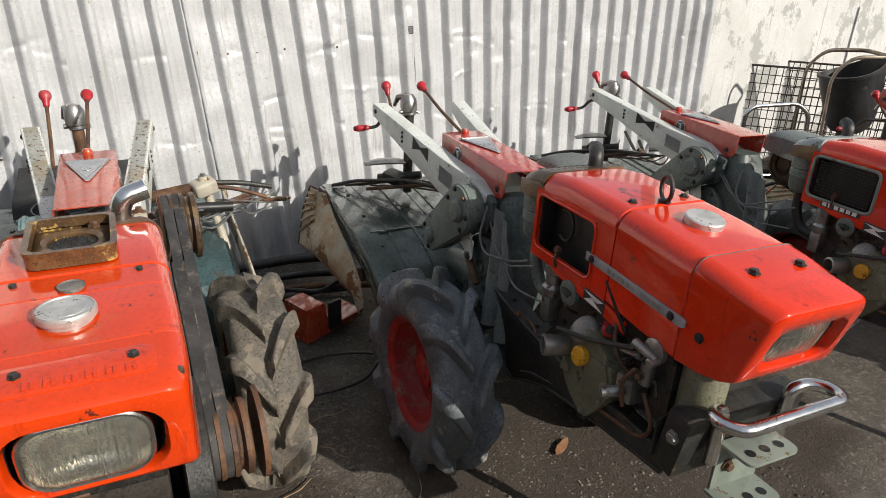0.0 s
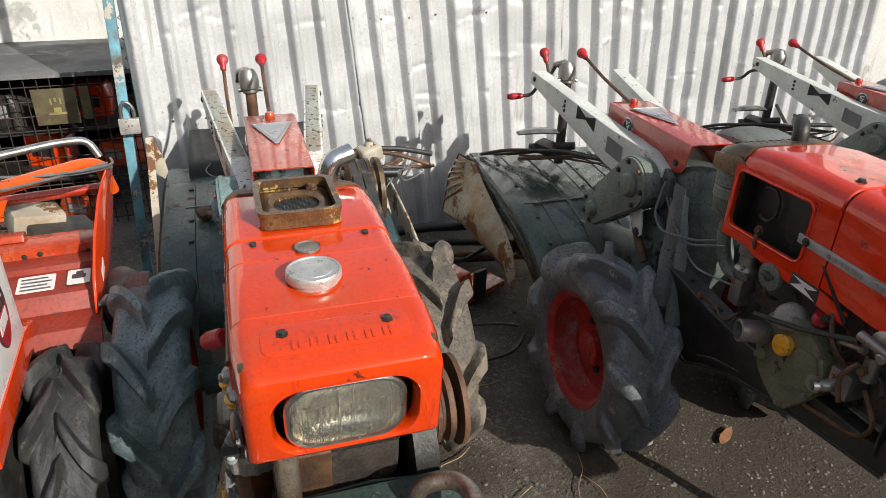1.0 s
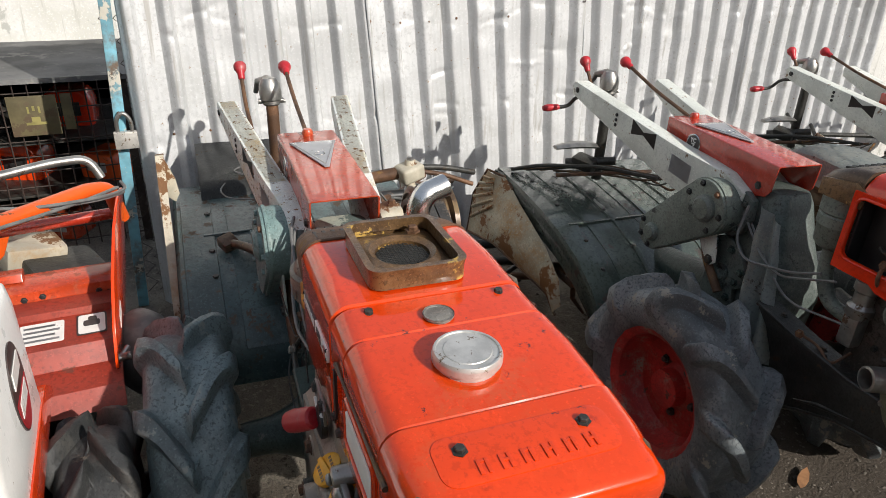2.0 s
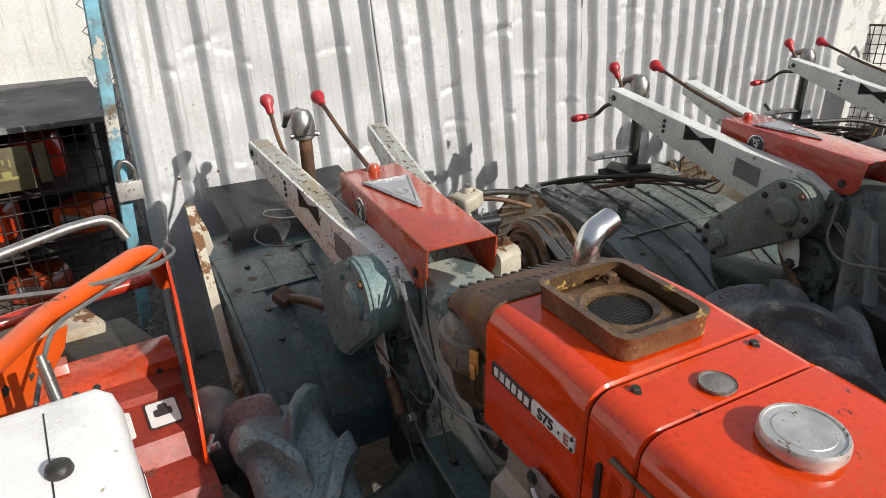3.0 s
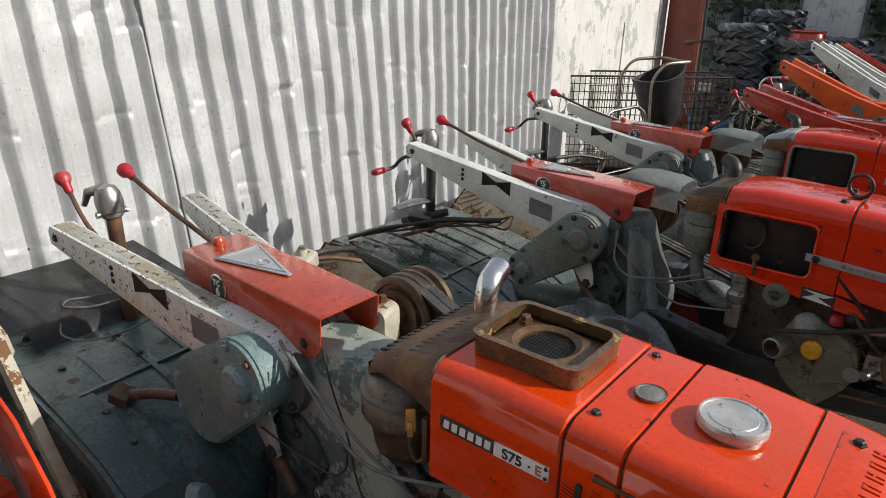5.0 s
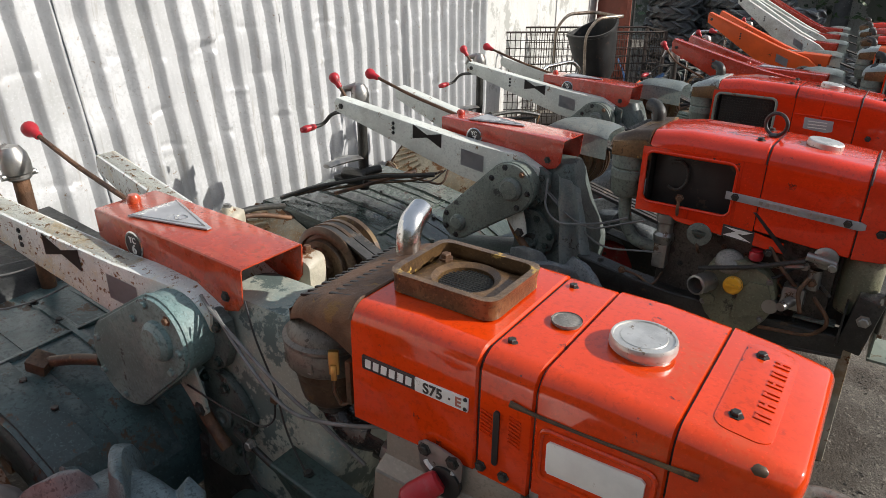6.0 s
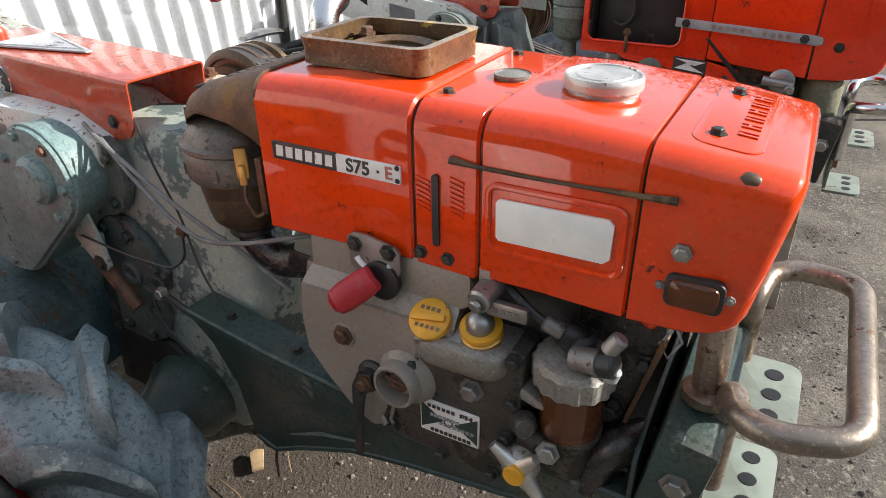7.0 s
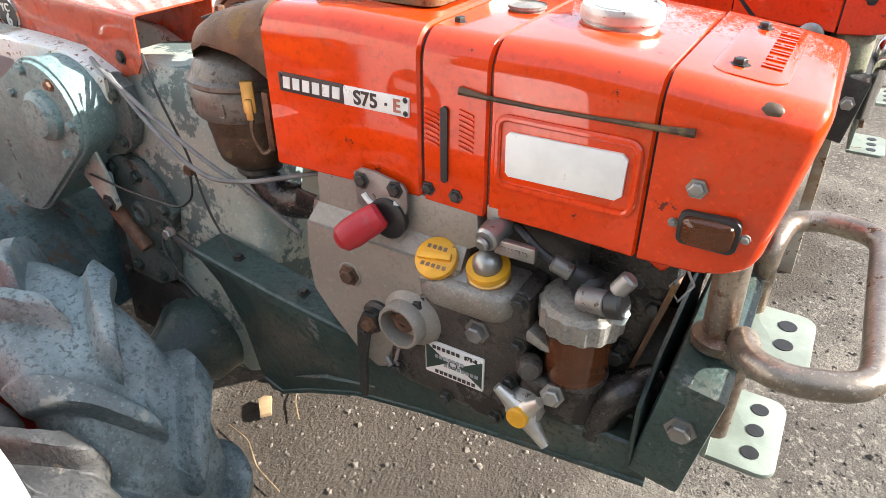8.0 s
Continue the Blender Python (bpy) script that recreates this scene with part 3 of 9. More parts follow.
def knob_lever(parent, foot, mid, top, grip="redgrip", ball=0.021):
    bm = bmesh.new()
    tube(bm, [foot, mid, top], 0.0065, 8, 0.05)
    lev = part("lever", bm, "rust", parent, "thin dark control lever")
    d = (Vector(top) - Vector(mid)).normalized()
    bm = bmesh.new()
    p = Vector(top) - d * 0.022
    lathe(bm, [(0.0085, -0.012), (0.011, -0.008), (0.012, 0.010), (0.0145, 0.016), (ball * 0.96, 0.026), (ball * 1.03, 0.034), (ball, 0.042), (ball * 0.80, 0.049), (ball * 0.45, 0.053), (0.001, 0.054)], p, d, 20)
    part("knob", bm, grip, lev, "red plastic lever knob")
    return lev


def handle_arm(parent, s, material, reach=0.90, rise=0.0):
    """A splayed box-section handle arm; s is -1 on the right."""
    bm = bmesh.new()
    def yy(x):
        return s * (0.088 + max(0, -x - 0.08) * 0.125)
    outline = [(-reach, 1.002), (-reach - 0.012, 0.985), (-reach - 0.008, 0.950), (-0.60, 0.862), (-0.36, 0.796), (-0.16, 0.765), (-0.07, 0.80), (-0.06, 0.88), (-0.14, 0.915), (-0.34, 0.928), (-0.50, 0.948)]
    t = 0.031
    if rise > 0.1:
        outline = [(x, 0.895 + (-x - 0.40) * 0.145 + (z - 0.895 - (-x - 0.40) * 0.145) * 1.55) for x, z in outline]
        t = 0.040
    prism(bm, outline, -t, t, "xz", 0.006)
    for v in bm.verts:
        v.co.y += yy(v.co.x)
        v.co.z += rise * max(0, -v.co.x - 0.1)
    arm = part("handle_arm", bm, material, parent, "white boxed handle arm with worn paint")
    if material == "white_rust":
        xs = np.linspace(-reach + 0.004, -0.30, 40)
        def top_z(x):
            return float(np.interp(x, [-reach, -0.50, -0.34, -0.14], [1.002, 0.948, 0.928, 0.915])) + rise * max(0, -x - 0.1) + 0.0012
        bm = bmesh.new()
        loft(bm, [[(x, yy(x) + u * (t - 0.004), top_z(x) - 0.003 * (abs(u) > 0.9)) for u in (-1.0, -0.8, -0.3, 0.3, 0.8, 1.0)] for x in xs], False, False, closed=False)
        bmesh.ops.solidify(bm, geom=bm.faces[:], thickness=0.0008)
        part("worn_top", bm, "arm_rust", arm, "rust-speckled worn top of the arm", 60)
    # the decals lie on the outer face
    def face(x, z, off):
        return (x, yy(x) + s * (t + off), z + rise * max(0, -x - 0.1))
    def mid(x):
        return 0.905 + (-x - 0.40) * 0.145
    for x0, sgn in ((-0.56, 1), (-0.44, -1))[: 0 if rise > 0.1 else 2]:
        bm = bmesh.new()
        c = -0.50
        tri = [(x0, mid(x0) - 0.026), (c, mid(c) - 0.004), (c, mid(c) + 0.006), (x0, mid(x0) + 0.028)]
        vs = [bm.verts.new(face(x, z, 0.0012)) for x, z in tri]
        bm.faces.new(vs)
        bmesh.ops.solidify(bm, geom=bm.faces[:], thickness=0.0008)
        part("decal", bm, "label_dark", arm, "dark bow-tie decal", 0)
    bm = bmesh.new()
    vs = [bm.verts.new(face(x, z - 0.03, 0.0012)) for x, z in ((-0.36, mid(-0.36) - 0.028), (-0.27, mid(-0.27) - 0.028), (-0.27, mid(-0.27) + 0.032), (-0.36, mid(-0.36) + 0.032))]
    bm.faces.new(vs)
    bmesh.ops.solidify(bm, geom=bm.faces[:], thickness=0.0008)
    part("decal", bm, "label_grey", arm, "faded grey label", 0)
    for k in range(3):
        bolt(arm, face(-0.645, 0.945 - 0.018 * k, 0.001), (0, s, 0), 0.005, 0.003, "black", "hole")
    bolt(arm, face(-reach + 0.02, 0.972, 0.001), (0, s, 0), 0.008, 0.004)
    return arm


def console(parent, material, digit, material_bolt="dark"):
    """The red lever console: a folded sheet cover, open below and in front."""
    bm = bmesh.new()
    hw0, hw1 = 0.083, 0.083
    side = [(-0.50, 1.000), (-0.497, 0.936), (-0.42, 0.910), (-0.29, 0.868), (-0.24, 0.862), (-0.06, 0.872), (-0.016, 0.884), (0.000, 0.905), (0.006, 0.982), (-0.20, 0.992)]
    top = [(-0.50, 1.000), (-0.20, 0.992), (0.006, 0.982)]
    def hw(x):
        return hw0 + (hw1 - hw0) * (x + 0.50) / 0.506
    for s in (-1, 1):
        vs = [bm.verts.new((x, s * hw(x), z)) for x, z in side]
        bm.faces.new(vs if s < 0 else vs[::-1])
    for (xa, za), (xb, zb) in zip(top, top[1:]):
        bm.faces.new([bm.verts.new(p) for p in ((xa, -hw(xa), za), (xb, -hw(xb), zb), (xb, hw(xb), zb), (xa, hw(xa), za))])
    bm.faces.new([bm.verts.new(p) for p in ((-0.50, -hw0, 1.000), (-0.50, hw0, 1.000), (-0.497, hw0, 0.936), (-0.497, -hw0, 0.936))])
    bmesh.ops.remove_doubles(bm, verts=bm.verts, dist=0.0005)
    bmesh.ops.recalc_face_normals(bm, faces=bm.faces)
    es = [e for e in bm.edges if len(e.link_faces) == 2 and e.calc_face_angle(0) > 0.6]
    bmesh.ops.bevel(bm, geom=es, offset=0.007, segments=3, affect="EDGES", profile=0.5)
    for v in bm.verts:
        n = noise.noise(v.co * 9) * 0.003
        v.co.z += n
    bmesh.ops.solidify(bm, geom=bm.faces[:], thickness=0.003)
    root = part("console", bm, material, parent, "red folded-sheet lever console", 30)
    # three-cornered badge plate on top
    bm = bmesh.new()
    prism(bm, [(-0.39, -0.064), (-0.39, 0.064), (-0.19, 0.006), (-0.19, -0.006)], 0, 0.004, "xy", 0.0015)
    bmesh.ops.transform(bm, matrix=Matrix.Translation((0, 0, 0.9875)) @ Matrix.Rotation(0.027, 4, "Y"), verts=bm.verts)
    plate = part("badge_plate", bm, "label_grey", root, "three-cornered aluminium badge plate")
    bm = bmesh.new()
    loop = [(-0.383, -0.058, 1.002), (-0.383, 0.058, 1.002), (-0.204, 0.0, 0.9975), (-0.383, -0.058, 1.002)]
    tube(bm, loop, 0.0022, 6)
    part("badge_rim", bm, "chrome", plate)
    for k, (xm, w) in enumerate(((-0.355, 0.070), (-0.315, 0.046))):
        bm = bmesh.new()
        for q in range(5 - 2 * k):
            box(bm, (xm, (q - (2 - k)) * w / (4 - k), 1.0005 - 0.02 * (xm + 0.38)), (0.010, 0.006, 0.0016), None, 0.0005)
        part("badge_mark", bm, "chrome", plate, "raised bars in place of lettering", 0)
    bm = bmesh.new()
    tube(bm, [(-0.285 + 0.013 * math.cos(a), 0.013 * math.sin(a), 1.0005) for a in np.linspace(0, 2 * math.pi, 20)], 0.0014, 6)
    part("badge_ring", bm, "chrome", plate)
    for s in (-1, 1):
        bm = bmesh.new()
        xb = -0.350
        lathe(bm, [(0.033, 0), (0.033, 0.003), (0.030, 0.005), (0.028, 0.0035), (0.0, 0.0035)], (xb, s * (hw(xb) - 0.001), 0.945), (0, s, 0), 28)
        b = part("round_badge", bm, "chrome", root, "round chrome-rimmed badge")
        bm = bmesh.new()
        lathe(bm, [(0.027, 0.003), (0.027, 0.0046), (0.0, 0.0046)], (xb, s * (hw(xb) - 0.001), 0.945), (0, s, 0), 28)
        part("badge_face", bm, "label_dark", b, "dark badge face")
        if s < 0:
            for words, size, dx, dz in (("YC", 0.020, 0.0, 0.012), (digit, 0.032, 0.002, -0.010)):
                tb = text_bm(words, size, on_right(xb + dx, -(hw(xb) + 0.0042), 0.945 + dz))
                part("badge_figure", tb, "label", b, "white badge figure", 0)
    for s in (-1, 1):
        bolt(root, (-0.050, s * hw(-0.05), 0.908), (0, s, 0), 0.009, 0.006, material_bolt)
    bm = bmesh.new()
    lathe(bm, [(0.016, 0), (0.016, 0.012), (0.011, 0.020), (0.0, 0.021)], (-0.465, 0.0, 0.997), (0, 0, 1), 14)
    part("pivot_cap", bm, material, root)
    return root


def gear_case(parent, style, s=-1):
    """The side gear case on the right of the gearbox: two bolted round ends."""
    bm = bmesh.new()
    if style == "A":
        c0, r0, c1, r1 = (-0.155, 0.822), 0.090, (-0.318, 0.702), 0.106
    else:
        c0, r0, c1, r1 = (-0.140, 0.812), 0.088, (-0.350, 0.642), 0.064
    prism(bm, hull2(c0, r0, c1, r1), s * (0.060 if style == "A" else 0.105), s * 0.185, "xz", 0.006)
    prism(bm, hull2(c0, r0 * 1.05, c1, r1 * 1.06), s * 0.165, s * 0.176, "xz", 0.003)
    mt = "green_blue" if style == "A" else "green_mid"
    g = part("gear_case", bm, mt, parent, "green bolted gear case with round ends")
    for c, r in ((c0, r0), (c1, r1))[: 1 if style == "A" else 2]:
        bm = bmesh.new()
        lathe(bm, [(r * 0.50, 0), (r * 0.48, 0.012), (r * 0.40, 0.017), (r * 0.36, 0.022), (0.0, 0.024)], (c[0] + 0.01, s * 0.183, c[1]), (0, s, 0), 26)
        part("bearing_cover", bm, mt, g)
    for k in range(5):
        a = radians(-60 + 55 * k)
        bolt(g, (c0[0] + r0 * 0.84 * math.cos(a), s * 0.184, c0[1] + r0 * 0.84 * math.sin(a)), (0, s, 0), 0.008, 0.009, "rust" if k == 2 else (mt if style == "A" else "black"))
    for k in range(3):
        a = radians(150 + 60 * k)
        bolt(g, (c1[0] + r1 * 0.80 * math.cos(a), s * 0.184, c1[1] + r1 * 0.80 * math.sin(a)), (0, s, 0), 0.008, 0.009, mt if style == "A" else "black")
    return g


def rotary_cover(parent, style):
    """The ribbed sheet cover over the rotary tines, with its side plates."""
    mt = "cover_blue" if style == "A" else "cover"
    prof = [(-0.21, 0.36), (-0.235, 0.46), (-0.30, 0.545), (-0.42, 0.592), (-0.60, 0.622), (-0.80, 0.645), (-1.00, 0.655), (-1.12, 0.630), (-1.19, 0.545)] if style == "A" else [(-0.26, 0.28), (-0.285, 0.355), (-0.36, 0.425), (-0.48, 0.490), (-0.62, 0.533), (-0.78, 0.562), (-0.95, 0.582), (-1.10, 0.592), (-1.19, 0.592), (-1.225, 0.53)]
    hw = 0.395 if style == "A" else 0.37
    bm = bmesh.new()
    ny = 26
    grid = []
    for k in range(ny + 1):
        y = -hw + 2 * hw * k / ny
        row = []
        for i, (x, z) in enumerate(prof):
            n = noise.noise(Vector((x * 4, y * 4, 3 if style == "A" else 8))) * 0.006
            row.append(bm.verts.new((x, y, z + n)))
        grid.append(row)
    for k in range(ny):
        for i in range(len(prof) - 1):
            bm.faces.new((grid[k][i], grid[k][i + 1], grid[k + 1][i + 1], grid[k + 1][i]))
    bmesh.ops.subdivide_edges(bm, edges=bm.edges[:], cuts=1, use_grid_fill=True, smooth=0.6)
    bmesh.ops.solidify(bm, geom=bm.faces[:], thickness=0.004)
    cov = part("rotary_cover", bm, mt, parent, "dented dark green sheet cover over the rotary tines", 40)
    for sgn in (-1, 1):
        b = bmesh.new()
        loft(b, [[(x, sgn * hw, z), (x, sgn * (hw + 0.012), z - 0.010), (x + 0.006, sgn * (hw + 0.014), z - 0.05), (x + 0.012, sgn * (hw + 0.010), z - 0.10)] for x, z in prof[1:-1]], False, False, closed=False)
        bmesh.ops.solidify(b, geom=b.faces[:], thickness=0.003)
        part("cover_fold", b, mt, cov, "folded side of the sheet cover", 60)
    pr = [Vector((x, 0, z)) for x, z in prof]
    def strip(y, w, lift):
        b = bmesh.new()
        rings = []
        for i, p in enumerate(pr[1:], 1):
            d = (pr[min(i + 1, len(pr) - 1)] - pr[i - 1]).normalized()
            nrm = Vector((-d.z, 0, d.x))
            nrm = nrm if nrm.z > 0 or nrm.x > 0 else -nrm
            o = p + nrm * lift
            rings.append([(p.x, y - w, p.z - 0.002), (o.x, y - w + 0.003, o.z), (o.x, y + w - 0.003, o.z), (p.x, y + w, p.z - 0.002)])
        loft(b, rings)
        return part("cover_strip", b, mt, cov, "overlapped seam strip", 30)
    for y, w, l in ((-0.335, 0.050, 0.012), (-0.17, 0.075, 0.007), (-0.12, 0.010, 0.014), (0.05, 0.07, 0.008), (0.045, 0.010, 0.014), (0.25, 0.09, 0.007), (0.22, 0.010, 0.014)):
        strip(y, w, l)
    for x, y in ((-0.55, -0.30), (-0.78, -0.30), (-1.0, -0.30), (-0.5, -0.12), (-0.72, -0.12), (-0.6, 0.03), (-0.9, 0.05), (-0.42, -0.30), (-0.85, -0.12), (-0.7, 0.22)):
        z = np.interp(-x, [-p[0] for p in prof], [p[1] for p in prof])
        bolt(cov, (x, y, z + 0.008), (0.12, 0, 1), 0.009, 0.010, "dark")
    # cross ridge
    b = bmesh.new()
    z = np.interp(0.66, [-p[0] for p in prof], [p[1] for p in prof])
    box(b, (-0.66, -0.02, z + 0.006), (0.012, 0.60, 0.014), Matrix.Rotation(radians(3), 3, "Z"), 0.003)
    part("cover_rib", b, mt, cov)
    # side plates: a narrow strip on one model, a flared skirt on the other
    for s in (-1, 1):
        b = bmesh.new()
        if style == "A":
            out = [(x, z + 0.012) for x, z in prof[1:]] + [(x, z - 0.09) for x, z in prof[:1:-1]]
            prism(b, out, s * (hw + 0.004), s * (hw + 0.010), "xz", 0.002)
            for v in b.verts:
                v.co.y += s * (0.05 + max(0, 0.60 - v.co.z) * 0.10 + max(0, -v.co.x - 0.95) * 0.2)
            edge = [(x, s * (hw + 0.057 + max(0, 0.60 - z) * 0.12 + max(0, -x - 0.95) * 0.2), z + 0.014) for x, z in prof[1:]]
        else:
            # one bulged panel hugging the cover, ribbed at its rear
            inner = [(-1.075, 0.378, 0.590), (-1.00, 0.388, 0.565), (-0.92, 0.395, 0.537), (-0.80, 0.400, 0.505), (-0.66, 0.398, 0.450), (-0.55, 0.392, 0.370), (-0.52, 0.385, 0.27)]
            outer = [(-1.164, 0.433, 0.602), (-1.27, 0.442, 0.455), (-1.22, 0.482, 0.292), (-0.96, 0.475, 0.345), (-0.76, 0.432, 0.310), (-0.60, 0.405, 0.285), (-0.54, 0.392, 0.22)]
            rings = []
            for (xa, ya, za), (xb, yb, zb) in zip(inner, outer):
                rings.append([(xa + (xb - xa) * u, s * (ya + (yb - ya) * u + 0.022 * math.sin(math.pi * u)), za + (zb - za) * u) for u in np.linspace(0, 1, 7)])
            loft(b, rings, False, False, closed=False)
            bmesh.ops.subdivide_edges(b, edges=b.edges[:], cuts=1, use_grid_fill=True, smooth=0.3)
            bmesh.ops.solidify(b, geom=b.faces[:], thickness=0.004)
            edge = [(x, s * y, z) for x, y, z in outer[::-1] + inner[:2]]
        if style == "A" and s < 0:
            b.free()
            b = bmesh.new()
            prism(b, [(-0.87, 0.845), (-0.835, 0.850), (-0.74, 0.735), (-0.60, 0.575), (-0.46, 0.425), (-0.485, 0.395), (-0.62, 0.50), (-0.78, 0.66), (-0.86, 0.765)], -0.428, -0.421, "xz", 0.002)
            edge = [(-0.87, -0.4245, 0.847), (-0.835, -0.4245, 0.852), (-0.74, -0.4245, 0.737), (-0.60, -0.4245, 0.577), (-0.46, -0.4245, 0.427)]
            bt = bmesh.new()
            prism(bt, [(-0.430, 0.850), (-0.412, 0.846), (-0.384, 0.770), (-0.376, 0.715), (-0.392, 0.685), (-0.424, 0.715)], -0.850, -0.846, "yz", 0.0015)
            part("torn_plate", bt, "cream_rust", cov, "torn rusty plate standing at the cover's edge")
        sp = part("side_plate", b, "cream_rust" if style == "A" else "plate_rust", cov, "rusted cream side plate of the rotary", 50)
        if style != "A":
            for k in range(6):
                f = 0.25 + 0.28 * k
                i = min(int(f), 1)
                q0 = [Vector(inner[i]).lerp(Vector(inner[i + 1]), f - i), Vector(outer[i]).lerp(Vector(outer[i + 1]), f - i)]
                b = bmesh.new()
                tube(b, [(v.x, s * (v.y + 0.022 * math.sin(math.pi * u) + 0.004), v.z) for u in (0.38, 0.55, 0.75, 0.93) for v in (q0[0].lerp(q0[1], u),)], 0.0075, 6)
                part("pressed_rib", b, "plate_rust", sp)
        b = bmesh.new()
        if style == "A" and s < 0:
            loft(b, [[(x, y - 0.010, z - 0.003), (x, y - 0.010, z + 0.001), (x, y + 0.016, z + 0.003), (x, y + 0.016, z - 0.001)] for x, y, z in edge])
        else:
            tube(b, edge, 0.006, 6)
        part("plate_edge", b, "rust" if style != "A" else "cream_rust", sp)
    return cov


def engine_mount(parent, front, mt="green"):
    """Two channel rails, deep at the rear, and the upright front beam."""
    for s in (-1, 1):
        bm = bmesh.new()
        y = s * 0.160
        e = front - 0.065
        out = [(0.13, 0.622), (0.30, 0.592), (0.45, 0.574), (e, 0.576), (e, 0.520), (0.72, 0.496), (0.58, 0.476), (0.46, 0.452), (0.35, 0.405), (0.29, 0.372), (0.262, 0.368), (0.242, 0.40), (0.222, 0.50), (0.18, 0.575)]
        prism(bm, out, y - 0.004, y + 0.004, "xz", 0.0015)
        rl = part("frame_rail", bm, mt, parent, "green pressed-steel engine rail")
        top = [(0.13, 0.624), (0.30, 0.594), (0.45, 0.577), (e, 0.579)]
        bm = bmesh.new()
        yi = y - s * 0.062
        loft(bm, [[(x, y + s * 0.005, z - 0.006), (x, y + s * 0.004, z), (x, y, z + 0.003), (x, yi, z + 0.003), (x, yi, z - 0.003), (x, y - s * 0.006, z - 0.003)] for x, z in top])
        part("rail_flange", bm, mt, rl, "", 30)
        # rolled lower lip
        bm = bmesh.new()
        tube(bm, [(x, y + s * 0.002, z) for x, z in ((0.250, 0.39), (0.29, 0.375), (0.35, 0.408), (0.46, 0.455), (0.58, 0.479), (0.72, 0.499), (e, 0.523))], 0.006, 7)
        part("rail_lip", bm, mt, rl)
        bm = bmesh.new()
        tube(bm, [(0.33, y + s * 0.004, 0.43), (0.40, y + s * 0.005, 0.462), (0.50, y + s * 0.004, 0.488)], [0.002, 0.007, 0.002], 7)
        part("pressed_rib", bm, mt, rl)
        for xx in (0.20, 0.34, 0.52, 0.80):
            bolt(rl, (xx, y - s * 0.03, float(np.interp(xx, [p[0] for p in top], [p[1] for p in top])) + 0.003), (0.05, 0, 1), 0.008, 0.007)
    bm = bmesh.new()
    box(bm, (front - 0.044, 0, 0.635), (0.066, 0.366, 0.165), Matrix.Rotation(radians(9), 3, "Y"), 0.007)
    beam = part("front_beam", bm, mt, parent, "oily square front beam")
    for s in (-1, 1):
        bolt(beam, (front - 0.038, s * 0.184, 0.655), (0, s, 0), 0.013, 0.012, "steel")
    # thin upstanding plate behind the beam
    bm = bmesh.new()
    prism(bm, [(-0.19, 0.57), (0.16, 0.57), (0.16, 0.690), (0.05, 0.705), (-0.12, 0.695), (-0.19, 0.670)], front - 0.089, front - 0.083, "yz", 0.002)
    part("beam_plate", bm, mt, beam)
    bm = bmesh.new()
    prism(bm, [(front - 0.21, -0.13), (front - 0.10, -0.13), (front - 0.10, 0.13), (front - 0.21, 0.13)], 0.590, 0.597, "xy", 0.002)
    part("cross_plate", bm, "green_mid", parent, "grey-green cross plate")
    return beam


def guard(parent, front, material, z=0.735, hw=0.185, reach=0.125):
    bm = bmesh.new()
    pts = []
    for s in (-1, 1):
        leg = [(front + 0.0, s * 0.105, 0.60), (front + 0.0, s * 0.105, z - 0.01), (front + 0.01, s * (hw - 0.02), z), (front + 0.05, s * hw, z + 0.005), (front + reach, s * (hw - 0.02), z + 0.01)]
        pts.append(leg if s < 0 else leg[::-1])
    tube(bm, pts[0] + pts[1], 0.0155, 14, 0.045)
    g = part("front_guard", bm, material, parent, "bent tube front guard")
    return g


def hitch(parent, front, material="bracket", z=0.0, upper=(-0.075, 0.085), lower=(-0.085, 0.075)):
    bm = bmesh.new()
    x0, x1 = front + 0.022, front + 0.115
    def flange(z, y0, y1):
        b = bmesh.new()
        out = rrect(x0, x1, y0, y1, (0.004, 0.022, 0.022, 0.004), 4)
        prism(b, out, z - 0.004, z + 0.004, "xy", 0.0015)
        return b
    bm = bmesh.new()
    box(bm, (x0 + 0.004, 0.0, 0.545 + z), (0.008, 0.150, 0.13), None, 0.002)
    web = part("hitch_bracket", bm, material, parent, "grey-green drilled hitch bracket")
    for zz, y0, y1 in ((0.612 + z, *upper), (0.478 + z, *lower)):
        f = part("flange", flange(zz, y0, y1), material, web)
        for k in (-1, 0, 1):
            b = bmesh.new()
            lathe(b, [(0.012, -0.0052), (0.012, 0.0052), (0.0, 0.0052)], ((x0 + x1) / 2 + 0.012, (y0 + y1) / 2 + k * 0.045, zz), (0, 0, 1), 16)
            part("hole", b, "black", f, "dark bolt hole")
    for s in (-1, 1):
        bolt(web, (x0 + 0.009, s * 0.038, 0.545 + z), (1, 0, 0), 0.012, 0.014, "rust")
    return web


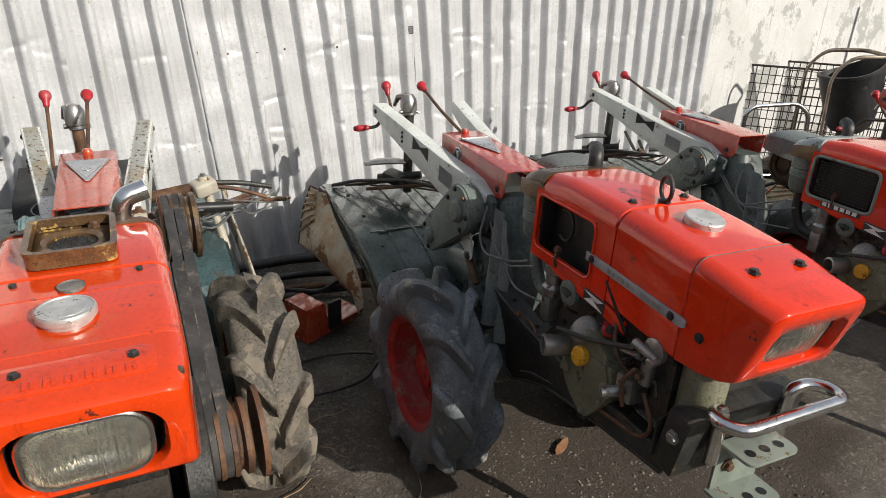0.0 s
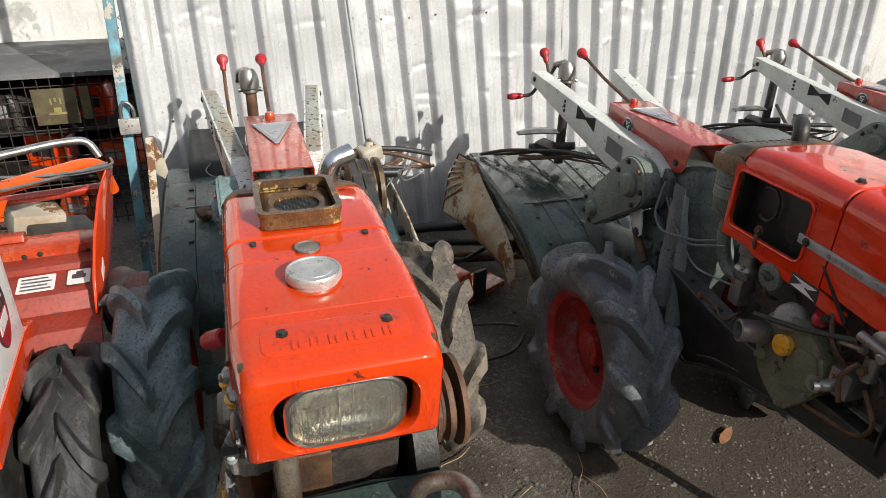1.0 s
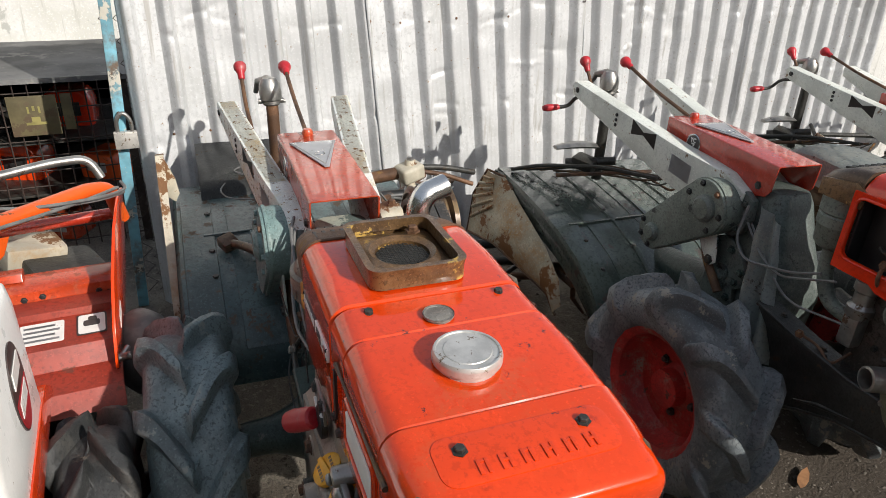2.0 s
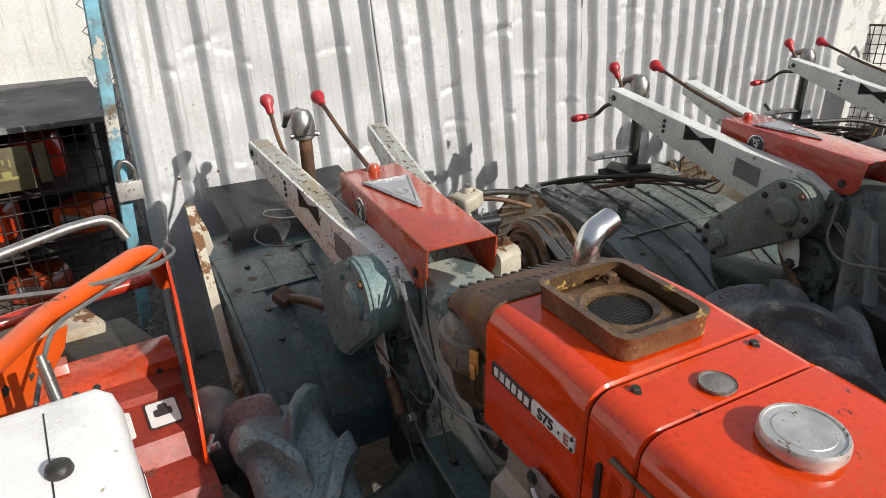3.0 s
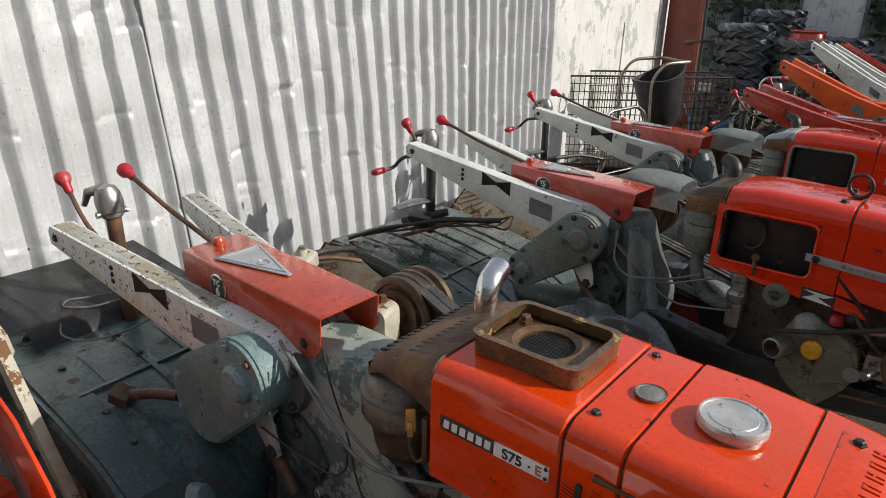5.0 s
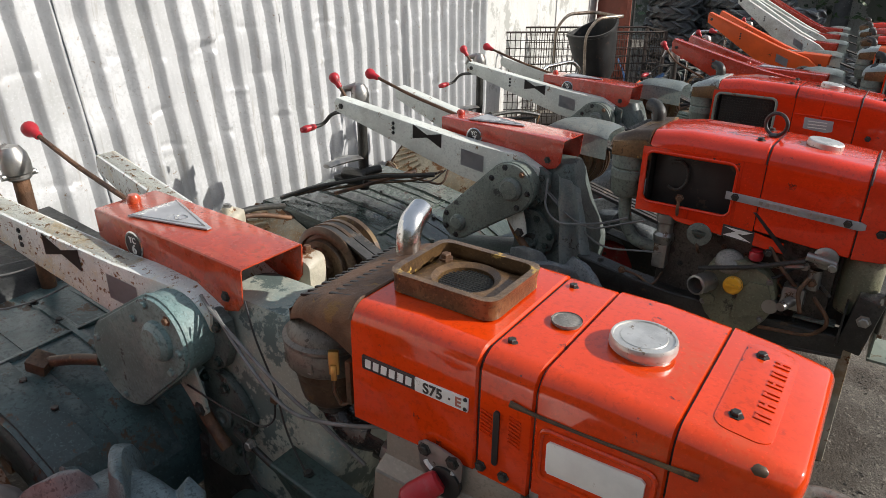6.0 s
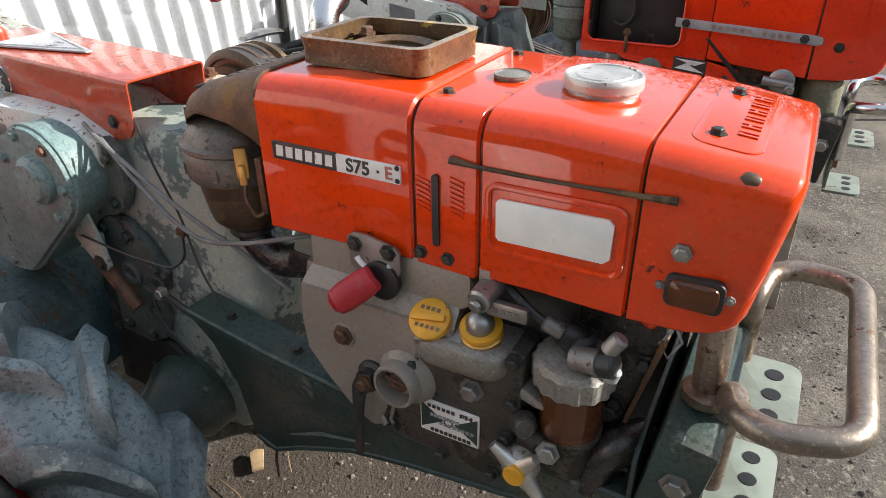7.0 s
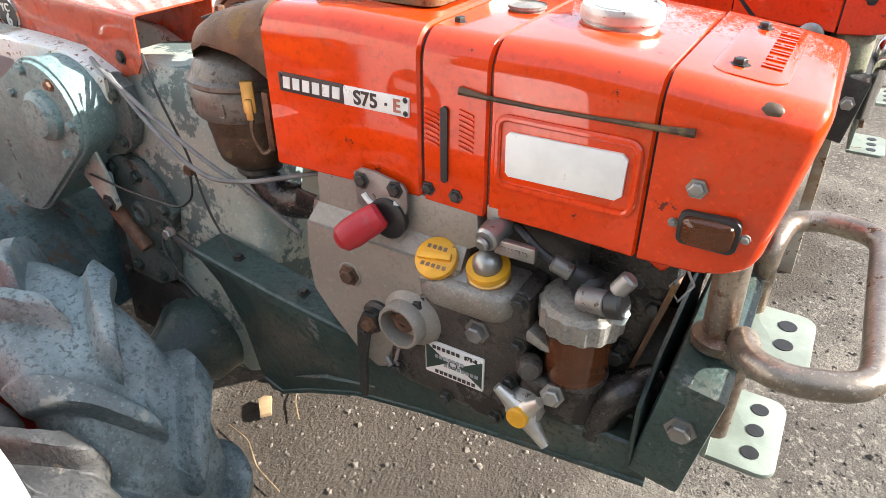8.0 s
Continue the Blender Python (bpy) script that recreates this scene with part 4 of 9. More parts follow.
def belts(parent, front_x, rear_x, rear_z, y, r0=0.085, r1=0.10, zf=0.66, count=3):
    """Grooved pulleys and three belts on the left of the machine."""
    def pulley(x, z, r, mt, label):
        b = bmesh.new()
        prof = [(0, -0.070), (r * 0.14, -0.070), (r * 0.30, -0.066), (r * 0.33, -0.050), (r * 0.50, -0.046), (r * 0.53, -0.056), (r * 0.68, -0.056), (r * 0.71, -0.044), (r * 0.80, -0.044), (r * 0.83, -0.050), (r * 0.92, -0.048)]
        for k in range(3):
            a = -0.042 + k * 0.028
            prof += [(r, a), (r, a + 0.004), (r * 0.84, a + 0.010), (r * 0.84, a + 0.016), (r, a + 0.022)]
        prof += [(r, 0.048), (r * 0.90, 0.052), (r * 0.80, 0.040), (r * 0.40, 0.036), (r * 0.32, 0.058), (r * 0.12, 0.060), (0, 0.060)]
        lathe(b, prof, (x, y, z), (0, 1, 0), 36)
        return part("pulley", b, mt, parent, label)
    pulley(front_x, zf, r0, "rust", "rusty grooved belt pulley")
    pulley(rear_x, rear_z, r1, "oil", "oily brown grooved clutch pulley")
    c0, c1 = Vector((front_x, zf)), Vector((rear_x, rear_z))
    for k in range(count):
        yy = y - 0.026 + k * 0.028
        out = hull2(c0, r0 * 0.97, c1, r1 * 0.97, 16)
        inn = hull2(c0, r0 * 0.85, c1, r1 * 0.86, 16)
        b = bmesh.new()
        w = 0.0125
        loft(b, [[(u, yy - w, v) for u, v in out], [(u, yy + w, v) for u, v in out], [(u, yy + w * 0.7, v) for u, v in inn], [(u, yy - w * 0.7, v) for u, v in inn], [(u, yy - w, v) for u, v in out]], False, False)
        part("drive_belt", b, "belt", parent, "frayed black drive belt", 30)


def running_gear(t, style, track=0.395, arms="", cons="", axle=0.0, rise=0.03):
    """Gearbox, axle, wheels, rotary and handles, alike on all the machines."""
    # gearbox with a narrow waist
    bm = bmesh.new()
    rings = []
    cut = 0.0 if style == "A" else 0.085
    for z, x0, x1, hw in ((0.24, -0.12, 0.10, 0.055), (0.30, -0.15, 0.15, 0.075), (0.46, -0.16, 0.21, 0.085), (0.60, -0.16, 0.23, 0.085), (0.645, -0.16, 0.225, 0.085), (0.76, -0.13, 0.165, 0.082), (0.87, -0.10, 0.128, 0.074), (0.90, -0.09, 0.115, 0.062)):
        rings.append([(u, v, z) for u, v in rrect(x0, x1 - (cut if z > 0.25 else 0), -hw, hw, 0.035, 5)])
    loft(bm, rings)
    gb = part("gearbox", bm, "casing" if style == "A" else "green_plate", t, "pale green worn gearbox casing", 50)
    bm = bmesh.new()
    prism(bm, [(-0.135, 0.712), (-0.10, 0.728), (-0.06, 0.722), (-0.012, 0.682), (0.016, 0.635), (0.004, 0.590), (-0.022, 0.575), (-0.012, 0.520), (-0.03, 0.470), (-0.079, 0.445), (-0.161, 0.452), (-0.150, 0.558)], -0.106, -0.086, "xz", 0.005)
    pl = part("cover_plate", bm, "green_plate", gb, "dark green side cover plate")
    for x, z in ((-0.125, 0.70), (-0.06, 0.695), (-0.005, 0.64), (-0.018, 0.60), (-0.035, 0.54), (-0.06, 0.475), (-0.13, 0.48)):
        bolt(pl, (x, -0.106, z), (0, -1, 0), 0.010, 0.011, "green")
    bm = bmesh.new()
    lathe(bm, [(0.026, 0), (0.026, 0.006), (0.020, 0.009), (0.014, 0.007), (0.012, 0.001), (0.0, 0.001)], (-0.076, -0.106, 0.612), (0, -1, 0), 24)
    part("ring_boss", bm, "green_plate", pl)
    bm = bmesh.new()
    prism(bm, [(-0.125, 0.875), (-0.060, 0.885), (-0.026, 0.867), (-0.022, 0.804), (-0.045, 0.755), (-0.075, 0.735), (-0.128, 0.725), (-0.143, 0.756)], -0.112, -0.086, "xz", 0.007)
    up = part("cover_plate", bm, "green_plate", gb, "grey-green upper cover plate")
    for x, z in ((-0.05, 0.85), (-0.06, 0.765), (-0.12, 0.745)):
        bolt(up, (x, -0.112, z), (0, -1, 0), 0.009, 0.010, "green")
    bm = bmesh.new()
    prism(bm, [(-0.22, 0.30), (0.0, 0.28), (0.03, 0.40), (-0.03, 0.452), (-0.15, 0.47), (-0.20, 0.50)], -0.100, -0.084, "xz", 0.006)
    lo = part("cover_plate", bm, "dark", gb, "oily lower cover plate")
    for x, z in ((-0.18, 0.34), (-0.02, 0.32), (-0.18, 0.45), (-0.09, 0.38)):
        bolt(lo, (x, -0.100, z), (0, -1, 0), 0.009, 0.010, "dark")
    bm = bmesh.new()
    cyl(bm, (axle, -track + 0.02, 0.335), (axle, track - 0.02, 0.335), 0.033, None, 18)
    for s in (-1, 1):
        lathe(bm, [(0.095, 0), (0.095, 0.05), (0.070, 0.09), (0.050, 0.14), (0.045, 0.22)], (axle, s * 0.07, 0.335), (0, s, 0), 24)
    part("axle", bm, "green", t, "green axle housing")
    bm = bmesh.new()
    tube(bm, [(-0.20, -0.115, 0.78), (-0.135, -0.13, 0.64), (-0.05, -0.13, 0.555)], 0.014, 10, 0.05)
    part("shift_rod", bm, "rust", t)
    bm = bmesh.new()
    prism(bm, [(-0.20, 0.76), (-0.12, 0.79), (-0.084, 0.686), (-0.078, 0.645), (-0.095, 0.630), (-0.117, 0.635), (-0.19, 0.72)], -0.145, -0.139, "xz", 0.002)
    st = part("stay", bm, "white" if style != "A" else "casing", t, "pale drop stay")
    bolt(st, (-0.105, -0.146, 0.645), (0, -1, 0), 0.012, 0.008)
    # rotary drive casing from gearbox to cover
    bm = bmesh.new()
    cyl(bm, (-0.10, 0, 0.50), (-0.62, 0, 0.42), 0.07, 0.06, 20)
    lathe(bm, [(0.09, 0), (0.09, 0.02)], (-0.14, 0, 0.494), (-1, 0, -0.15), 20)
    part("rotary_drive", bm, "green", t)
    bm = bmesh.new()
    cyl(bm, (-0.70, -0.34, 0.33), (-0.70, 0.34, 0.33), 0.03, None, 14)
    rotor = part("tine_rotor", bm, "rust", t, "rusty tine rotor")
    for k in range(14):
        bm = bmesh.new()
        y = -0.32 + k * 0.049
        a = k * 2.4
        tube(bm, [(-0.70, y, 0.33), (-0.70 + 0.14 * math.cos(a), y, 0.33 + 0.14 * math.sin(a)), (-0.70 + 0.20 * math.cos(a + 0.25), y + 0.03, 0.33 + 0.20 * math.sin(a + 0.25))], [0.014, 0.011, 0.006], 6)
        part("tine", bm, "rust", rotor)
    rotary_cover(t, style)
    gear_case(t, style)
    arm = arms or ("white_rust" if style == "A" else "white")
    handle_arm(t, -1, arm, rise=rise)
    handle_arm(t, 1, arm, rise=rise)
    console(t, cons or ("console" if style == "A" else "console_red"), "6" if style == "A" else "7")
    knob_lever(t, (-0.70, -0.125, 0.90), (-0.90, -0.13, 0.985), (-0.985, -0.13, 1.085))
    knob_lever(t, (-0.44, 0.0, 0.985), (-0.70, 0.005, 1.04), (-0.91, 0.01, 1.100))
    # riser post with a domed cap
    bm = bmesh.new()
    cyl(bm, (-0.92, -0.04, 0.62), (-0.93, -0.04, 1.00), 0.021, None, 16)
    post = part("riser_post", bm, "dark" if style != "A" else "rust", t, "dark riser post behind the handles")
    bm = bmesh.new()
    lathe(bm, [(0.026, 0), (0.030, 0.004), (0.030, 0.014), (0.036, 0.018), (0.038, 0.045), (0.035, 0.070), (0.024, 0.090), (0.0, 0.098)], (-0.93, -0.04, 0.975), (-0.10, -0.05, 1), 22)
    for u in (-1, 1):
        cyl(bm, (-0.93, -0.04 + u * 0.030, 0.987), (-0.93, -0.04 + u * 0.046, 0.987), 0.007, None, 8)
    tube(bm, [(-0.945, -0.05, 1.055), (-0.985, -0.075, 1.045), (-1.00, -0.085, 1.005)], [0.020, 0.013, 0.008], 10)
    cyl(bm, (-0.93, -0.085, 0.99), (-0.93, 0.0, 0.99), 0.009, None, 10)
    part("post_cap", bm, "steel", post, "grey domed post cap")
    if style != "A":
        bm = bmesh.new()
        tube(bm, [(-0.93, -0.05, 0.96), (-1.0, -0.14, 0.955), (-1.045, -0.15, 0.90), (-1.06, -0.20, 0.895)], 0.008, 8, 0.03)
        ck = part("crank", bm, "dark", t, "dark hand crank")
        bm = bmesh.new()
        lathe(bm, [(0.009, 0), (0.013, 0.01), (0.015, 0.05), (0.010, 0.07), (0, 0.072)], (-1.055, -0.185, 0.897), (-0.2, -1, -0.1), 14)
        part("grip", bm, "redgrip", ck, "red hand grip")
    # cables
    bm = bmesh.new()
    if style != "A":
        tube(bm, [(-0.16, -0.06, 0.87), (-0.02, -0.10, 0.80), (0.10, -0.13, 0.72), (0.20, -0.14, 0.66), (0.40, -0.15, 0.70)], 0.0035, 6, 0.08)
        tube(bm, [(-0.14, -0.07, 0.87), (-0.01, -0.115, 0.79), (0.08, -0.14, 0.74), (0.16, -0.15, 0.72), (0.34, -0.17, 0.80)], 0.0035, 6, 0.08)
        part("control_cable", bm, "cable", t, "slack grey control cables")
    for s in (-1, 1):
        wheel(t, axle, s * track, 0.335, s, "rubber" if style != "A" else ("rubber_pale" if s < 0 else "rubber_dusty"), 10 if s < 0 else 23)


def tiller_a(m):
    t = thing("power_tiller", m, "worn orange two-wheel power tiller with a square hood, parked in the row", "tiller", "power tillers in a row")
    t["label"] = "worn orange two-wheel tiller with rusty hopper tray and white handle arms"
    running_gear(t, "A", rise=0.0)
    engine_mount(t, 0.985)
    guard(t, 0.980, "tube", 0.765)
    hitch(t, 0.948, z=0.036, upper=(-0.045, 0.118), lower=(-0.070, 0.085))
    hw = 0.156
    # hood
    hood = hood_piece("rear_hood", t, "orange", [(0.355, hw + 0.004, 0.838, 1.050), (0.47, hw + 0.005, 0.842, 1.056), (0.590, hw + 0.004, 0.845, 1.052)], 0.034, "glossy orange rear hood")
    hood_piece("hood_panel", t, "orange", [(0.593, hw + 0.003, 0.843, 1.050), (0.678, hw + 0.003, 0.840, 1.048)], 0.034, "orange hood panel with a slot")
    tank = hood_piece("tank_cover", t, "orange", [(0.681, hw + 0.004, 0.846, 1.050), (0.76, hw + 0.004, 0.846, 1.050), (0.857, hw + 0.003, 0.842, 1.042)], 0.034, "orange fuel tank cover")
    nose = nose_piece(t, "orange", [(0.860, hw + 0.003, 0.842, 1.043), (0.92, hw + 0.001, 0.843, 1.036), (0.945, hw - 0.003, 0.847, 1.033), (0.960, hw - 0.008, 0.852, 1.027)], 0.032, (0.111, 0.863, 0.998, 0.050), 0.17, 0.97)
    for s in (-1, 1):
        bm = bmesh.new()
        bmesh.ops.create_icosphere(bm, subdivisions=2, radius=1.0)
        for v in bm.verts:
            n = 1 + 0.10 * noise.noise(v.co * 2.3)
            v.co = Vector((0.947 + 0.017 * n * v.co.x, s * 0.1375 + 0.0096 * n * v.co.y, 1.0172 + 0.0098 * n * v.co.z))
        part("worn_corner", bm, "oil", nose, "bare worn corner of the hood")
    for x, z0, z1, w in ((0.5915, 0.852, 1.050, hw + 0.003), (0.6795, 0.852, 1.047, hw + 0.003), (0.8585, 0.852, 1.041, hw + 0.002)):
        bm = bmesh.new()
        loft(bm, [section(x - 0.006, w - 0.0048, z0, z1 - 0.0045, 0.031), section(x + 0.006, w - 0.0048, z0, z1 - 0.0045, 0.031)])
        part("joint_seal", bm, "black", t, "dark gap between the hood panels", 30)
    # raised field and its worn marks
    bm = bmesh.new()
    prism(bm, rrect(0.885, 0.955, -0.112, 0.112, 0.02, 5), 0, 0.004, "xy", 0.002)
    bmesh.ops.transform(bm, matrix=Matrix.Translation((0, 0, 1.0335)) @ Matrix.Translation((0.92, 0, 0)) @ Matrix.Rotation(0.115, 4, "Y") @ Matrix.Translation((-0.92, 0, 0)), verts=bm.verts)
    field = part("raised_field", bm, "orange", nose, "raised field with worn marks")
    for k in range(6):
        bm = bmesh.new()
        y = -0.066 + k * 0.027
        box(bm, (0.936, y, 1.0365), (0.020, 0.005, 0.002), Matrix.Rotation(0.115, 3, "Y"), 0.0008)
        box(bm, (0.936, y + 0.010, 1.0365), (0.020, 0.005, 0.002), Matrix.Rotation(0.115, 3, "Y"), 0.0008)
        box(bm, (0.934 if k % 2 else 0.928, y + 0.005, 1.0366), (0.004, 0.010, 0.002), Matrix.Rotation(0.115, 3, "Y"), 0.0008)
        part("embossed_mark", bm, "orange", field, "worn embossed mark")
    for x, y, z in ((0.612, -0.104, 1.049), (0.612, 0.104, 1.049), (0.908, -0.079, 1.0395), (0.908, 0.079, 1.0395)):
        bolt(hood if x < 0.7 else nose, (x, y, z - 0.001), (0, 0, 1), 0.0068, 0.007, "dark")
    # hopper tray
    bm = bmesh.new()
    o, i = (0.378, 0.570, -0.088, 0.070), (0.387, 0.561, -0.079, 0.061)
    loft(bm, [[(u, v, 1.056) for u, v in rrect(*o, 0.022)], [(u, v, 1.076) for u, v in rrect(*o, 0.022)], [(u, v, 1.090) for u, v in rrect(0.375, 0.573, -0.091, 0.073, 0.024)], [(u, v, 1.090) for u, v in rrect(*i, 0.018)], [(u, v, 1.070) for u, v in rrect(*i, 0.018)]], True, False)
    tr = part("hopper_tray", bm, "tray", t, "rusty yellow hopper tray")
    bm = bmesh.new()
    c = (0.474, -0.009)
    rect, circ = [], []
    for k in range(48):
        a = 2 * math.pi * k / 48
        ca, sa = math.cos(a), math.sin(a)
        far = min((i[1] - c[0]) / ca if ca > 1e-6 else 9, (i[0] - c[0]) / ca if ca < -1e-6 else 9, (i[3] - c[1]) / sa if sa > 1e-6 else 9, (i[2] - c[1]) / sa if sa < -1e-6 else 9)
        rect.append((c[0] + far * ca, c[1] + far * sa, 1.064))
        circ.append((c[0] + 0.046 * ca, c[1] + 0.046 * sa, 1.068))
    loft(bm, [rect, [(c[0] + (p[0] - c[0]) * 1.22, c[1] + (p[1] - c[1]) * 1.22, 1.074) for p in circ], circ, [(p[0], p[1], 1.060) for p in circ]], False, False)
    part("tray_floor", bm, "tray", tr)
    bm = bmesh.new()
    lathe(bm, [(0.045, 0), (0.045, 0.001), (0, 0.001)], (c[0], c[1], 1.0592), (0, 0, 1), 24)
    part("strainer_bottom", bm, "black", tr)
    bm = bmesh.new()
    for k in range(-6, 7):
        w = math.sqrt(max(0.0, 0.044 ** 2 - (k * 0.0066) ** 2))
        tube(bm, [(c[0] + k * 0.0066, c[1] - w, 1.063), (c[0] + k * 0.0066, c[1] + w, 1.063)], 0.0009, 5)
        tube(bm, [(c[0] - w, c[1] + k * 0.0066, 1.0635), (c[0] + w, c[1] + k * 0.0066, 1.0635)], 0.0009, 5)
    part("strainer", bm, "dark", tr, "wire strainer", kind="stuff")
    bolt(tr, (c[0] - 0.065, 0.03, 1.074), (0, 0, 1), 0.009, 0.010, "rust")
    # caps
    for x, y, r, h, z in ((0.768, -0.013, 0.0465, 0.019, 1.050), (0.652, -0.010, 0.023, 0.005, 1.049)):
        bm = bmesh.new()
        lathe(bm, [(r * 0.90, -0.004), (r * 0.90, 0.003), (r, 0.004), (r * 1.01, 0.006), (r, h * 0.45), (r * 1.01, h * 0.6), (r, h * 0.8), (r * 0.96, h), (r * 0.90, h * 0.99), (r * 0.885, h * 0.90), (r * 0.70, h * 0.91), (r * 0.68, h * 0.97), (0.0, h * 0.98)], (x, y, z), (0, 0, 1), 48)
        part("filler_cap" if r > 0.03 else "small_cap", bm, "cap" if r > 0.03 else "alu", tank if r > 0.03 else hood, "dull tin filler cap")
    # vented cover behind the hood and the exhaust
    bm = bmesh.new()
    rings = [section(x, w, z0, z1, 0.035) for x, w, z0, z1 in ((0.360, 0.158, 0.952, 1.050), (0.335, 0.158, 0.966, 1.047), (0.30, 0.157, 0.978, 1.040), (0.24, 0.152, 0.982, 1.022), (0.205, 0.144, 0.976, 1.004), (0.190, 0.132, 0.974, 0.990))]
    loft(bm, rings)
    v = part("vent_cover", bm, "rust", t, "rust-brown slotted rear cover", 40)
    for k in range(15):
        for xc, zt, w, slope in ((0.236, 1.0178, 0.046, 0.30), (0.306, 1.0388, 0.050, 0.20)):
            b = bmesh.new()
            y = -0.122 + k * 0.0172
            if xc > 0.27 and 0.045 < y < 0.115:
                continue
            box(b, (xc, y, zt), (w, 0.0072, 0.0045), Matrix.Rotation(-slope, 3, "Y"), 0.0015)
            part("vent_slot", b, "black", v, "dark vent slot", 0)
    # raised lip along the front of the cover
    bm = bmesh.new()
    tube(bm, [(px - 0.004, py * 1.002, pz) for px, py, pz in section(0.360, 0.158, 0.952, 1.0505, 0.035)[7:27]], 0.0035, 6)
    part("cover_lip", bm, "rust", v)
    bm = bmesh.new()
    e = [(0.290, 0.080, 0.99), (0.290, 0.080, 1.060), (0.287, 0.094, 1.090), (0.276, 0.140, 1.100)]
    tube(bm, e, 0.0235, 16, 0.04)
    part("exhaust_elbow", bm, "chrome", t, "short chromed exhaust elbow")
    # air cleaner: a wide lid over a narrower bowl
    ax, ay = 0.236, -0.082
    bm = bmesh.new()
    lathe(bm, [(0.020, -0.012), (0.045, -0.008), (0.056, 0.004), (0.060, 0.020), (0.0645, 0.050), (0.0645, 0.052), (0.066, 0.054), (0.067, 0.080), (0.030, 0.080)], (ax, ay, 0.797), (0, 0, 1), 40)
    ac = part("air_cleaner", bm, "oil", t, "oily brown air cleaner bowl")
    bm = bmesh.new()
    lathe(bm, [(0.064, 0.0), (0.078, 0.001), (0.081, 0.005), (0.083, 0.040), (0.080, 0.046), (0.084, 0.050), (0.084, 0.056), (0.076, 0.061), (0.074, 0.068), (0.064, 0.084), (0.040, 0.093), (0, 0.095)], (ax, ay, 0.874), (0, 0, 1), 44)
    lid = part("bowl_lid", bm, "oil_grey", ac, "greasy grey-brown lid")
    bm = bmesh.new()
    loop = [(ax + 0.0838 * math.sin(u), ay - 0.0838 * math.cos(u), 0.896 + v) for u, v in rrect(-0.50, 0.36, -0.009, 0.009, 0.0085, 4)]
    tube(bm, loop + loop[:1], 0.0014, 5)
    part("pressed_oval", bm, "oil_grey", lid)
    bm = bmesh.new()
    box(bm, (ax + 0.070, ay - 0.066, 0.922), (0.018, 0.010, 0.046), Matrix.Rotation(0.6, 3, "Z"), 0.003)
    box(bm, (ax + 0.072, ay - 0.070, 0.905), (0.010, 0.008, 0.030), Matrix.Rotation(0.6, 3, "Z"), 0.002)
    clip = part("clip", bm, "brass", ac, "tarnished brass over-centre clip")
    bm = bmesh.new()
    tube(bm, [(ax + 0.072, ay - 0.068, 0.892), (ax + 0.070, ay - 0.070, 0.868), (ax + 0.080, ay - 0.064, 0.838), (ax + 0.092, ay - 0.058, 0.845), (ax + 0.092, ay - 0.056, 0.905)], 0.0036, 7, 0.01)
    box(bm, (ax + 0.098, ay - 0.040, 0.890), (0.012, 0.05, 0.085), None, 0.003)
    part("clip_wire", bm, "oil", clip)
    bm = bmesh.new()
    tube(bm, [(ax, ay, 0.800), (ax + 0.004, ay, 0.762), (ax + 0.050, ay - 0.006, 0.728), (ax + 0.105, ay - 0.004, 0.742), (ax + 0.16, ay + 0.01, 0.750)], 0.029, 16, 0.05)
    part("intake_pipe", bm, "oil_black", ac, "black oily intake pipe")
    bm = bmesh.new()
    lathe(bm, [(0.034, 0), (0.036, 0.004), (0.034, 0.010), (0.036, 0.014), (0.033, 0.018)], (ax, ay, 0.770), (0, 0, 1), 24)
    part("hose_clamp", bm, "dark", ac)
    # side fittings on the right
    y = -hw - 0.0045
    bm = bmesh.new()
    prism(bm, rrect(0.381, 0.4835, 0.948, 0.9725, 0.0015, 2), y - 0.0022, y + 0.006, "xz", 0.0008)
    lp = part("name_plate", bm, "label_dark", hood, "dark and white name plate")
    bm = bmesh.new()
    prism(bm, rrect(0.484, 0.5775, 0.948, 0.9715, 0.0015, 2), y - 0.0022, y + 0.006, "xz", 0.0008)
    wp = part("model_plate", bm, "label", hood, "white model plate")
    for k in range(6):
        bm = bmesh.new()
        xx = 0.394 + 0.0158 * k
        prism(bm, [(xx - 0.0062, 0.953), (xx + 0.0048, 0.953), (xx + 0.0062, 0.968), (xx - 0.0048, 0.968)], y - 0.0030, y - 0.0020, "xz")
        part("plate_mark", bm, "label", lp, "pale bar in place of lettering", 0)
    part("model_lettering", text_bm("S75", 0.0245, on_right(0.517, y - 0.0026, 0.9595, 0)), "label_dark", wp, "dark figures of the model", 0)
    bm = bmesh.new()
    box(bm, (0.5465, y - 0.0026, 0.9595), (0.0034, 0.001, 0.0034))
    part("model_mark", bm, "label_dark", wp, "dark dot after the figures", 0)
    part("model_lettering", text_bm("E", 0.0225, on_right(0.5615, y - 0.0026, 0.9595, 0)), "label_red", wp, "reddish outlined letter", 0)
    for xx in (0.3855, 0.5735):
        for zz in (0.9525, 0.9685):
            bolt(wp if xx > 0.5 else lp, (xx, y - 0.002, zz), (0, -1, 0), 0.0024, 0.0022, "dark", "rivet")
    bm = bmesh.new()
    prism(bm, rrect(0.6195, 0.6285, 0.876, 0.970, 0.0044, 5), y - 0.0015, y + 0.01, "xz")
    part("panel_slot", bm, "black", t, "narrow dark slot", 0)
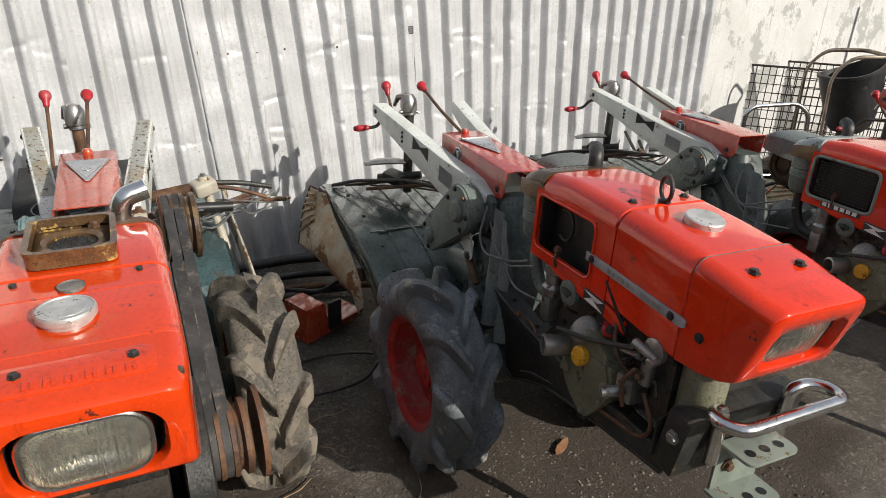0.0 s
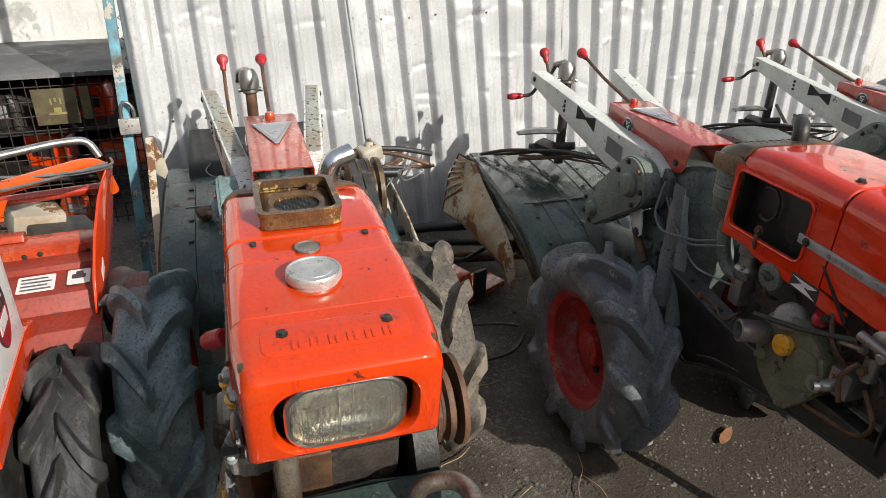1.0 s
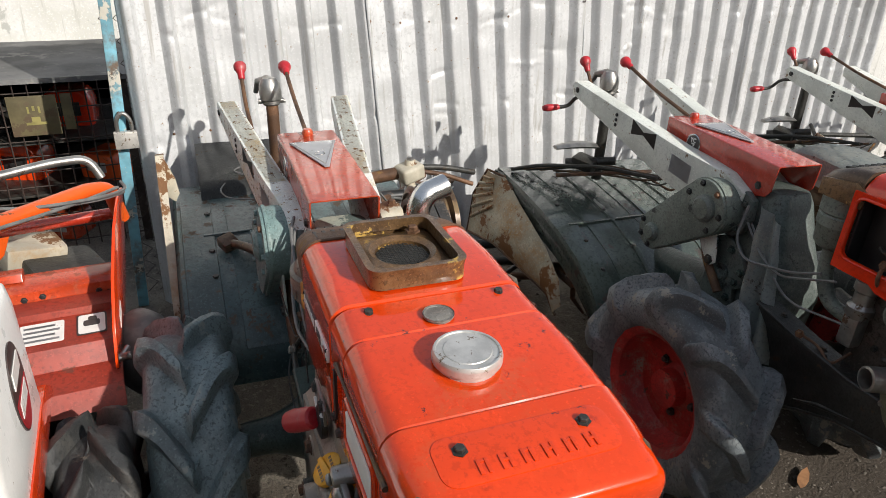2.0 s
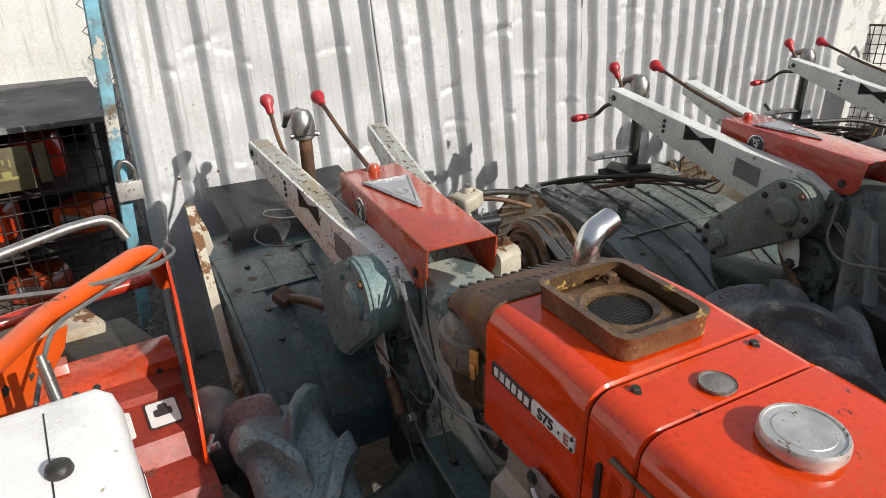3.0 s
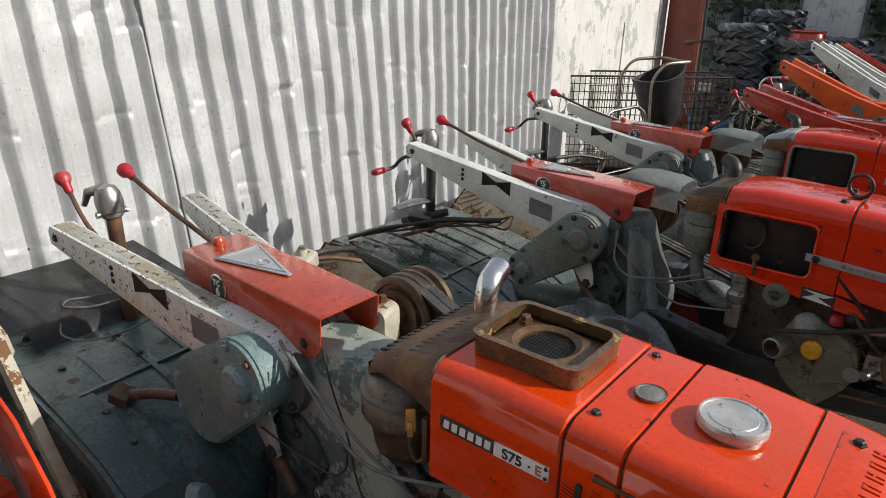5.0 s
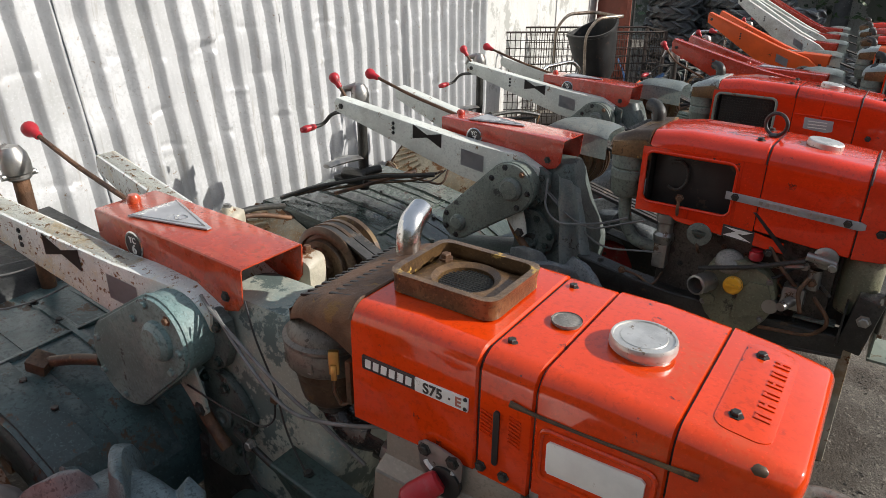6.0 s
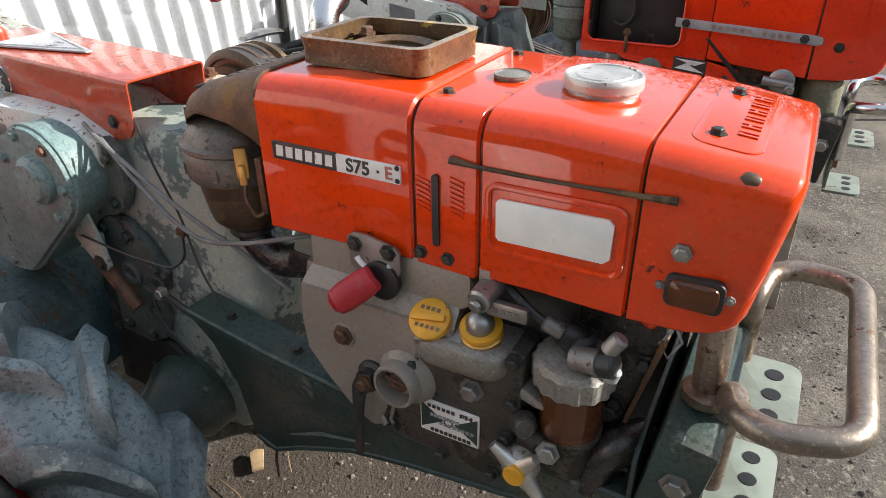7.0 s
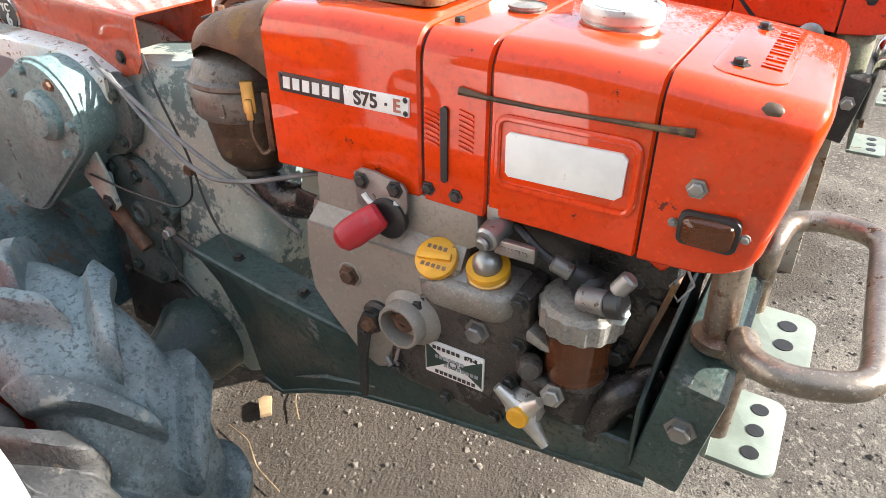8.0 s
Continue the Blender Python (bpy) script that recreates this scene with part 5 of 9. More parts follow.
    # fine pressed ripples beside the slot
    for side_x, n in ((0.606, 7), (0.651, 8)):
        bm = bmesh.new()
        for k in range(n):
            zc = 0.925 + 0.0062 * k
            prism(bm, [(side_x - 0.008, zc), (side_x + 0.010, zc - 0.005), (side_x + 0.010, zc - 0.0028), (side_x - 0.008, zc + 0.0022)], y - 0.0003, y + 0.004, "xz")
        part("pressed_ripple", bm, "orange", t, "", 0)
    bm = bmesh.new()
    loop = [(u, y + 0.0005, v) for u, v in rrect(0.692, 0.846, 0.892, 0.972, 0.012, 5)]
    tube(bm, loop + loop[:1], 0.0042, 8)
    fr = part("plate_field", bm, "orange", tank, "pressed rim round the paper plate")
    bm = bmesh.new()
    prism(bm, [(0.703, 0.909), (0.707, 0.905), (0.828, 0.907), (0.835, 0.913), (0.836, 0.953), (0.830, 0.959), (0.706, 0.957), (0.702, 0.952)], y - 0.0022, y + 0.004, "xz", 0.0006)
    part("blank_plate", bm, "label", fr, "blank white paper plate")
    bm = bmesh.new()
    g = [(0.644, y - 0.0003, 0.992), (0.676, y, 0.9895), (0.74, y, 0.989), (0.795, y, 0.990), (0.862, y, 0.992), (0.893, y + 0.001, 0.993)]
    tube(bm, g, [0.0050, 0.0030, 0.0024, 0.0024, 0.0034, 0.0048], 8)
    part("pressed_groove", bm, "oil", tank, "oily pressed groove")
    bolt(nose, (0.905, y + 0.001, 0.939), (0, -1, 0), 0.0075, 0.006, "steel", "screw")
    bm = bmesh.new()
    prism(bm, rrect(0.894, 0.953, 0.877, 0.915, 0.009, 5), y - 0.002, y + 0.008, "xz", 0.002)
    sl = part("side_lamp", bm, "black", nose, "dark oval side lamp")
    bm = bmesh.new()
    rings = []
    for f, d in ((1.0, 0.0), (0.94, 0.004), (0.75, 0.0065), (0.3, 0.0075)):
        rings.append([(0.9235 + (u - 0.9235) * f, y - 0.002 - d, 0.896 + (v - 0.896) * f) for u, v in rrect(0.898, 0.949, 0.881, 0.911, 0.008, 5)])
    loft(bm, rings, cap0=False)
    part("lamp_lens", bm, "amber", sl, "cracked dark amber lens")
    for x in (0.889, 0.958):
        bolt(nose, (x, y + 0.002, 0.897), (0, -1, 0), 0.0036, 0.004, "steel", "screw")
    for x, z in ((0.601, 0.862), (0.639, 0.861)):
        bolt(t, (x, y + 0.001, z), (0, -1, 0), 0.0066, 0.006, "dark", "screw")
    engine_a(t)
    belts(t, 0.63, -0.02, 0.885, 0.218, 0.085, 0.095, 0.62, 2)
    bm = bmesh.new()
    loft(bm, [[(x, y, z) for x, z in rrect(-0.02 - w, -0.02 + w, z0, z0 + h, 0.018, 4)] for y, w, z0, h in ((0.085, 0.040, 0.825, 0.11), (0.120, 0.042, 0.830, 0.115), (0.140, 0.034, 0.845, 0.095))])
    cyl(bm, (-0.02, 0.13, 0.885), (-0.02, 0.158, 0.885), 0.026, 0.022, 20, 0.003)
    ch = part("clutch_bracket", bm, "cream_rust", t, "rusted cream clutch bracket", 40)
    bolt(ch, (-0.02, 0.12, 0.945), (0, 0, 1), 0.009, 0.012, "rust")
    # flywheel guard strip and second wheel beside the belts
    bm = bmesh.new()
    lathe(bm, [(0.04, -0.02), (0.150, -0.026), (0.168, -0.022), (0.170, 0.022), (0.15, 0.026), (0.04, 0.015), (0, 0.015)], (0.735, 0.150, 0.665), (0, 1, 0), 44)
    part("flywheel", bm, "dark", t, "dark oily flywheel beside the engine")
    bm = bmesh.new()
    lathe(bm, [(0.105, 0), (0.105, 0.012), (0.09, 0.014), (0.09, 0.004)], (0.60, 0.290, 0.60), (0, 1, 0), 36)
    part("pulley_disc", bm, "rust", t, "thin rusty pulley disc")
    # tangled cables and rods on the left handle
    bm = bmesh.new()
    for a in ([(-0.20, 0.15, 0.86), (-0.5, 0.28, 0.72), (-0.9, 0.42, 0.62), (-1.2, 0.62, 0.56)], [(-0.25, 0.10, 0.84), (-0.7, 0.36, 0.70), (-1.0, 0.50, 0.60), (-1.32, 0.80, 0.47)]):
        tube(bm, a, 0.011, 8, 0.1)
    rods = part("handle_rods", bm, "rust", t, "rusty lever rods with frayed cables")
    bm = bmesh.new()
    tube(bm, [(-1.22, 0.70, 0.515), (-1.40, 0.84, 0.445)], [0.013, 0.009], 10)
    part("rod_grip", bm, "cream_rust", rods, "tan rod grip")
    bm = bmesh.new()
    rnd = random.Random(11)
    for k in range(5):
        p = [(-0.3 - 0.2 * q + rnd.uniform(-0.05, 0.05), 0.2 + 0.12 * q + rnd.uniform(-0.06, 0.06), 0.80 - 0.06 * q + rnd.uniform(-0.05, 0.05)) for q in range(5)]
        tube(bm, p, 0.0035, 5, 0.08)
    part("frayed_cable", bm, "cable", rods)
    bm = bmesh.new()
    tube(bm, [(-0.44, -0.17, 0.655), (-0.50, -0.20, 0.652), (-0.55, -0.24, 0.645)], 0.014, 10, 0.03)
    box(bm, (-0.56, -0.25, 0.645), (0.05, 0.05, 0.035), Euler((0.2, 0.3, 0.5)).to_matrix(), 0.006)
    part("rusted_stub", bm, "oil", t, "rusted pipe stub lying on the cover")
    # cracked cream lever hub with its brown pipe, black tube and rods
    bm = bmesh.new()
    box(bm, (-0.585, 0.350, 0.812), (0.07, 0.085, 0.055), Euler((0.2, 0.1, 0.3)).to_matrix(), 0.014, 3)
    cyl(bm, (-0.585, 0.35, 0.80), (-0.585, 0.35, 0.855), 0.020, 0.016, 14)
    hub = part("lever_hub", bm, "cream_rust", t, "cracked cream lever hub")
    bolt(hub, (-0.585, 0.35, 0.855), (0, 0, 1), 0.010, 0.010, "steel")
    for pts, r, mt in (([(-0.62, 0.12, 0.775), (-0.61, 0.22, 0.792), (-0.59, 0.33, 0.812)], 0.021, "rust"), ([(-0.53, 0.22, 0.755), (-0.54, 0.30, 0.752), (-0.55, 0.44, 0.738)], 0.019, "black"), ([(-0.58, 0.37, 0.815), (-0.57, 0.46, 0.800), (-0.56, 0.57, 0.756)], 0.008, "rust"), ([(-0.59, 0.37, 0.825), (-0.60, 0.48, 0.812), (-0.62, 0.60, 0.775)], 0.010, "dark"), ([(-0.66, 0.36, 0.80), (-0.55, 0.40, 0.60), (-0.50, 0.42, 0.46)], 0.016, "cream_rust")):
        bm = bmesh.new()
        tube(bm, pts, r, 10, 0.05)
        part("hub_rod", bm, mt, hub)
    # loose loop of cable and the flap behind the cover
    bm = bmesh.new()
    tube(bm, [(-0.80, 0.08, 0.78), (-0.785, -0.02, 0.705), (-0.785, -0.14, 0.690), (-0.825, -0.225, 0.686), (-0.90, -0.248, 0.690), (-0.945, -0.225, 0.700)], 0.0028, 6, 0.05)
    tube(bm, [(-0.93, 0.08, 0.80), (-0.955, -0.01, 0.735), (-1.00, -0.09, 0.724), (-1.045, -0.165, 0.722), (-1.02, -0.190, 0.716), (-0.965, -0.135, 0.712), (-0.93, -0.05, 0.722), (-0.91, 0.06, 0.79)], 0.0028, 6, 0.03)
    part("cable_loop", bm, "cable", t, "slack loop of grey cable")
    bm = bmesh.new()
    rings = []
    for x, z in ((-0.925, 0.650), (-0.950, 0.688), (-0.99, 0.704), (-1.07, 0.713), (-1.18, 0.722), (-1.34, 0.735)):
        rings.append([(x - 0.05 * yv, yv, z + 0.003 * math.sin(9 * yv + 20 * x)) for yv in (-0.31, -0.20, -0.10, 0.0, 0.10, 0.20)])
    loft(bm, rings, False, False, closed=False)
    bmesh.ops.solidify(bm, geom=bm.faces[:], thickness=0.004)
    part("rear_flap", bm, "grey_sheet", t, "dark curled sheet flap")
    return t


def engine_a(t):
    """The exposed right side of the single-cylinder engine."""
    bm = bmesh.new()
    span(bm, 0.40, 0.80, -0.120, 0.12, 0.55, 0.85, 0.015)
    blk = part("engine_block", bm, "dark", t, "oily cast engine block")
    bm = bmesh.new()
    span(bm, 0.345, 0.415, -0.090, 0.12, 0.68, 0.93, 0.012)
    head = part("cylinder_head", bm, "dark", blk, "dark oily cylinder head")
    for k in range(5):
        bm = bmesh.new()
        span(bm, 0.336, 0.40, -0.096, 0.125, 0.70 + 0.042 * k, 0.709 + 0.042 * k, 0.002)
        part("cooling_fin", bm, "dark", head)
    # brown casting behind the filter, with its ledge and bolts
    bm = bmesh.new()
    prism(bm, [(0.79, 0.60), (0.845, 0.60), (0.862, 0.655), (0.889, 0.735), (0.893, 0.790), (0.875, 0.815), (0.79, 0.825)], -0.105, 0.10, "xz", 0.010)
    fc = part("front_casting", bm, "alu_dirty", blk, "brown oily front casting")
    for x, z in ((0.880, 0.752), (0.858, 0.785), (0.852, 0.680), (0.83, 0.62)):
        bolt(fc, (x, -0.105, z), (0, -1, 0), 0.009, 0.012, "dark")
    bm = bmesh.new()
    prism(bm, [(0.866, 0.66), (0.872, 0.66), (0.902, 0.79), (0.896, 0.80)], -0.118, -0.02, "xz", 0.002)
    part("edge_strip", bm, "rust", fc)
    # odd brackets and nuts between the head and the rear hood
    for c, sz, mt in (((0.385, -0.118, 0.800), (0.045, 0.012, 0.055), "bracket"), ((0.405, -0.125, 0.770), (0.03, 0.03, 0.03), "steel"), ((0.375, -0.110, 0.765), (0.06, 0.03, 0.035), "oil_black"), ((0.395, -0.120, 0.735), (0.03, 0.02, 0.04), "rust")):
        bm = bmesh.new()
        box(bm, c, sz, Euler((0.1, 0.25, 0.2)).to_matrix(), 0.005)
        part("bracket", bm, mt, head)
    # cables from the console to the pump, and thin wires
    for q in ([(-0.10, -0.105, 0.905), (-0.05, -0.122, 0.892), (0.096, -0.135, 0.825), (0.20, -0.138, 0.782), (0.24, -0.135, 0.768), (0.34, -0.12, 0.70)], [(-0.06, -0.110, 0.890), (0.05, -0.140, 0.838), (0.14, -0.152, 0.790), (0.20, -0.155, 0.772), (0.28, -0.150, 0.785), (0.376, -0.145, 0.818), (0.42, -0.12, 0.825)]):
        bm = bmesh.new()
        tube(bm, q, 0.0038, 8, 0.06)
        part("control_cable", bm, "cable", t, "slack grey control cable")
    for q in ([(0.03, -0.100, 0.93), (0.07, -0.118, 0.87), (0.12, -0.122, 0.78), (0.15, -0.135, 0.70), (0.20, -0.140, 0.63)], [(-0.13, -0.150, 0.70), (-0.02, -0.150, 0.690), (0.10, -0.148, 0.690), (0.13, -0.140, 0.715), (0.133, -0.138, 0.760)], [(0.0, -0.118, 0.62), (0.04, -0.16, 0.595), (0.09, -0.17, 0.56), (0.16, -0.165, 0.50)]):
        bm = bmesh.new()
        tube(bm, q, 0.0021, 6, 0.05)
        part("thin_wire", bm, "black", t, "thin black sagging wire")
    bm = bmesh.new()
    box(bm, (0.132, -0.138, 0.765), (0.016, 0.010, 0.018), Euler((0.3, 0.4, 0.2)).to_matrix(), 0.003)
    part("wire_clip", bm, "rust", t)
    bm = bmesh.new()
    tube(bm, [(-0.03, -0.118, 0.60), (0.06, -0.15, 0.63), (0.12, -0.155, 0.615), (0.20, -0.158, 0.600)], 0.007, 8, 0.03)
    part("pull_rod", bm, "dark", t, "dark pull rod")
    bolt(blk, (0.06, -0.150, 0.63), (0, -1, 0.2), 0.010, 0.012, "steel", "clamp_nut")
    # grey gear cover: a set-back upper band, a sloping ledge and the full lower face
    bm = bmesh.new()
    prism(bm, [(0.424, 0.848), (0.668, 0.850), (0.671, 0.800), (0.640, 0.778), (0.420, 0.780)], -0.158, -0.10, "xz", 0.004)
    cc = part("gear_cover", bm, "alu_paint", blk, "grey cast gear cover")
    bm = bmesh.new()
    low = [(0.413, 0.775), (0.655, 0.772), (0.655, 0.735), (0.605, 0.722), (0.570, 0.660), (0.535, 0.560), (0.519, 0.553), (0.487, 0.572), (0.441, 0.622), (0.412, 0.662), (0.408, 0.714)]
    back = [(0.420, 0.795), (0.655, 0.793), (0.655, 0.735), (0.605, 0.722), (0.570, 0.660), (0.535, 0.560), (0.519, 0.553), (0.487, 0.572), (0.441, 0.622), (0.412, 0.662), (0.412, 0.714)]
    mid = [(x, z) for x, z in low]
    loft(bm, [[(x, -0.10, z) for x, z in back], [(x, -0.158, z) for x, z in back], [(x + 0.001, -0.176, z - 0.002) for x, z in mid], [(0.54 + (x - 0.54) * 0.975, -0.181, 0.68 + (z - 0.68) * 0.97) for x, z in mid]])
    lowp = part("lower_face", bm, "alu_paint", cc, "", 30)
    bm = bmesh.new()
    lathe(bm, [(0.020, 0), (0.018, 0.003), (0.0, 0.003)], (0.484, -0.180, 0.708), (0, -1, 0), 24)
    part("bolt_boss", bm, "alu_paint", lowp)
    bolt(cc, (0.484, -0.183, 0.708), (0, -1, 0), 0.0115, 0.010, "rust")
    # throttle quadrant
    bm = bmesh.new()
    prism(bm, [(0.497, 0.864), (0.508, 0.872), (0.528, 0.872), (0.570, 0.864), (0.577, 0.856), (0.577, 0.832), (0.568, 0.806), (0.552, 0.800), (0.520, 0.802), (0.500, 0.822)], -0.172, -0.167, "xz", 0.0012)
    q = part("throttle_plate", bm, "steel_dull", cc, "worn steel throttle quadrant")
    for x, z in ((0.509, 0.856), (0.560, 0.855)):
        bolt(q, (x, -0.172, z), (0, -1, 0), 0.0085, 0.006, "dark", "screw")
    bm = bmesh.new()
    arc = [(0.537 + 0.028 * math.cos(u), -0.1725, 0.849 + 0.026 * math.sin(u)) for u in np.linspace(radians(205), radians(332), 11)]
    tube(bm, arc, 0.0042, 7)
    part("quadrant_mark", bm, "label", q, "white curved mark")
    bm = bmesh.new()
    lathe(bm, [(0.027, 0), (0.028, 0.004), (0.028, 0.010), (0.022, 0.012), (0, 0.012)], (0.548, -0.166, 0.812), (0, -1, 0), 28)
    part("pivot", bm, "black", q)
    bm = bmesh.new()
    lathe(bm, [(0.014, 0), (0.0185, 0.004), (0.0200, 0.018), (0.0205, 0.046), (0.018, 0.060), (0.010, 0.067), (0, 0.068)], (0.545, -0.182, 0.822), (-0.62, -0.62, -0.50), 22)
    part("throttle_grip", bm, "redgrip", q, "red rubber throttle grip")
    # lower case with the two yellow caps
    bm = bmesh.new()
    prism(bm, [(0.545, 0.597), (0.553, 0.556), (0.575, 0.548), (0.639, 0.546), (0.700, 0.540), (0.722, 0.546), (0.745, 0.615), (0.753, 0.70), (0.753, 0.762), (0.735, 0.768), (0.728, 0.735), (0.690, 0.722), (0.610, 0.722), (0.565, 0.665), (0.535, 0.640)], -0.180, -0.10, "xz", 0.009, 3)
    lc = part("crank_case", bm, "alu_dirty", blk, "brown oily crankcase cover")
    # rounded shelf under the caps
    bm = bmesh.new()
    rings = []
    for z, g in ((0.708, 0.018), (0.716, 0.006), (0.728, 0.0), (0.752, 0.0), (0.757, 0.003), (0.760, 0.010)):
        rings.append([(u, v, z) for u, v in rrect(0.598 + g, 0.735 - g, -0.196 + g, -0.110, (0.026, 0.034, 0.01, 0.01), 7)])
    loft(bm, rings)
    part("case_top", bm, "alu", lc, "", 40)
    bm = bmesh.new()
    box(bm, (0.634, -0.150, 0.766), (0.062, 0.090, 0.012), Matrix.Rotation(0.35, 3, "X") @ Matrix.Rotation(0.12, 3, "Z"), 0.002)
    part("cap_seat", bm, "steel", lc, "bare machined seat")
    bm = bmesh.new()
    ax0 = Vector((0.02, -0.62, 0.78)).normalized()
    lathe(bm, [(0.022, -0.012), (0.024, 0), (0.0275, 0.002), (0.0285, 0.006), (0.0275, 0.012), (0.024, 0.014), (0, 0.0135)], (0.622, -0.172, 0.771), ax0, 30)
    rot = ax0.to_track_quat("Z", "Y").to_matrix()
    box(bm, Vector((0.622, -0.172, 0.771)) + ax0 * 0.0165, (0.046, 0.010, 0.008), rot @ Matrix.Rotation(0.15, 3, "Z"), 0.003)
    cap = part("oil_cap", bm, "yellow", lc, "yellow oil filler cap")
    for k in (-1, 1):
        bm = bmesh.new()
        for q2 in range(4 if k > 0 else 5):
            c = Vector((0.622, -0.172, 0.771)) + ax0 * 0.0142 + rot @ Vector(((q2 - 1.7) * 0.0075, k * 0.012, 0))
            box(bm, c, (0.0045, 0.005, 0.001), rot)
        part("cap_mark", bm, "tray", cap, "worn raised bars on the cap", 0)
    bm = bmesh.new()
    lathe(bm, [(0.026, -0.016), (0.0275, -0.014), (0.0275, -0.003), (0.025, -0.001)], (0.688, -0.162, 0.772), (0.02, -0.3, 1), 30)
    part("breather_base", bm, "brass", lc, "tarnished knurled base")
    bm = bmesh.new()
    lathe(bm, [(0.024, 0), (0.027, 0.001), (0.028, 0.005), (0.027, 0.010), (0.018, 0.011), (0.017, 0.004)], (0.688, -0.162, 0.772), (0.02, -0.3, 1), 30)
    part("sight_ring", bm, "yellow", lc, "yellow ring of the breather")
    bm = bmesh.new()
    lathe(bm, [(0.0185, 0), (0.0185, 0.012), (0.017, 0.019), (0.012, 0.026), (0.005, 0.029), (0, 0.0295)], (0.688, -0.164, 0.775), (0.02, -0.3, 1), 26)
    part("breather", bm, "steel", lc, "domed steel breather")
    # crank tube with the bulge that carries it
    bm = bmesh.new()
    lathe(bm, [(0.052, -0.02), (0.048, 0.0), (0.040, 0.010), (0.034, 0.016), (0.0325, 0.034), (0.031, 0.036), (0.0275, 0.036), (0.026, 0.010), (0, 0.008)], (0.583, -0.176, 0.671), (-0.06, -1, 0.03), 34)
    tb = part("crank_tube", bm, "alu_paint", lc, "open starting-crank tube")
    bm = bmesh.new()
    lathe(bm, [(0.015, 0), (0.015, 0.012), (0.006, 0.012), (0.005, 0.006)], (0.581, -0.186, 0.671), (0, -1, 0), 18)
    cyl(bm, (0.562, -0.196, 0.676), (0.600, -0.196, 0.668), 0.004, None, 8)
    part("dog_clutch", bm, "rust", tb)
    # type plate
    bm = bmesh.new()
    prism(bm, rrect(0.6065, 0.6965, 0.5895, 0.6455, 0.002, 2), -0.1832, -0.176, "xz", 0.0006)
    tp = part("type_plate", bm, "label", lc, "green and white type plate")
    for pts in ([(0.6085, 0.640), (0.6085, 0.595), (0.643, 0.6175)], [(0.6945, 0.640), (0.6945, 0.595), (0.660, 0.6175)]):
        bm = bmesh.new()
        prism(bm, pts, -0.1840, -0.183, "xz")
        part("plate_field", bm, "label_green", tp, "dark green field of the plate", 0)
    for z, x0, x1 in ((0.6385, 0.618, 0.662), (0.5965, 0.622, 0.686), (0.6235, 0.622, 0.668), (0.6125, 0.636, 0.690)):
        bm = bmesh.new()
        n = int((x1 - x0) / 0.0065)
        for k in range(n):
            box(bm, (x0 + (k + 0.5) * (x1 - x0) / n, -0.1846, z), (0.0048, 0.001, 0.0052))
        part("plate_line", bm, "label_dark" if z > 0.63 or z < 0.6 else "label_grey", tp, "bars in place of lettering", 0)
    part("plate_lettering", text_bm("S75-E", 0.0085, on_right(0.678, -0.1846, 0.6385, 0)), "label_dark", tp, "small dark model figures", 0)
    bm = bmesh.new()
    loop = [(0.651 + 0.006 * math.cos(u), -0.1845, 0.6175 + 0.006 * math.sin(u)) for u in np.linspace(0, 6.28, 16)]
    tube(bm, loop, 0.0009, 5)
    part("plate_ring", bm, "label_dark", tp)
    for x, z in ((0.560, 0.572), (0.639, 0.553), (0.716, 0.553), (0.741, 0.690), (0.734, 0.628), (0.741, 0.755), (0.598, 0.700)):
        bolt(lc, (x, -0.180, z), (0, -1, 0), 0.0085, 0.012, "dark")
    bolt(lc, (0.685, -0.180, 0.690), (0, -1, 0), 0.0125, 0.016, "steel_dull", "drain_plug")
    bm = bmesh.new()
    prism(bm, [(0.728, 0.722), (0.752, 0.716), (0.780, 0.700), (0.784, 0.690), (0.770, 0.690), (0.735, 0.702)], -0.178, -0.150, "xz", 0.005)
    part("case_lug", bm, "alu", lc)
    # stop lever: hub, flat hanging arm and its pointer
    bm = bmesh.new()
    lathe(bm, [(0.024, 0), (0.024, 0.014), (0.018, 0.018), (0.018, 0.028), (0, 0.028)], (0.530, -0.172, 0.655), (0, -1, 0), 22)
    prism(bm, [(0.518, 0.668), (0.541, 0.672), (0.545, 0.650), (0.528, 0.632), (0.519, 0.580), (0.516, 0.512), (0.509, 0.506), (0.503, 0.512), (0.505, 0.600), (0.508, 0.645)], -0.206, -0.199, "xz", 0.002)
    lv = part("stop_lever", bm, "dark", blk, "dark hanging lever")
    bolt(lv, (0.530, -0.206, 0.656), (0, -1, 0), 0.009, 0.010, "rust")
    bolt(lv, (0.5225, -0.206, 0.640), (0, -1, 0), 0.0055, 0.008, "dark")
    bm = bmesh.new()
    tube(bm, [(0.545, -0.190, 0.590), (0.556, -0.195, 0.582)], 0.005, 8)
    tube(bm, [(0.563, -0.184, 0.612), (0.560, -0.190, 0.590), (0.566, -0.192, 0.585)], 0.0028, 6)
    part("stop_pin", bm, "steel_dull", lv)
    # fuel filter
    fx, fy = 0.806, -0.146
    bm = bmesh.new()
    seg = 60
    rings = []
    for r, z in ((0.044, 0.728), (0.049, 0.730), (0.050, 0.758), (0.047, 0.763), (0.046, 0.766), (0.030, 0.771), (0.012, 0.772), (0.0005, 0.772)):
        rings.append([(fx + (r + (0.0026 if (k % 4 < 2 and 0.729 < z < 0.760) else 0)) * math.cos(2 * math.pi * k / seg), fy + (r + (0.0026 if (k % 4 < 2 and 0.729 < z < 0.760) else 0)) * math.sin(2 * math.pi * k / seg), z) for k in range(seg)])
    loft(bm, rings)
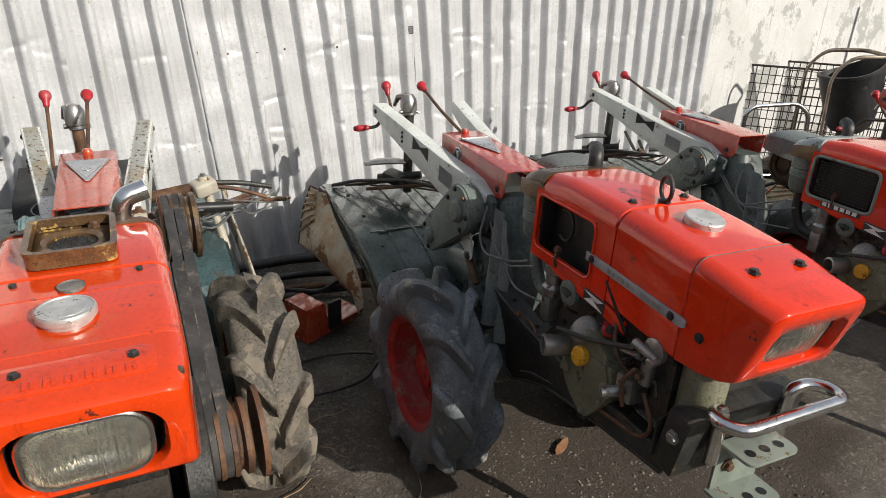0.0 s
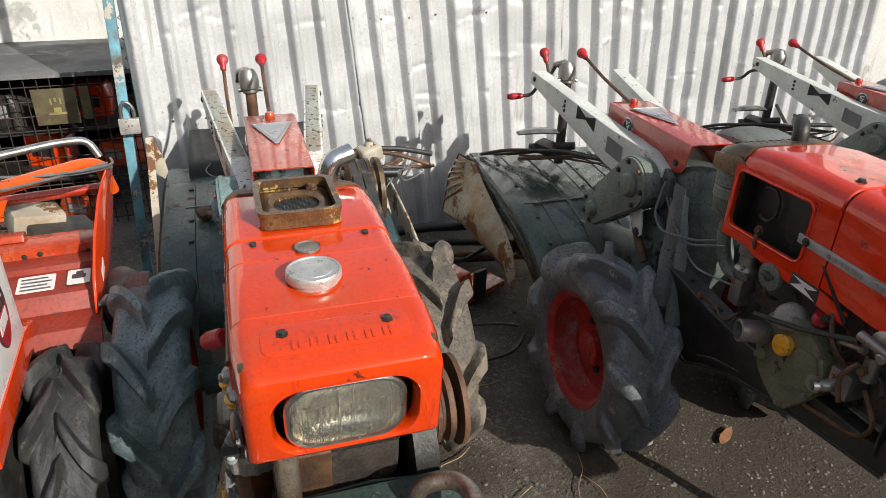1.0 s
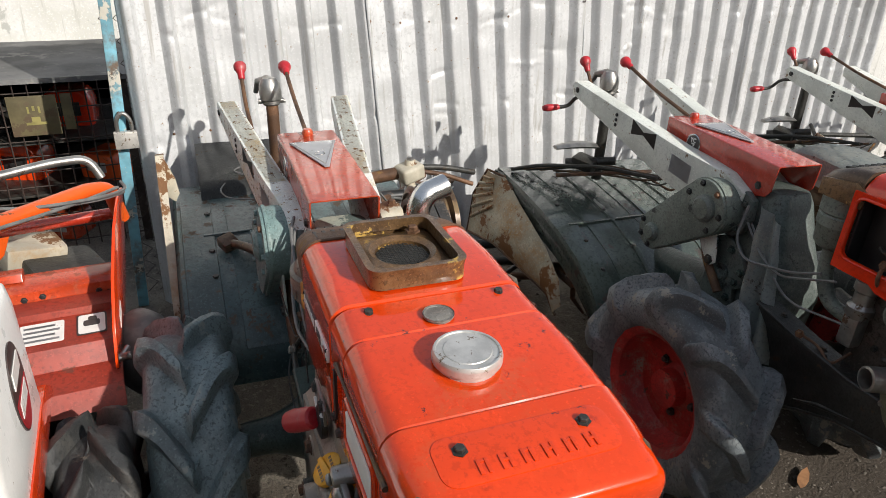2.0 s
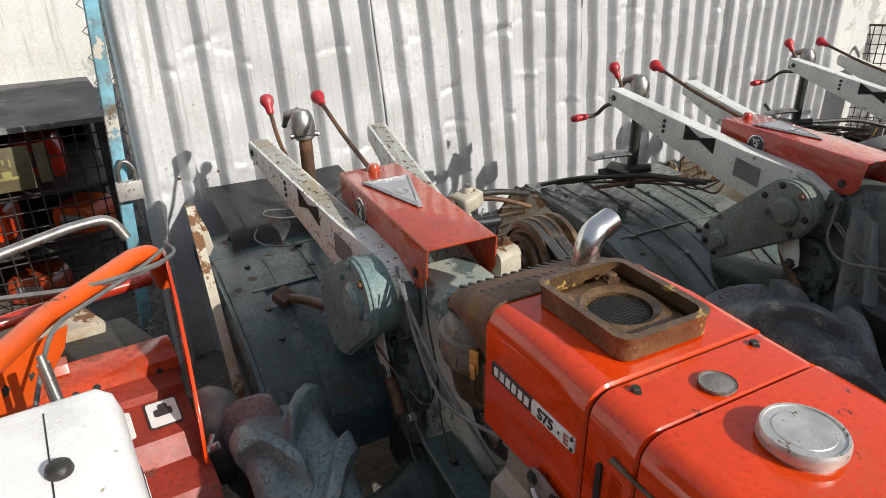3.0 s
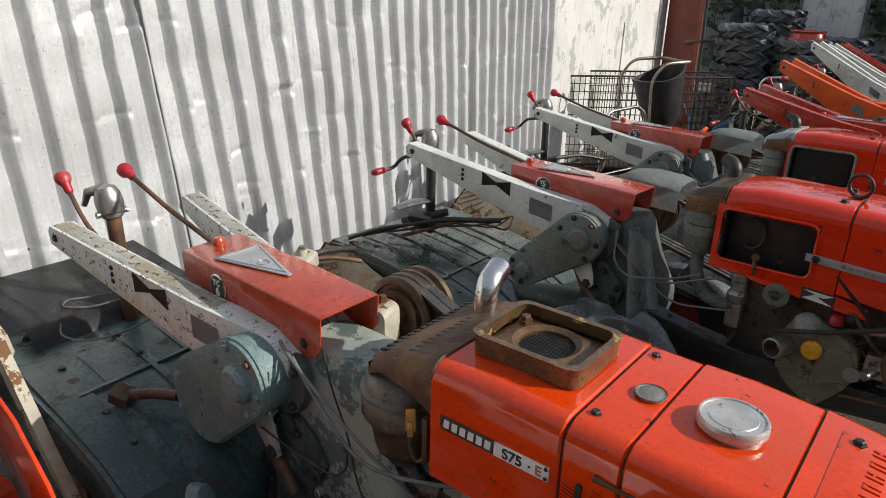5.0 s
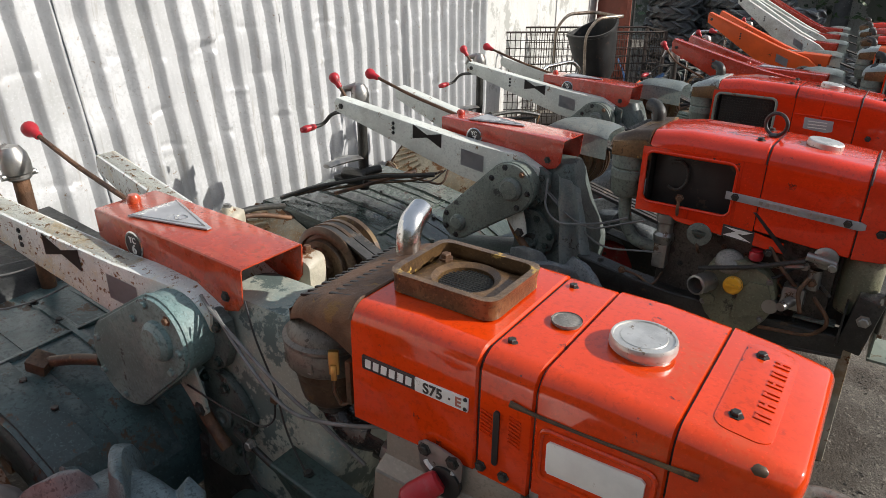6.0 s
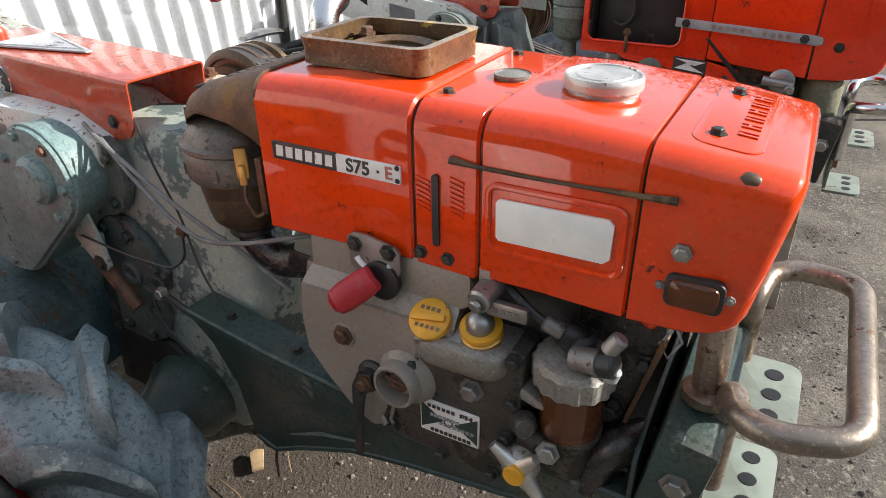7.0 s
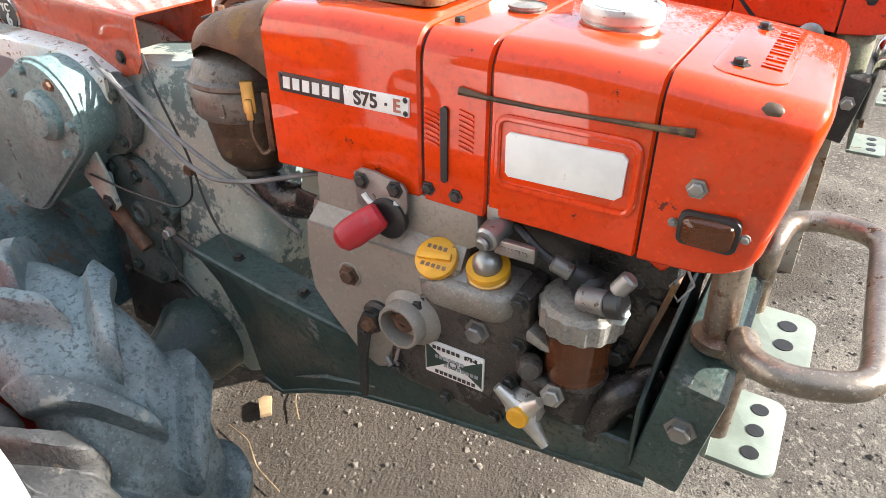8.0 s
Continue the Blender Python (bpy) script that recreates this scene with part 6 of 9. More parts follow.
    ff = part("fuel_filter", bm, "alu", t, "fuel filter with a ribbed grey cap and amber bowl", 25)
    bolt(ff, (fx, fy - 0.008, 0.771), (0, 0, 1), 0.010, 0.010, "steel_dull")
    bm = bmesh.new()
    lathe(bm, [(0.034, -0.082), (0.038, -0.080), (0.040, -0.070), (0.0405, 0.0), (0.0, 0.0)], (fx, fy, 0.730), (0, 0, 1), 32)
    part("filter_bowl", bm, "amber", ff, "amber filter bowl")
    bm = bmesh.new()
    lathe(bm, [(0.020, 0), (0.030, 0.003), (0.035, 0.020), (0.035, 0.062), (0.040, 0.068), (0.040, 0.076)], (fx + 0.002, fy + 0.002, 0.580), (0, 0, 1), 28)
    box(bm, (fx - 0.030, fy - 0.018, 0.622), (0.060, 0.040, 0.050), Matrix.Rotation(0.2, 3, "Y"), 0.012, 3)
    cyl(bm, (fx - 0.050, fy - 0.030, 0.660), (fx - 0.040, fy - 0.05, 0.668), 0.018, 0.014, 16, 0.003)
    foot = part("filter_foot", bm, "alu_dirty", ff, "oily cast filter foot")
    bolt(foot, (fx - 0.010, fy - 0.045, 0.640), (0.1, -1, 0.3), 0.011, 0.014, "steel")
    bm = bmesh.new()
    tube(bm, [(fx + 0.005, fy, 0.772), (fx - 0.002, fy, 0.790), (fx - 0.018, fy - 0.006, 0.798)], 0.017, 14, 0.012)
    lathe(bm, [(0.020, 0), (0.022, 0.004), (0.022, 0.016), (0.016, 0.022), (0, 0.022)], (fx, fy + 0.004, 0.777), (0, 0, 1), 20)
    part("banjo", bm, "black", ff)
    for a, b, r, mt in (((fx - 0.040, fy - 0.010, 0.808), (fx - 0.014, fy - 0.008, 0.798), 0.0105, "steel_dull"), ((fx + 0.002, fy - 0.026, 0.782), (fx + 0.038, fy - 0.032, 0.790), 0.0150, "steel_dull"), ((fx + 0.036, fy - 0.032, 0.789), (fx + 0.056, fy - 0.034, 0.796), 0.0165, "black"), ((fx + 0.042, fy - 0.030, 0.806), (fx + 0.056, fy - 0.026, 0.828), 0.0105, "steel_dull"), ((fx + 0.050, fy - 0.034, 0.772), (fx + 0.055, fy - 0.034, 0.790), 0.009, "guard_grey")):
        bm = bmesh.new()
        cyl(bm, a, b, r, None, 18, 0.003)
        part("union", bm, mt, ff)
    bm = bmesh.new()
    tube(bm, [(fx - 0.040, fy - 0.010, 0.808), (0.750, -0.160, 0.820), (0.72, -0.150, 0.835), (0.69, -0.13, 0.84)], 0.006, 9, 0.02)
    part("fuel_hose", bm, "black", ff)
    # drain tap with three wings
    tc = Vector((0.760, -0.196, 0.600))
    bm = bmesh.new()
    for deg, r in ((140, 0.046), (52, 0.040), (-46, 0.054)):
        a = radians(deg)
        d = Vector((math.cos(a), -0.12, math.sin(a)))
        tube(bm, [tc, tc + d * r * 0.55, tc + d * r], [0.018, 0.0105, 0.0065], 12)
    lathe(bm, [(0.024, -0.05), (0.026, -0.004), (0.022, 0.006), (0, 0.007)], tc, (0, -1, 0), 22)
    tap = part("drain_tap", bm, "cast_bright", t, "cast three-winged drain tap")
    bm = bmesh.new()
    lathe(bm, [(0.0145, 0.0), (0.0145, 0.0185), (0.013, 0.020), (0, 0.020)], tc, (0, -1, 0.05), 22)
    part("tap_disc", bm, "yellow", tap, "yellow tap disc")
    # black elbow and bracket at the front foot of the engine
    bm = bmesh.new()
    tube(bm, [(0.842, -0.140, 0.560), (0.850, -0.140, 0.612), (0.872, -0.138, 0.640), (0.895, -0.10, 0.632)], 0.026, 16, 0.03)
    part("hose", bm, "oil_black", t, "black rubber elbow")
    bm = bmesh.new()
    span(bm, 0.77, 0.86, -0.10, 0.06, 0.585, 0.70, 0.012)
    part("engine_foot", bm, "oil_black", blk)
    bolt(blk, (0.848, -0.108, 0.668), (0, -1, 0), 0.012, 0.016, "dark")
    # pump linkage under the tank
    bm = bmesh.new()
    span(bm, 0.655, 0.90, -0.115, 0.10, 0.785, 0.846, 0.006)
    part("tank_tray", bm, "oil_black", t, "black oily tray below the tank")
    bm = bmesh.new()
    box(bm, (0.690, -0.150, 0.845), (0.018, 0.020, 0.034), None, 0.003)
    cyl(bm, (0.697, -0.140, 0.834), (0.692, -0.185, 0.828), 0.017, 0.0155, 18, 0.003)
    cyl(bm, (0.692, -0.185, 0.826), (0.690, -0.192, 0.824), 0.009, None, 12, 0.002)
    prism(bm, rrect(0.700, 0.752, 0.809, 0.829, 0.003, 3), -0.176, -0.166, "xz", 0.002)
    pr = part("pump_rack", bm, "steel", t, "steel injection-pump linkage")
    bm = bmesh.new()
    for k in range(4):
        box(bm, (0.712 + 0.009 * k, -0.1765, 0.819), (0.006, 0.001, 0.006))
    part("rack_mark", bm, "steel_dull", pr, "raised bars on the arm", 0)
    # orange pipe end and bent wire hook under the nose
    bm = bmesh.new()
    cyl(bm, (0.868, -0.118, 0.842), (0.892, -0.122, 0.828), 0.018, 0.016, 16, 0.003)
    part("pipe_end", bm, "orange", t)
    bm = bmesh.new()
    tube(bm, [(0.905, -0.11, 0.835), (0.905, -0.112, 0.812), (0.893, -0.114, 0.793), (0.905, -0.114, 0.775), (0.918, -0.112, 0.800), (0.908, -0.112, 0.818)], 0.0018, 6)
    part("wire_hook", bm, "label_grey", t, "bent pale wire hook")
    # support rod from the beam to the nose
    bm = bmesh.new()
    cyl(bm, (0.955, -0.095, 0.70), (0.950, -0.095, 0.86), 0.019, None, 16)
    lathe(bm, [(0.030, 0), (0.030, 0.012), (0.022, 0.018)], (0.955, -0.095, 0.722), (0, 0, 1), 18)
    part("support_rod", bm, "tube", t)


def tiller_b(m, label, window="open", paint="red", arms="", cons="", ahead=0.0, rise=0.045, trim=True):
    """The hexagonal-hooded machine: hood with a side window, eye ring and open engine side."""
    t = thing("power_tiller", m, label, "tiller", "power tillers in a row")
    running_gear(t, "B", 0.362, arms, cons, 0.09 + ahead * 0.5, rise)
    first = set(t.children)
    engine_mount(t, 1.01, "dark")
    guard(t, 1.02, "chrome", 0.755, 0.175, 0.095)
    hitch(t, 0.985, z=0.022)
    hw = 0.158
    y = -hw
    # rear hood: top, left side, and the right side with its window
    top = hood_piece("rear_hood", t, paint, [(0.315, hw - 0.006, 1.010, 1.074), (0.42, hw - 0.002, 1.010, 1.086), (0.645, hw, 1.010, 1.080)], 0.052, "glossy red rear hood")
    frame_panel("window_panel", t, paint, (0.300, 0.648, 0.828, 1.030), (0.316, 0.575, 0.862, 1.016), y, 0.010, 0.022, "red side panel with a rounded window")
    bm = bmesh.new()
    loop = [(u, y - 0.001, v) for u, v in rrect(0.314, 0.577, 0.860, 1.018, 0.024, 6)]
    tube(bm, loop + loop[:1], 0.004 if window == "open" else 0.006, 8)
    part("window_rim", bm, paint if window == "open" else "bracket", t)
    bm = bmesh.new()
    span(bm, 0.3285, 0.640, -0.105, 0.14, 0.83, 1.03, 0.004)
    part("radiator", bm, "black", t, "dark radiator block inside the hood")
    bm = bmesh.new()
    prism(bm, [(0.318, 0.828), (0.318, 1.03), (0.648, 1.03), (0.648, 0.80)], hw - 0.008, hw, "xz", 0.003)
    part("side_panel", bm, paint, t)
    bm = bmesh.new()
    prism(bm, [(0.318, 0.83), (0.318, 1.04), (0.326, 1.04), (0.326, 0.83)], -hw + 0.012, hw - 0.010, "xz", 0.002)
    part("rear_panel", bm, "black", t)
    if window == "mesh":
        bm = bmesh.new()
        for k in range(20):
            xx = 0.342 + k * 0.0112
            tube(bm, [(xx, y + 0.003, 0.872), (xx, y + 0.003, 1.002)], 0.0016, 4)
        for k in range(12):
            zz = 0.876 + k * 0.0112
            tube(bm, [(0.340, y + 0.002, zz), (0.556, y + 0.002, zz)], 0.0016, 4)
        part("window_mesh", bm, "dark", t, "dark wire mesh over the radiator")
        bm = bmesh.new()
        prism(bm, rrect(0.385, 0.545, 0.836, 0.862, 0.004, 3), y - 0.003, y + 0.001, "xz", 0.001)
        np_ = part("name_plate", bm, "label_dark", t, "dark name plate with pale bars")
        for k in range(6):
            bm = bmesh.new()
            box(bm, (0.402 + k * 0.0245, y - 0.0035, 0.849), (0.017, 0.001, 0.017))
            part("plate_mark", bm, "label", np_, "pale bar in place of lettering", 0)
    else:
        bm = bmesh.new()
        loop = [(0.40 + 0.035 * math.cos(a), -0.118, 0.945 + 0.045 * math.sin(a)) for a in np.linspace(-2.2, 2.2, 14)]
        tube(bm, loop, 0.005, 8)
        part("inner_hose", bm, "dark", t)
    # lower strip of the panel with the sticker
    bm = bmesh.new()
    prism(bm, [(0.400, 0.832), (0.648, 0.832), (0.735, 0.815), (0.742, 0.784), (0.700, 0.786), (0.52, 0.806), (0.43, 0.815)], y, y + 0.008, "xz", 0.002)
    ls = part("lower_panel", bm, paint, t)
    bm = bmesh.new()
    prism(bm, [(0.567, 0.838), (0.655, 0.832), (0.655, 0.792), (0.567, 0.801)], y - 0.0015, y + 0.001, "xz", 0.0004)
    st = part("sticker", bm, "label_dark", ls, "black and white sticker")
    for pts in ([(0.571, 0.832), (0.651, 0.827), (0.624, 0.816)], [(0.571, 0.806), (0.651, 0.798), (0.600, 0.820)], [(0.60, 0.812), (0.63, 0.822), (0.622, 0.828), (0.594, 0.818)]):
        bm = bmesh.new()
        prism(bm, pts, y - 0.0024, y - 0.001, "xz")
        part("sticker_field", bm, "label", st, "white field", 0)
    # tank cover and nose
    tank = hood_piece("tank_cover", t, paint, [(0.650, hw + 0.001, 0.835, 1.079), (0.78, hw + 0.001, 0.822, 1.071), (0.898, hw - 0.001, 0.812, 1.060)], 0.052, "glossy red fuel tank cover")
    nose = nose_piece(t, paint, [(0.902, hw - 0.001, 0.810, 1.060), (0.97, hw - 0.004, 0.814, 1.050), (1.02, hw - 0.008, 0.824, 1.038), (1.045, hw - 0.014, 0.834, 1.026)], 0.040, (0.112, 0.862, 0.978, 0.034), 0.30, 0.90, 0.012)
    for x, z0, z1 in ((0.6485, 0.850, 1.079), (0.9, 0.826, 1.059)):
        bm = bmesh.new()
        loft(bm, [section(x - 0.006, hw - 0.0052, z0, z1 - 0.005, 0.048), section(x + 0.006, hw - 0.0052, z0, z1 - 0.005, 0.048)])
        part("joint_seal", bm, "black", t, "dark gap between the hood panels", 30)
    bm = bmesh.new()
    tube(bm, [q for q in section(0.9035, hw - 0.0015, 0.812, 1.0597, 0.040) if q[2] > 0.96], 0.0017, 5)
    part("worn_edge", bm, "steel_dull", nose, "bare metal along the worn edge")
    if trim:
        bm = bmesh.new()
        prism(bm, [(0.558, 0.938), (0.905, 0.920), (0.917, 0.915), (0.917, 0.901), (0.905, 0.896), (0.558, 0.915)], y - 0.007, y + 0.001, "xz", 0.003)
        bar = part("trim_bar", bm, "label_grey", tank, "grey metal trim bar with a worn name")
        for x in (0.585, 0.875):
            bolt(bar, (x, y - 0.007, 0.9265 - (x - 0.56) * 0.053), (0, -1, 0), 0.008, 0.006, "dark", "screw")
        for k in range(10):
            bm = bmesh.new()
            xx = 0.655 + 0.018 * k + (0.02 if k > 5 else 0)
            box(bm, (xx, y - 0.0074, 0.9265 - (xx - 0.56) * 0.053), (0.010, 0.001, 0.011))
            part("trim_mark", bm, "steel", bar, "worn bar in place of lettering", 0)
    else:
        bm = bmesh.new()
        prism(bm, [(0.700, 0.955), (0.815, 0.950), (0.818, 0.905), (0.790, 0.898), (0.702, 0.906)], y - 0.0025, y + 0.001, "xz", 0.0004)
        stk = part("sticker", bm, "label_grey", tank, "worn pale grey sticker")
        for k in range(3):
            bm = bmesh.new()
            box(bm, (0.755, y - 0.003, 0.940 - 0.013 * k), (0.075, 0.001, 0.004))
            part("sticker_line", bm, "label", stk, "pale bar in place of lettering", 0)
        bm = bmesh.new()
        tube(bm, [(0.655, y - 0.001, 0.965), (0.80, y - 0.002, 0.962), (0.895, y - 0.001, 0.958)], 0.003, 7)
        part("pressed_groove", bm, paint, tank)
    bm = bmesh.new()
    prism(bm, [(0.640, 0.890), (0.650, 0.890), (0.745, 0.800), (0.742, 0.784)], y - 0.002, y + 0.004, "xz")
    part("panel_joint", bm, "black", t, "dark panel joint", 0)
    for x, yy, z in ((0.980, -0.07, 1.048), (0.980, 0.07, 1.048)):
        bolt(nose, (x, yy, z), (-0.1, 0, 1), 0.010, 0.010, "dark")
    bolt(nose, (0.955, y + 0.003, 0.895), (0, -1, 0), 0.009, 0.007, "dark", "screw")
    bm = bmesh.new()
    lathe(bm, [(0.043, -0.004), (0.043, 0.003), (0.048, 0.004), (0.048, 0.018), (0.045, 0.021), (0, 0.0205)], (0.765, 0.0, 1.068), (0.12, 0, 1), 40)
    part("filler_cap", bm, "cap", tank, "dull tin filler cap")
    if trim:
        bm = bmesh.new()
        loop = [(0.630 - 0.031 * math.cos(a), 0.012 * math.cos(a), 1.116 + 0.032 * math.sin(a)) for a in np.linspace(0, 2 * math.pi, 22)]
        tube(bm, loop, 0.0055, 10)
        lathe(bm, [(0.016, 0), (0.016, 0.006), (0.010, 0.010)], (0.63, 0, 1.079), (0, 0, 1), 16)
        part("lifting_eye", bm, "black", t, "black lifting eye bolt")
    for yy in (-0.085, 0.085):
        bolt(top, (0.61, yy, 1.081), (0, 0, 1), 0.009, 0.008, "dark")
    # rusty band, exhaust and air cleaner
    bm = bmesh.new()
    rings = [section(x, w, z0, z1, 0.03) for x, w, z0, z1 in ((0.314, 0.150, 0.985, 1.076), (0.26, 0.150, 0.990, 1.070), (0.20, 0.140, 1.000, 1.045), (0.185, 0.13, 1.005, 1.032))]
    loft(bm, rings)
    v = part("vent_cover", bm, "oil" if window == "open" and paint == "red" else "guard_grey", t, "rust-stained slotted rear cover" if window == "open" and paint == "red" else "grey slotted rear cover", 40)
    for k in range(10):
        b = bmesh.new()
        box(b, (0.25, -0.10 + k * 0.022, 1.063), (0.07, 0.008, 0.006), Matrix.Rotation(-0.22, 3, "Y"), 0.0015)
        part("vent_slot", b, "black", v, "dark vent slot", 0)
    bm = bmesh.new()
    prism(bm, [(0.20, 0.985), (0.325, 0.985), (0.325, 1.03), (0.30, 1.045), (0.20, 1.03)], y + 0.004, y + 0.012, "xz", 0.003)
    part("rusty_band", bm, "tray", v, "rust-yellow band")
    bm = bmesh.new()
    tube(bm, [(0.27, 0.06, 1.03), (0.27, 0.06, 1.095), (0.255, 0.07, 1.110), (0.23, 0.085, 1.114)], 0.022, 14, 0.03)
    part("exhaust_elbow", bm, "dark", t, "dull dark exhaust elbow")
    bm = bmesh.new()
    lathe(bm, [(0.022, -0.02), (0.040, -0.012), (0.050, 0.0), (0.053, 0.045), (0.057, 0.05), (0.057, 0.075), (0.053, 0.08), (0.058, 0.085), (0.058, 0.125), (0.045, 0.135), (0, 0.137)], (0.245, -0.095, 0.86), (0, 0, 1), 30)
    ac = part("air_cleaner", bm, "green_mid", t, "green-grey air cleaner bowl")
    bm = bmesh.new()
    tube(bm, [(0.245, -0.095, 0.85), (0.25, -0.10, 0.77), (0.29, -0.10, 0.70), (0.36, -0.09, 0.69)], 0.020, 14, 0.05)
    part("intake_pipe", bm, "green_mid" if window == "open" else "dark", ac)
    engine_b(t)
    belts(t, 0.745, -0.06, 0.85, 0.245, 0.078, 0.10, 0.62)
    bm = bmesh.new()
    rings = [[(x, 0.25 + yy * w, z - d * dz) for yy, d in ((-1, 1), (-1, 0.25), (-0.8, 0.06), (-0.35, 0), (0.35, 0), (0.8, 0.06), (1, 0.25), (1, 1))] for x, z, w, dz in ((-0.205, 0.935, 0.075, 0.03), (-0.19, 0.965, 0.085, 0.06), (-0.15, 0.988, 0.092, 0.09), (-0.08, 0.999, 0.095, 0.11), (0.02, 0.993, 0.095, 0.11), (0.07, 0.980, 0.095, 0.10))]
    loft(bm, rings, False, False, closed=False)
    bmesh.ops.solidify(bm, geom=bm.faces[:], thickness=0.004)
    part("belt_guard", bm, "guard_grey", t, "grey-green domed belt guard")
    # guard plate of bare metal below the console
    bm = bmesh.new()
    rings = []
    for k in range(15):
        f = k / 14
        z = 0.875 - 0.40 * f
        w = 0.085 + 0.045 * f
        rings.append([(0.012 + 0.07 * f + w * u, -0.118 - 0.030 * f - 0.022 * math.sin(u * 9 + 1.5 * f) * (0.35 + f) - 0.010 * noise.noise(Vector((u * 5, f * 6, 2))), z - 0.03 * u) for u in np.linspace(0, 1, 13)])
    loft(bm, rings, False, False, closed=False)
    bmesh.ops.solidify(bm, geom=bm.faces[:], thickness=0.003)
    part("shield", bm, "guard_grey", t, "crumpled pale grey shield sheet", 60)
    bm = bmesh.new()
    prism(bm, [(0.940, -0.01), (0.982, -0.01), (0.972, 0.56), (0.945, 0.56)], 0.100, 0.128, "xz", 0.004)
    part("stand_leg", bm, "cream_rust", t, "worn cream stand leg")
    bm = bmesh.new()
    tube(bm, [(-0.02, -0.13, 0.86), (-0.01, -0.16, 0.76), (0.05, -0.17, 0.72), (0.20, -0.15, 0.75), (0.28, -0.15, 0.79)], 0.004, 6, 0.08)
    part("control_cable", bm, "cable", t, "slack pale control cable")
    # long lever bar over the rotary
    bm = bmesh.new()
    box(bm, (-0.93, -0.10, 0.690), (0.10, 0.07, 0.05), Euler((0.2, 0.1, 0.5)).to_matrix(), 0.012)
    cyl(bm, (-0.98, -0.16, 0.675), (-0.86, 0.0, 0.715), 0.022, 0.018, 12)
    hb = part("lift_linkage", bm, "dark", t, "dark lever linkage over the rotary")
    rods = [([(-1.12, -0.34, 0.612), (-1.02, -0.26, 0.660), (-0.80, -0.10, 0.715), (-0.58, 0.0, 0.735)], 0.008), ([(-0.90, -0.25, 0.655), (-0.75, 0.10, 0.70)], 0.008)]
    for k in range(6):
        rods.append(([(-1.13 + 0.03 * k, -0.33 + 0.05 * k, 0.606 + 0.006 * k), (-1.02 + 0.04 * k, -0.20 + 0.06 * k, 0.645 + 0.012 * (k % 3)), (-0.86 + 0.05 * k, -0.04 + 0.03 * k, 0.700 - 0.008 * k), (-0.62, 0.06 + 0.02 * k, 0.72)], 0.0035 + 0.0015 * (k % 2)))
    for k, (p, r) in enumerate(rods):
        bm = bmesh.new()
        tube(bm, p, r, 7, 0.06)
        part("control_rod", bm, ("dark", "rust", "oil")[k % 3], hb)
    bm = bmesh.new()
    rings = []
    for u in range(7):
        f = u / 6
        c = Vector((-0.93 - 0.02 * f, -0.02 - 0.22 * f, 0.755 + 0.012 * math.sin(3 * f)))
        w = 0.012 + 0.008 * math.sin(math.pi * f)
        rings.append([c + Vector((dx * w * 1.6, 0, dz * w * 0.6)) for dx, dz in ((-1, 0), (-0.5, 1), (0.5, 1), (1, 0), (0.5, -1), (-0.5, -1))])
    loft(bm, rings)
    part("lever_blade", bm, "steel", hb, "grey flat lever blade")
    for o in t.children:
        if o not in first and o is not hb:
            o.location.x += ahead
    return t


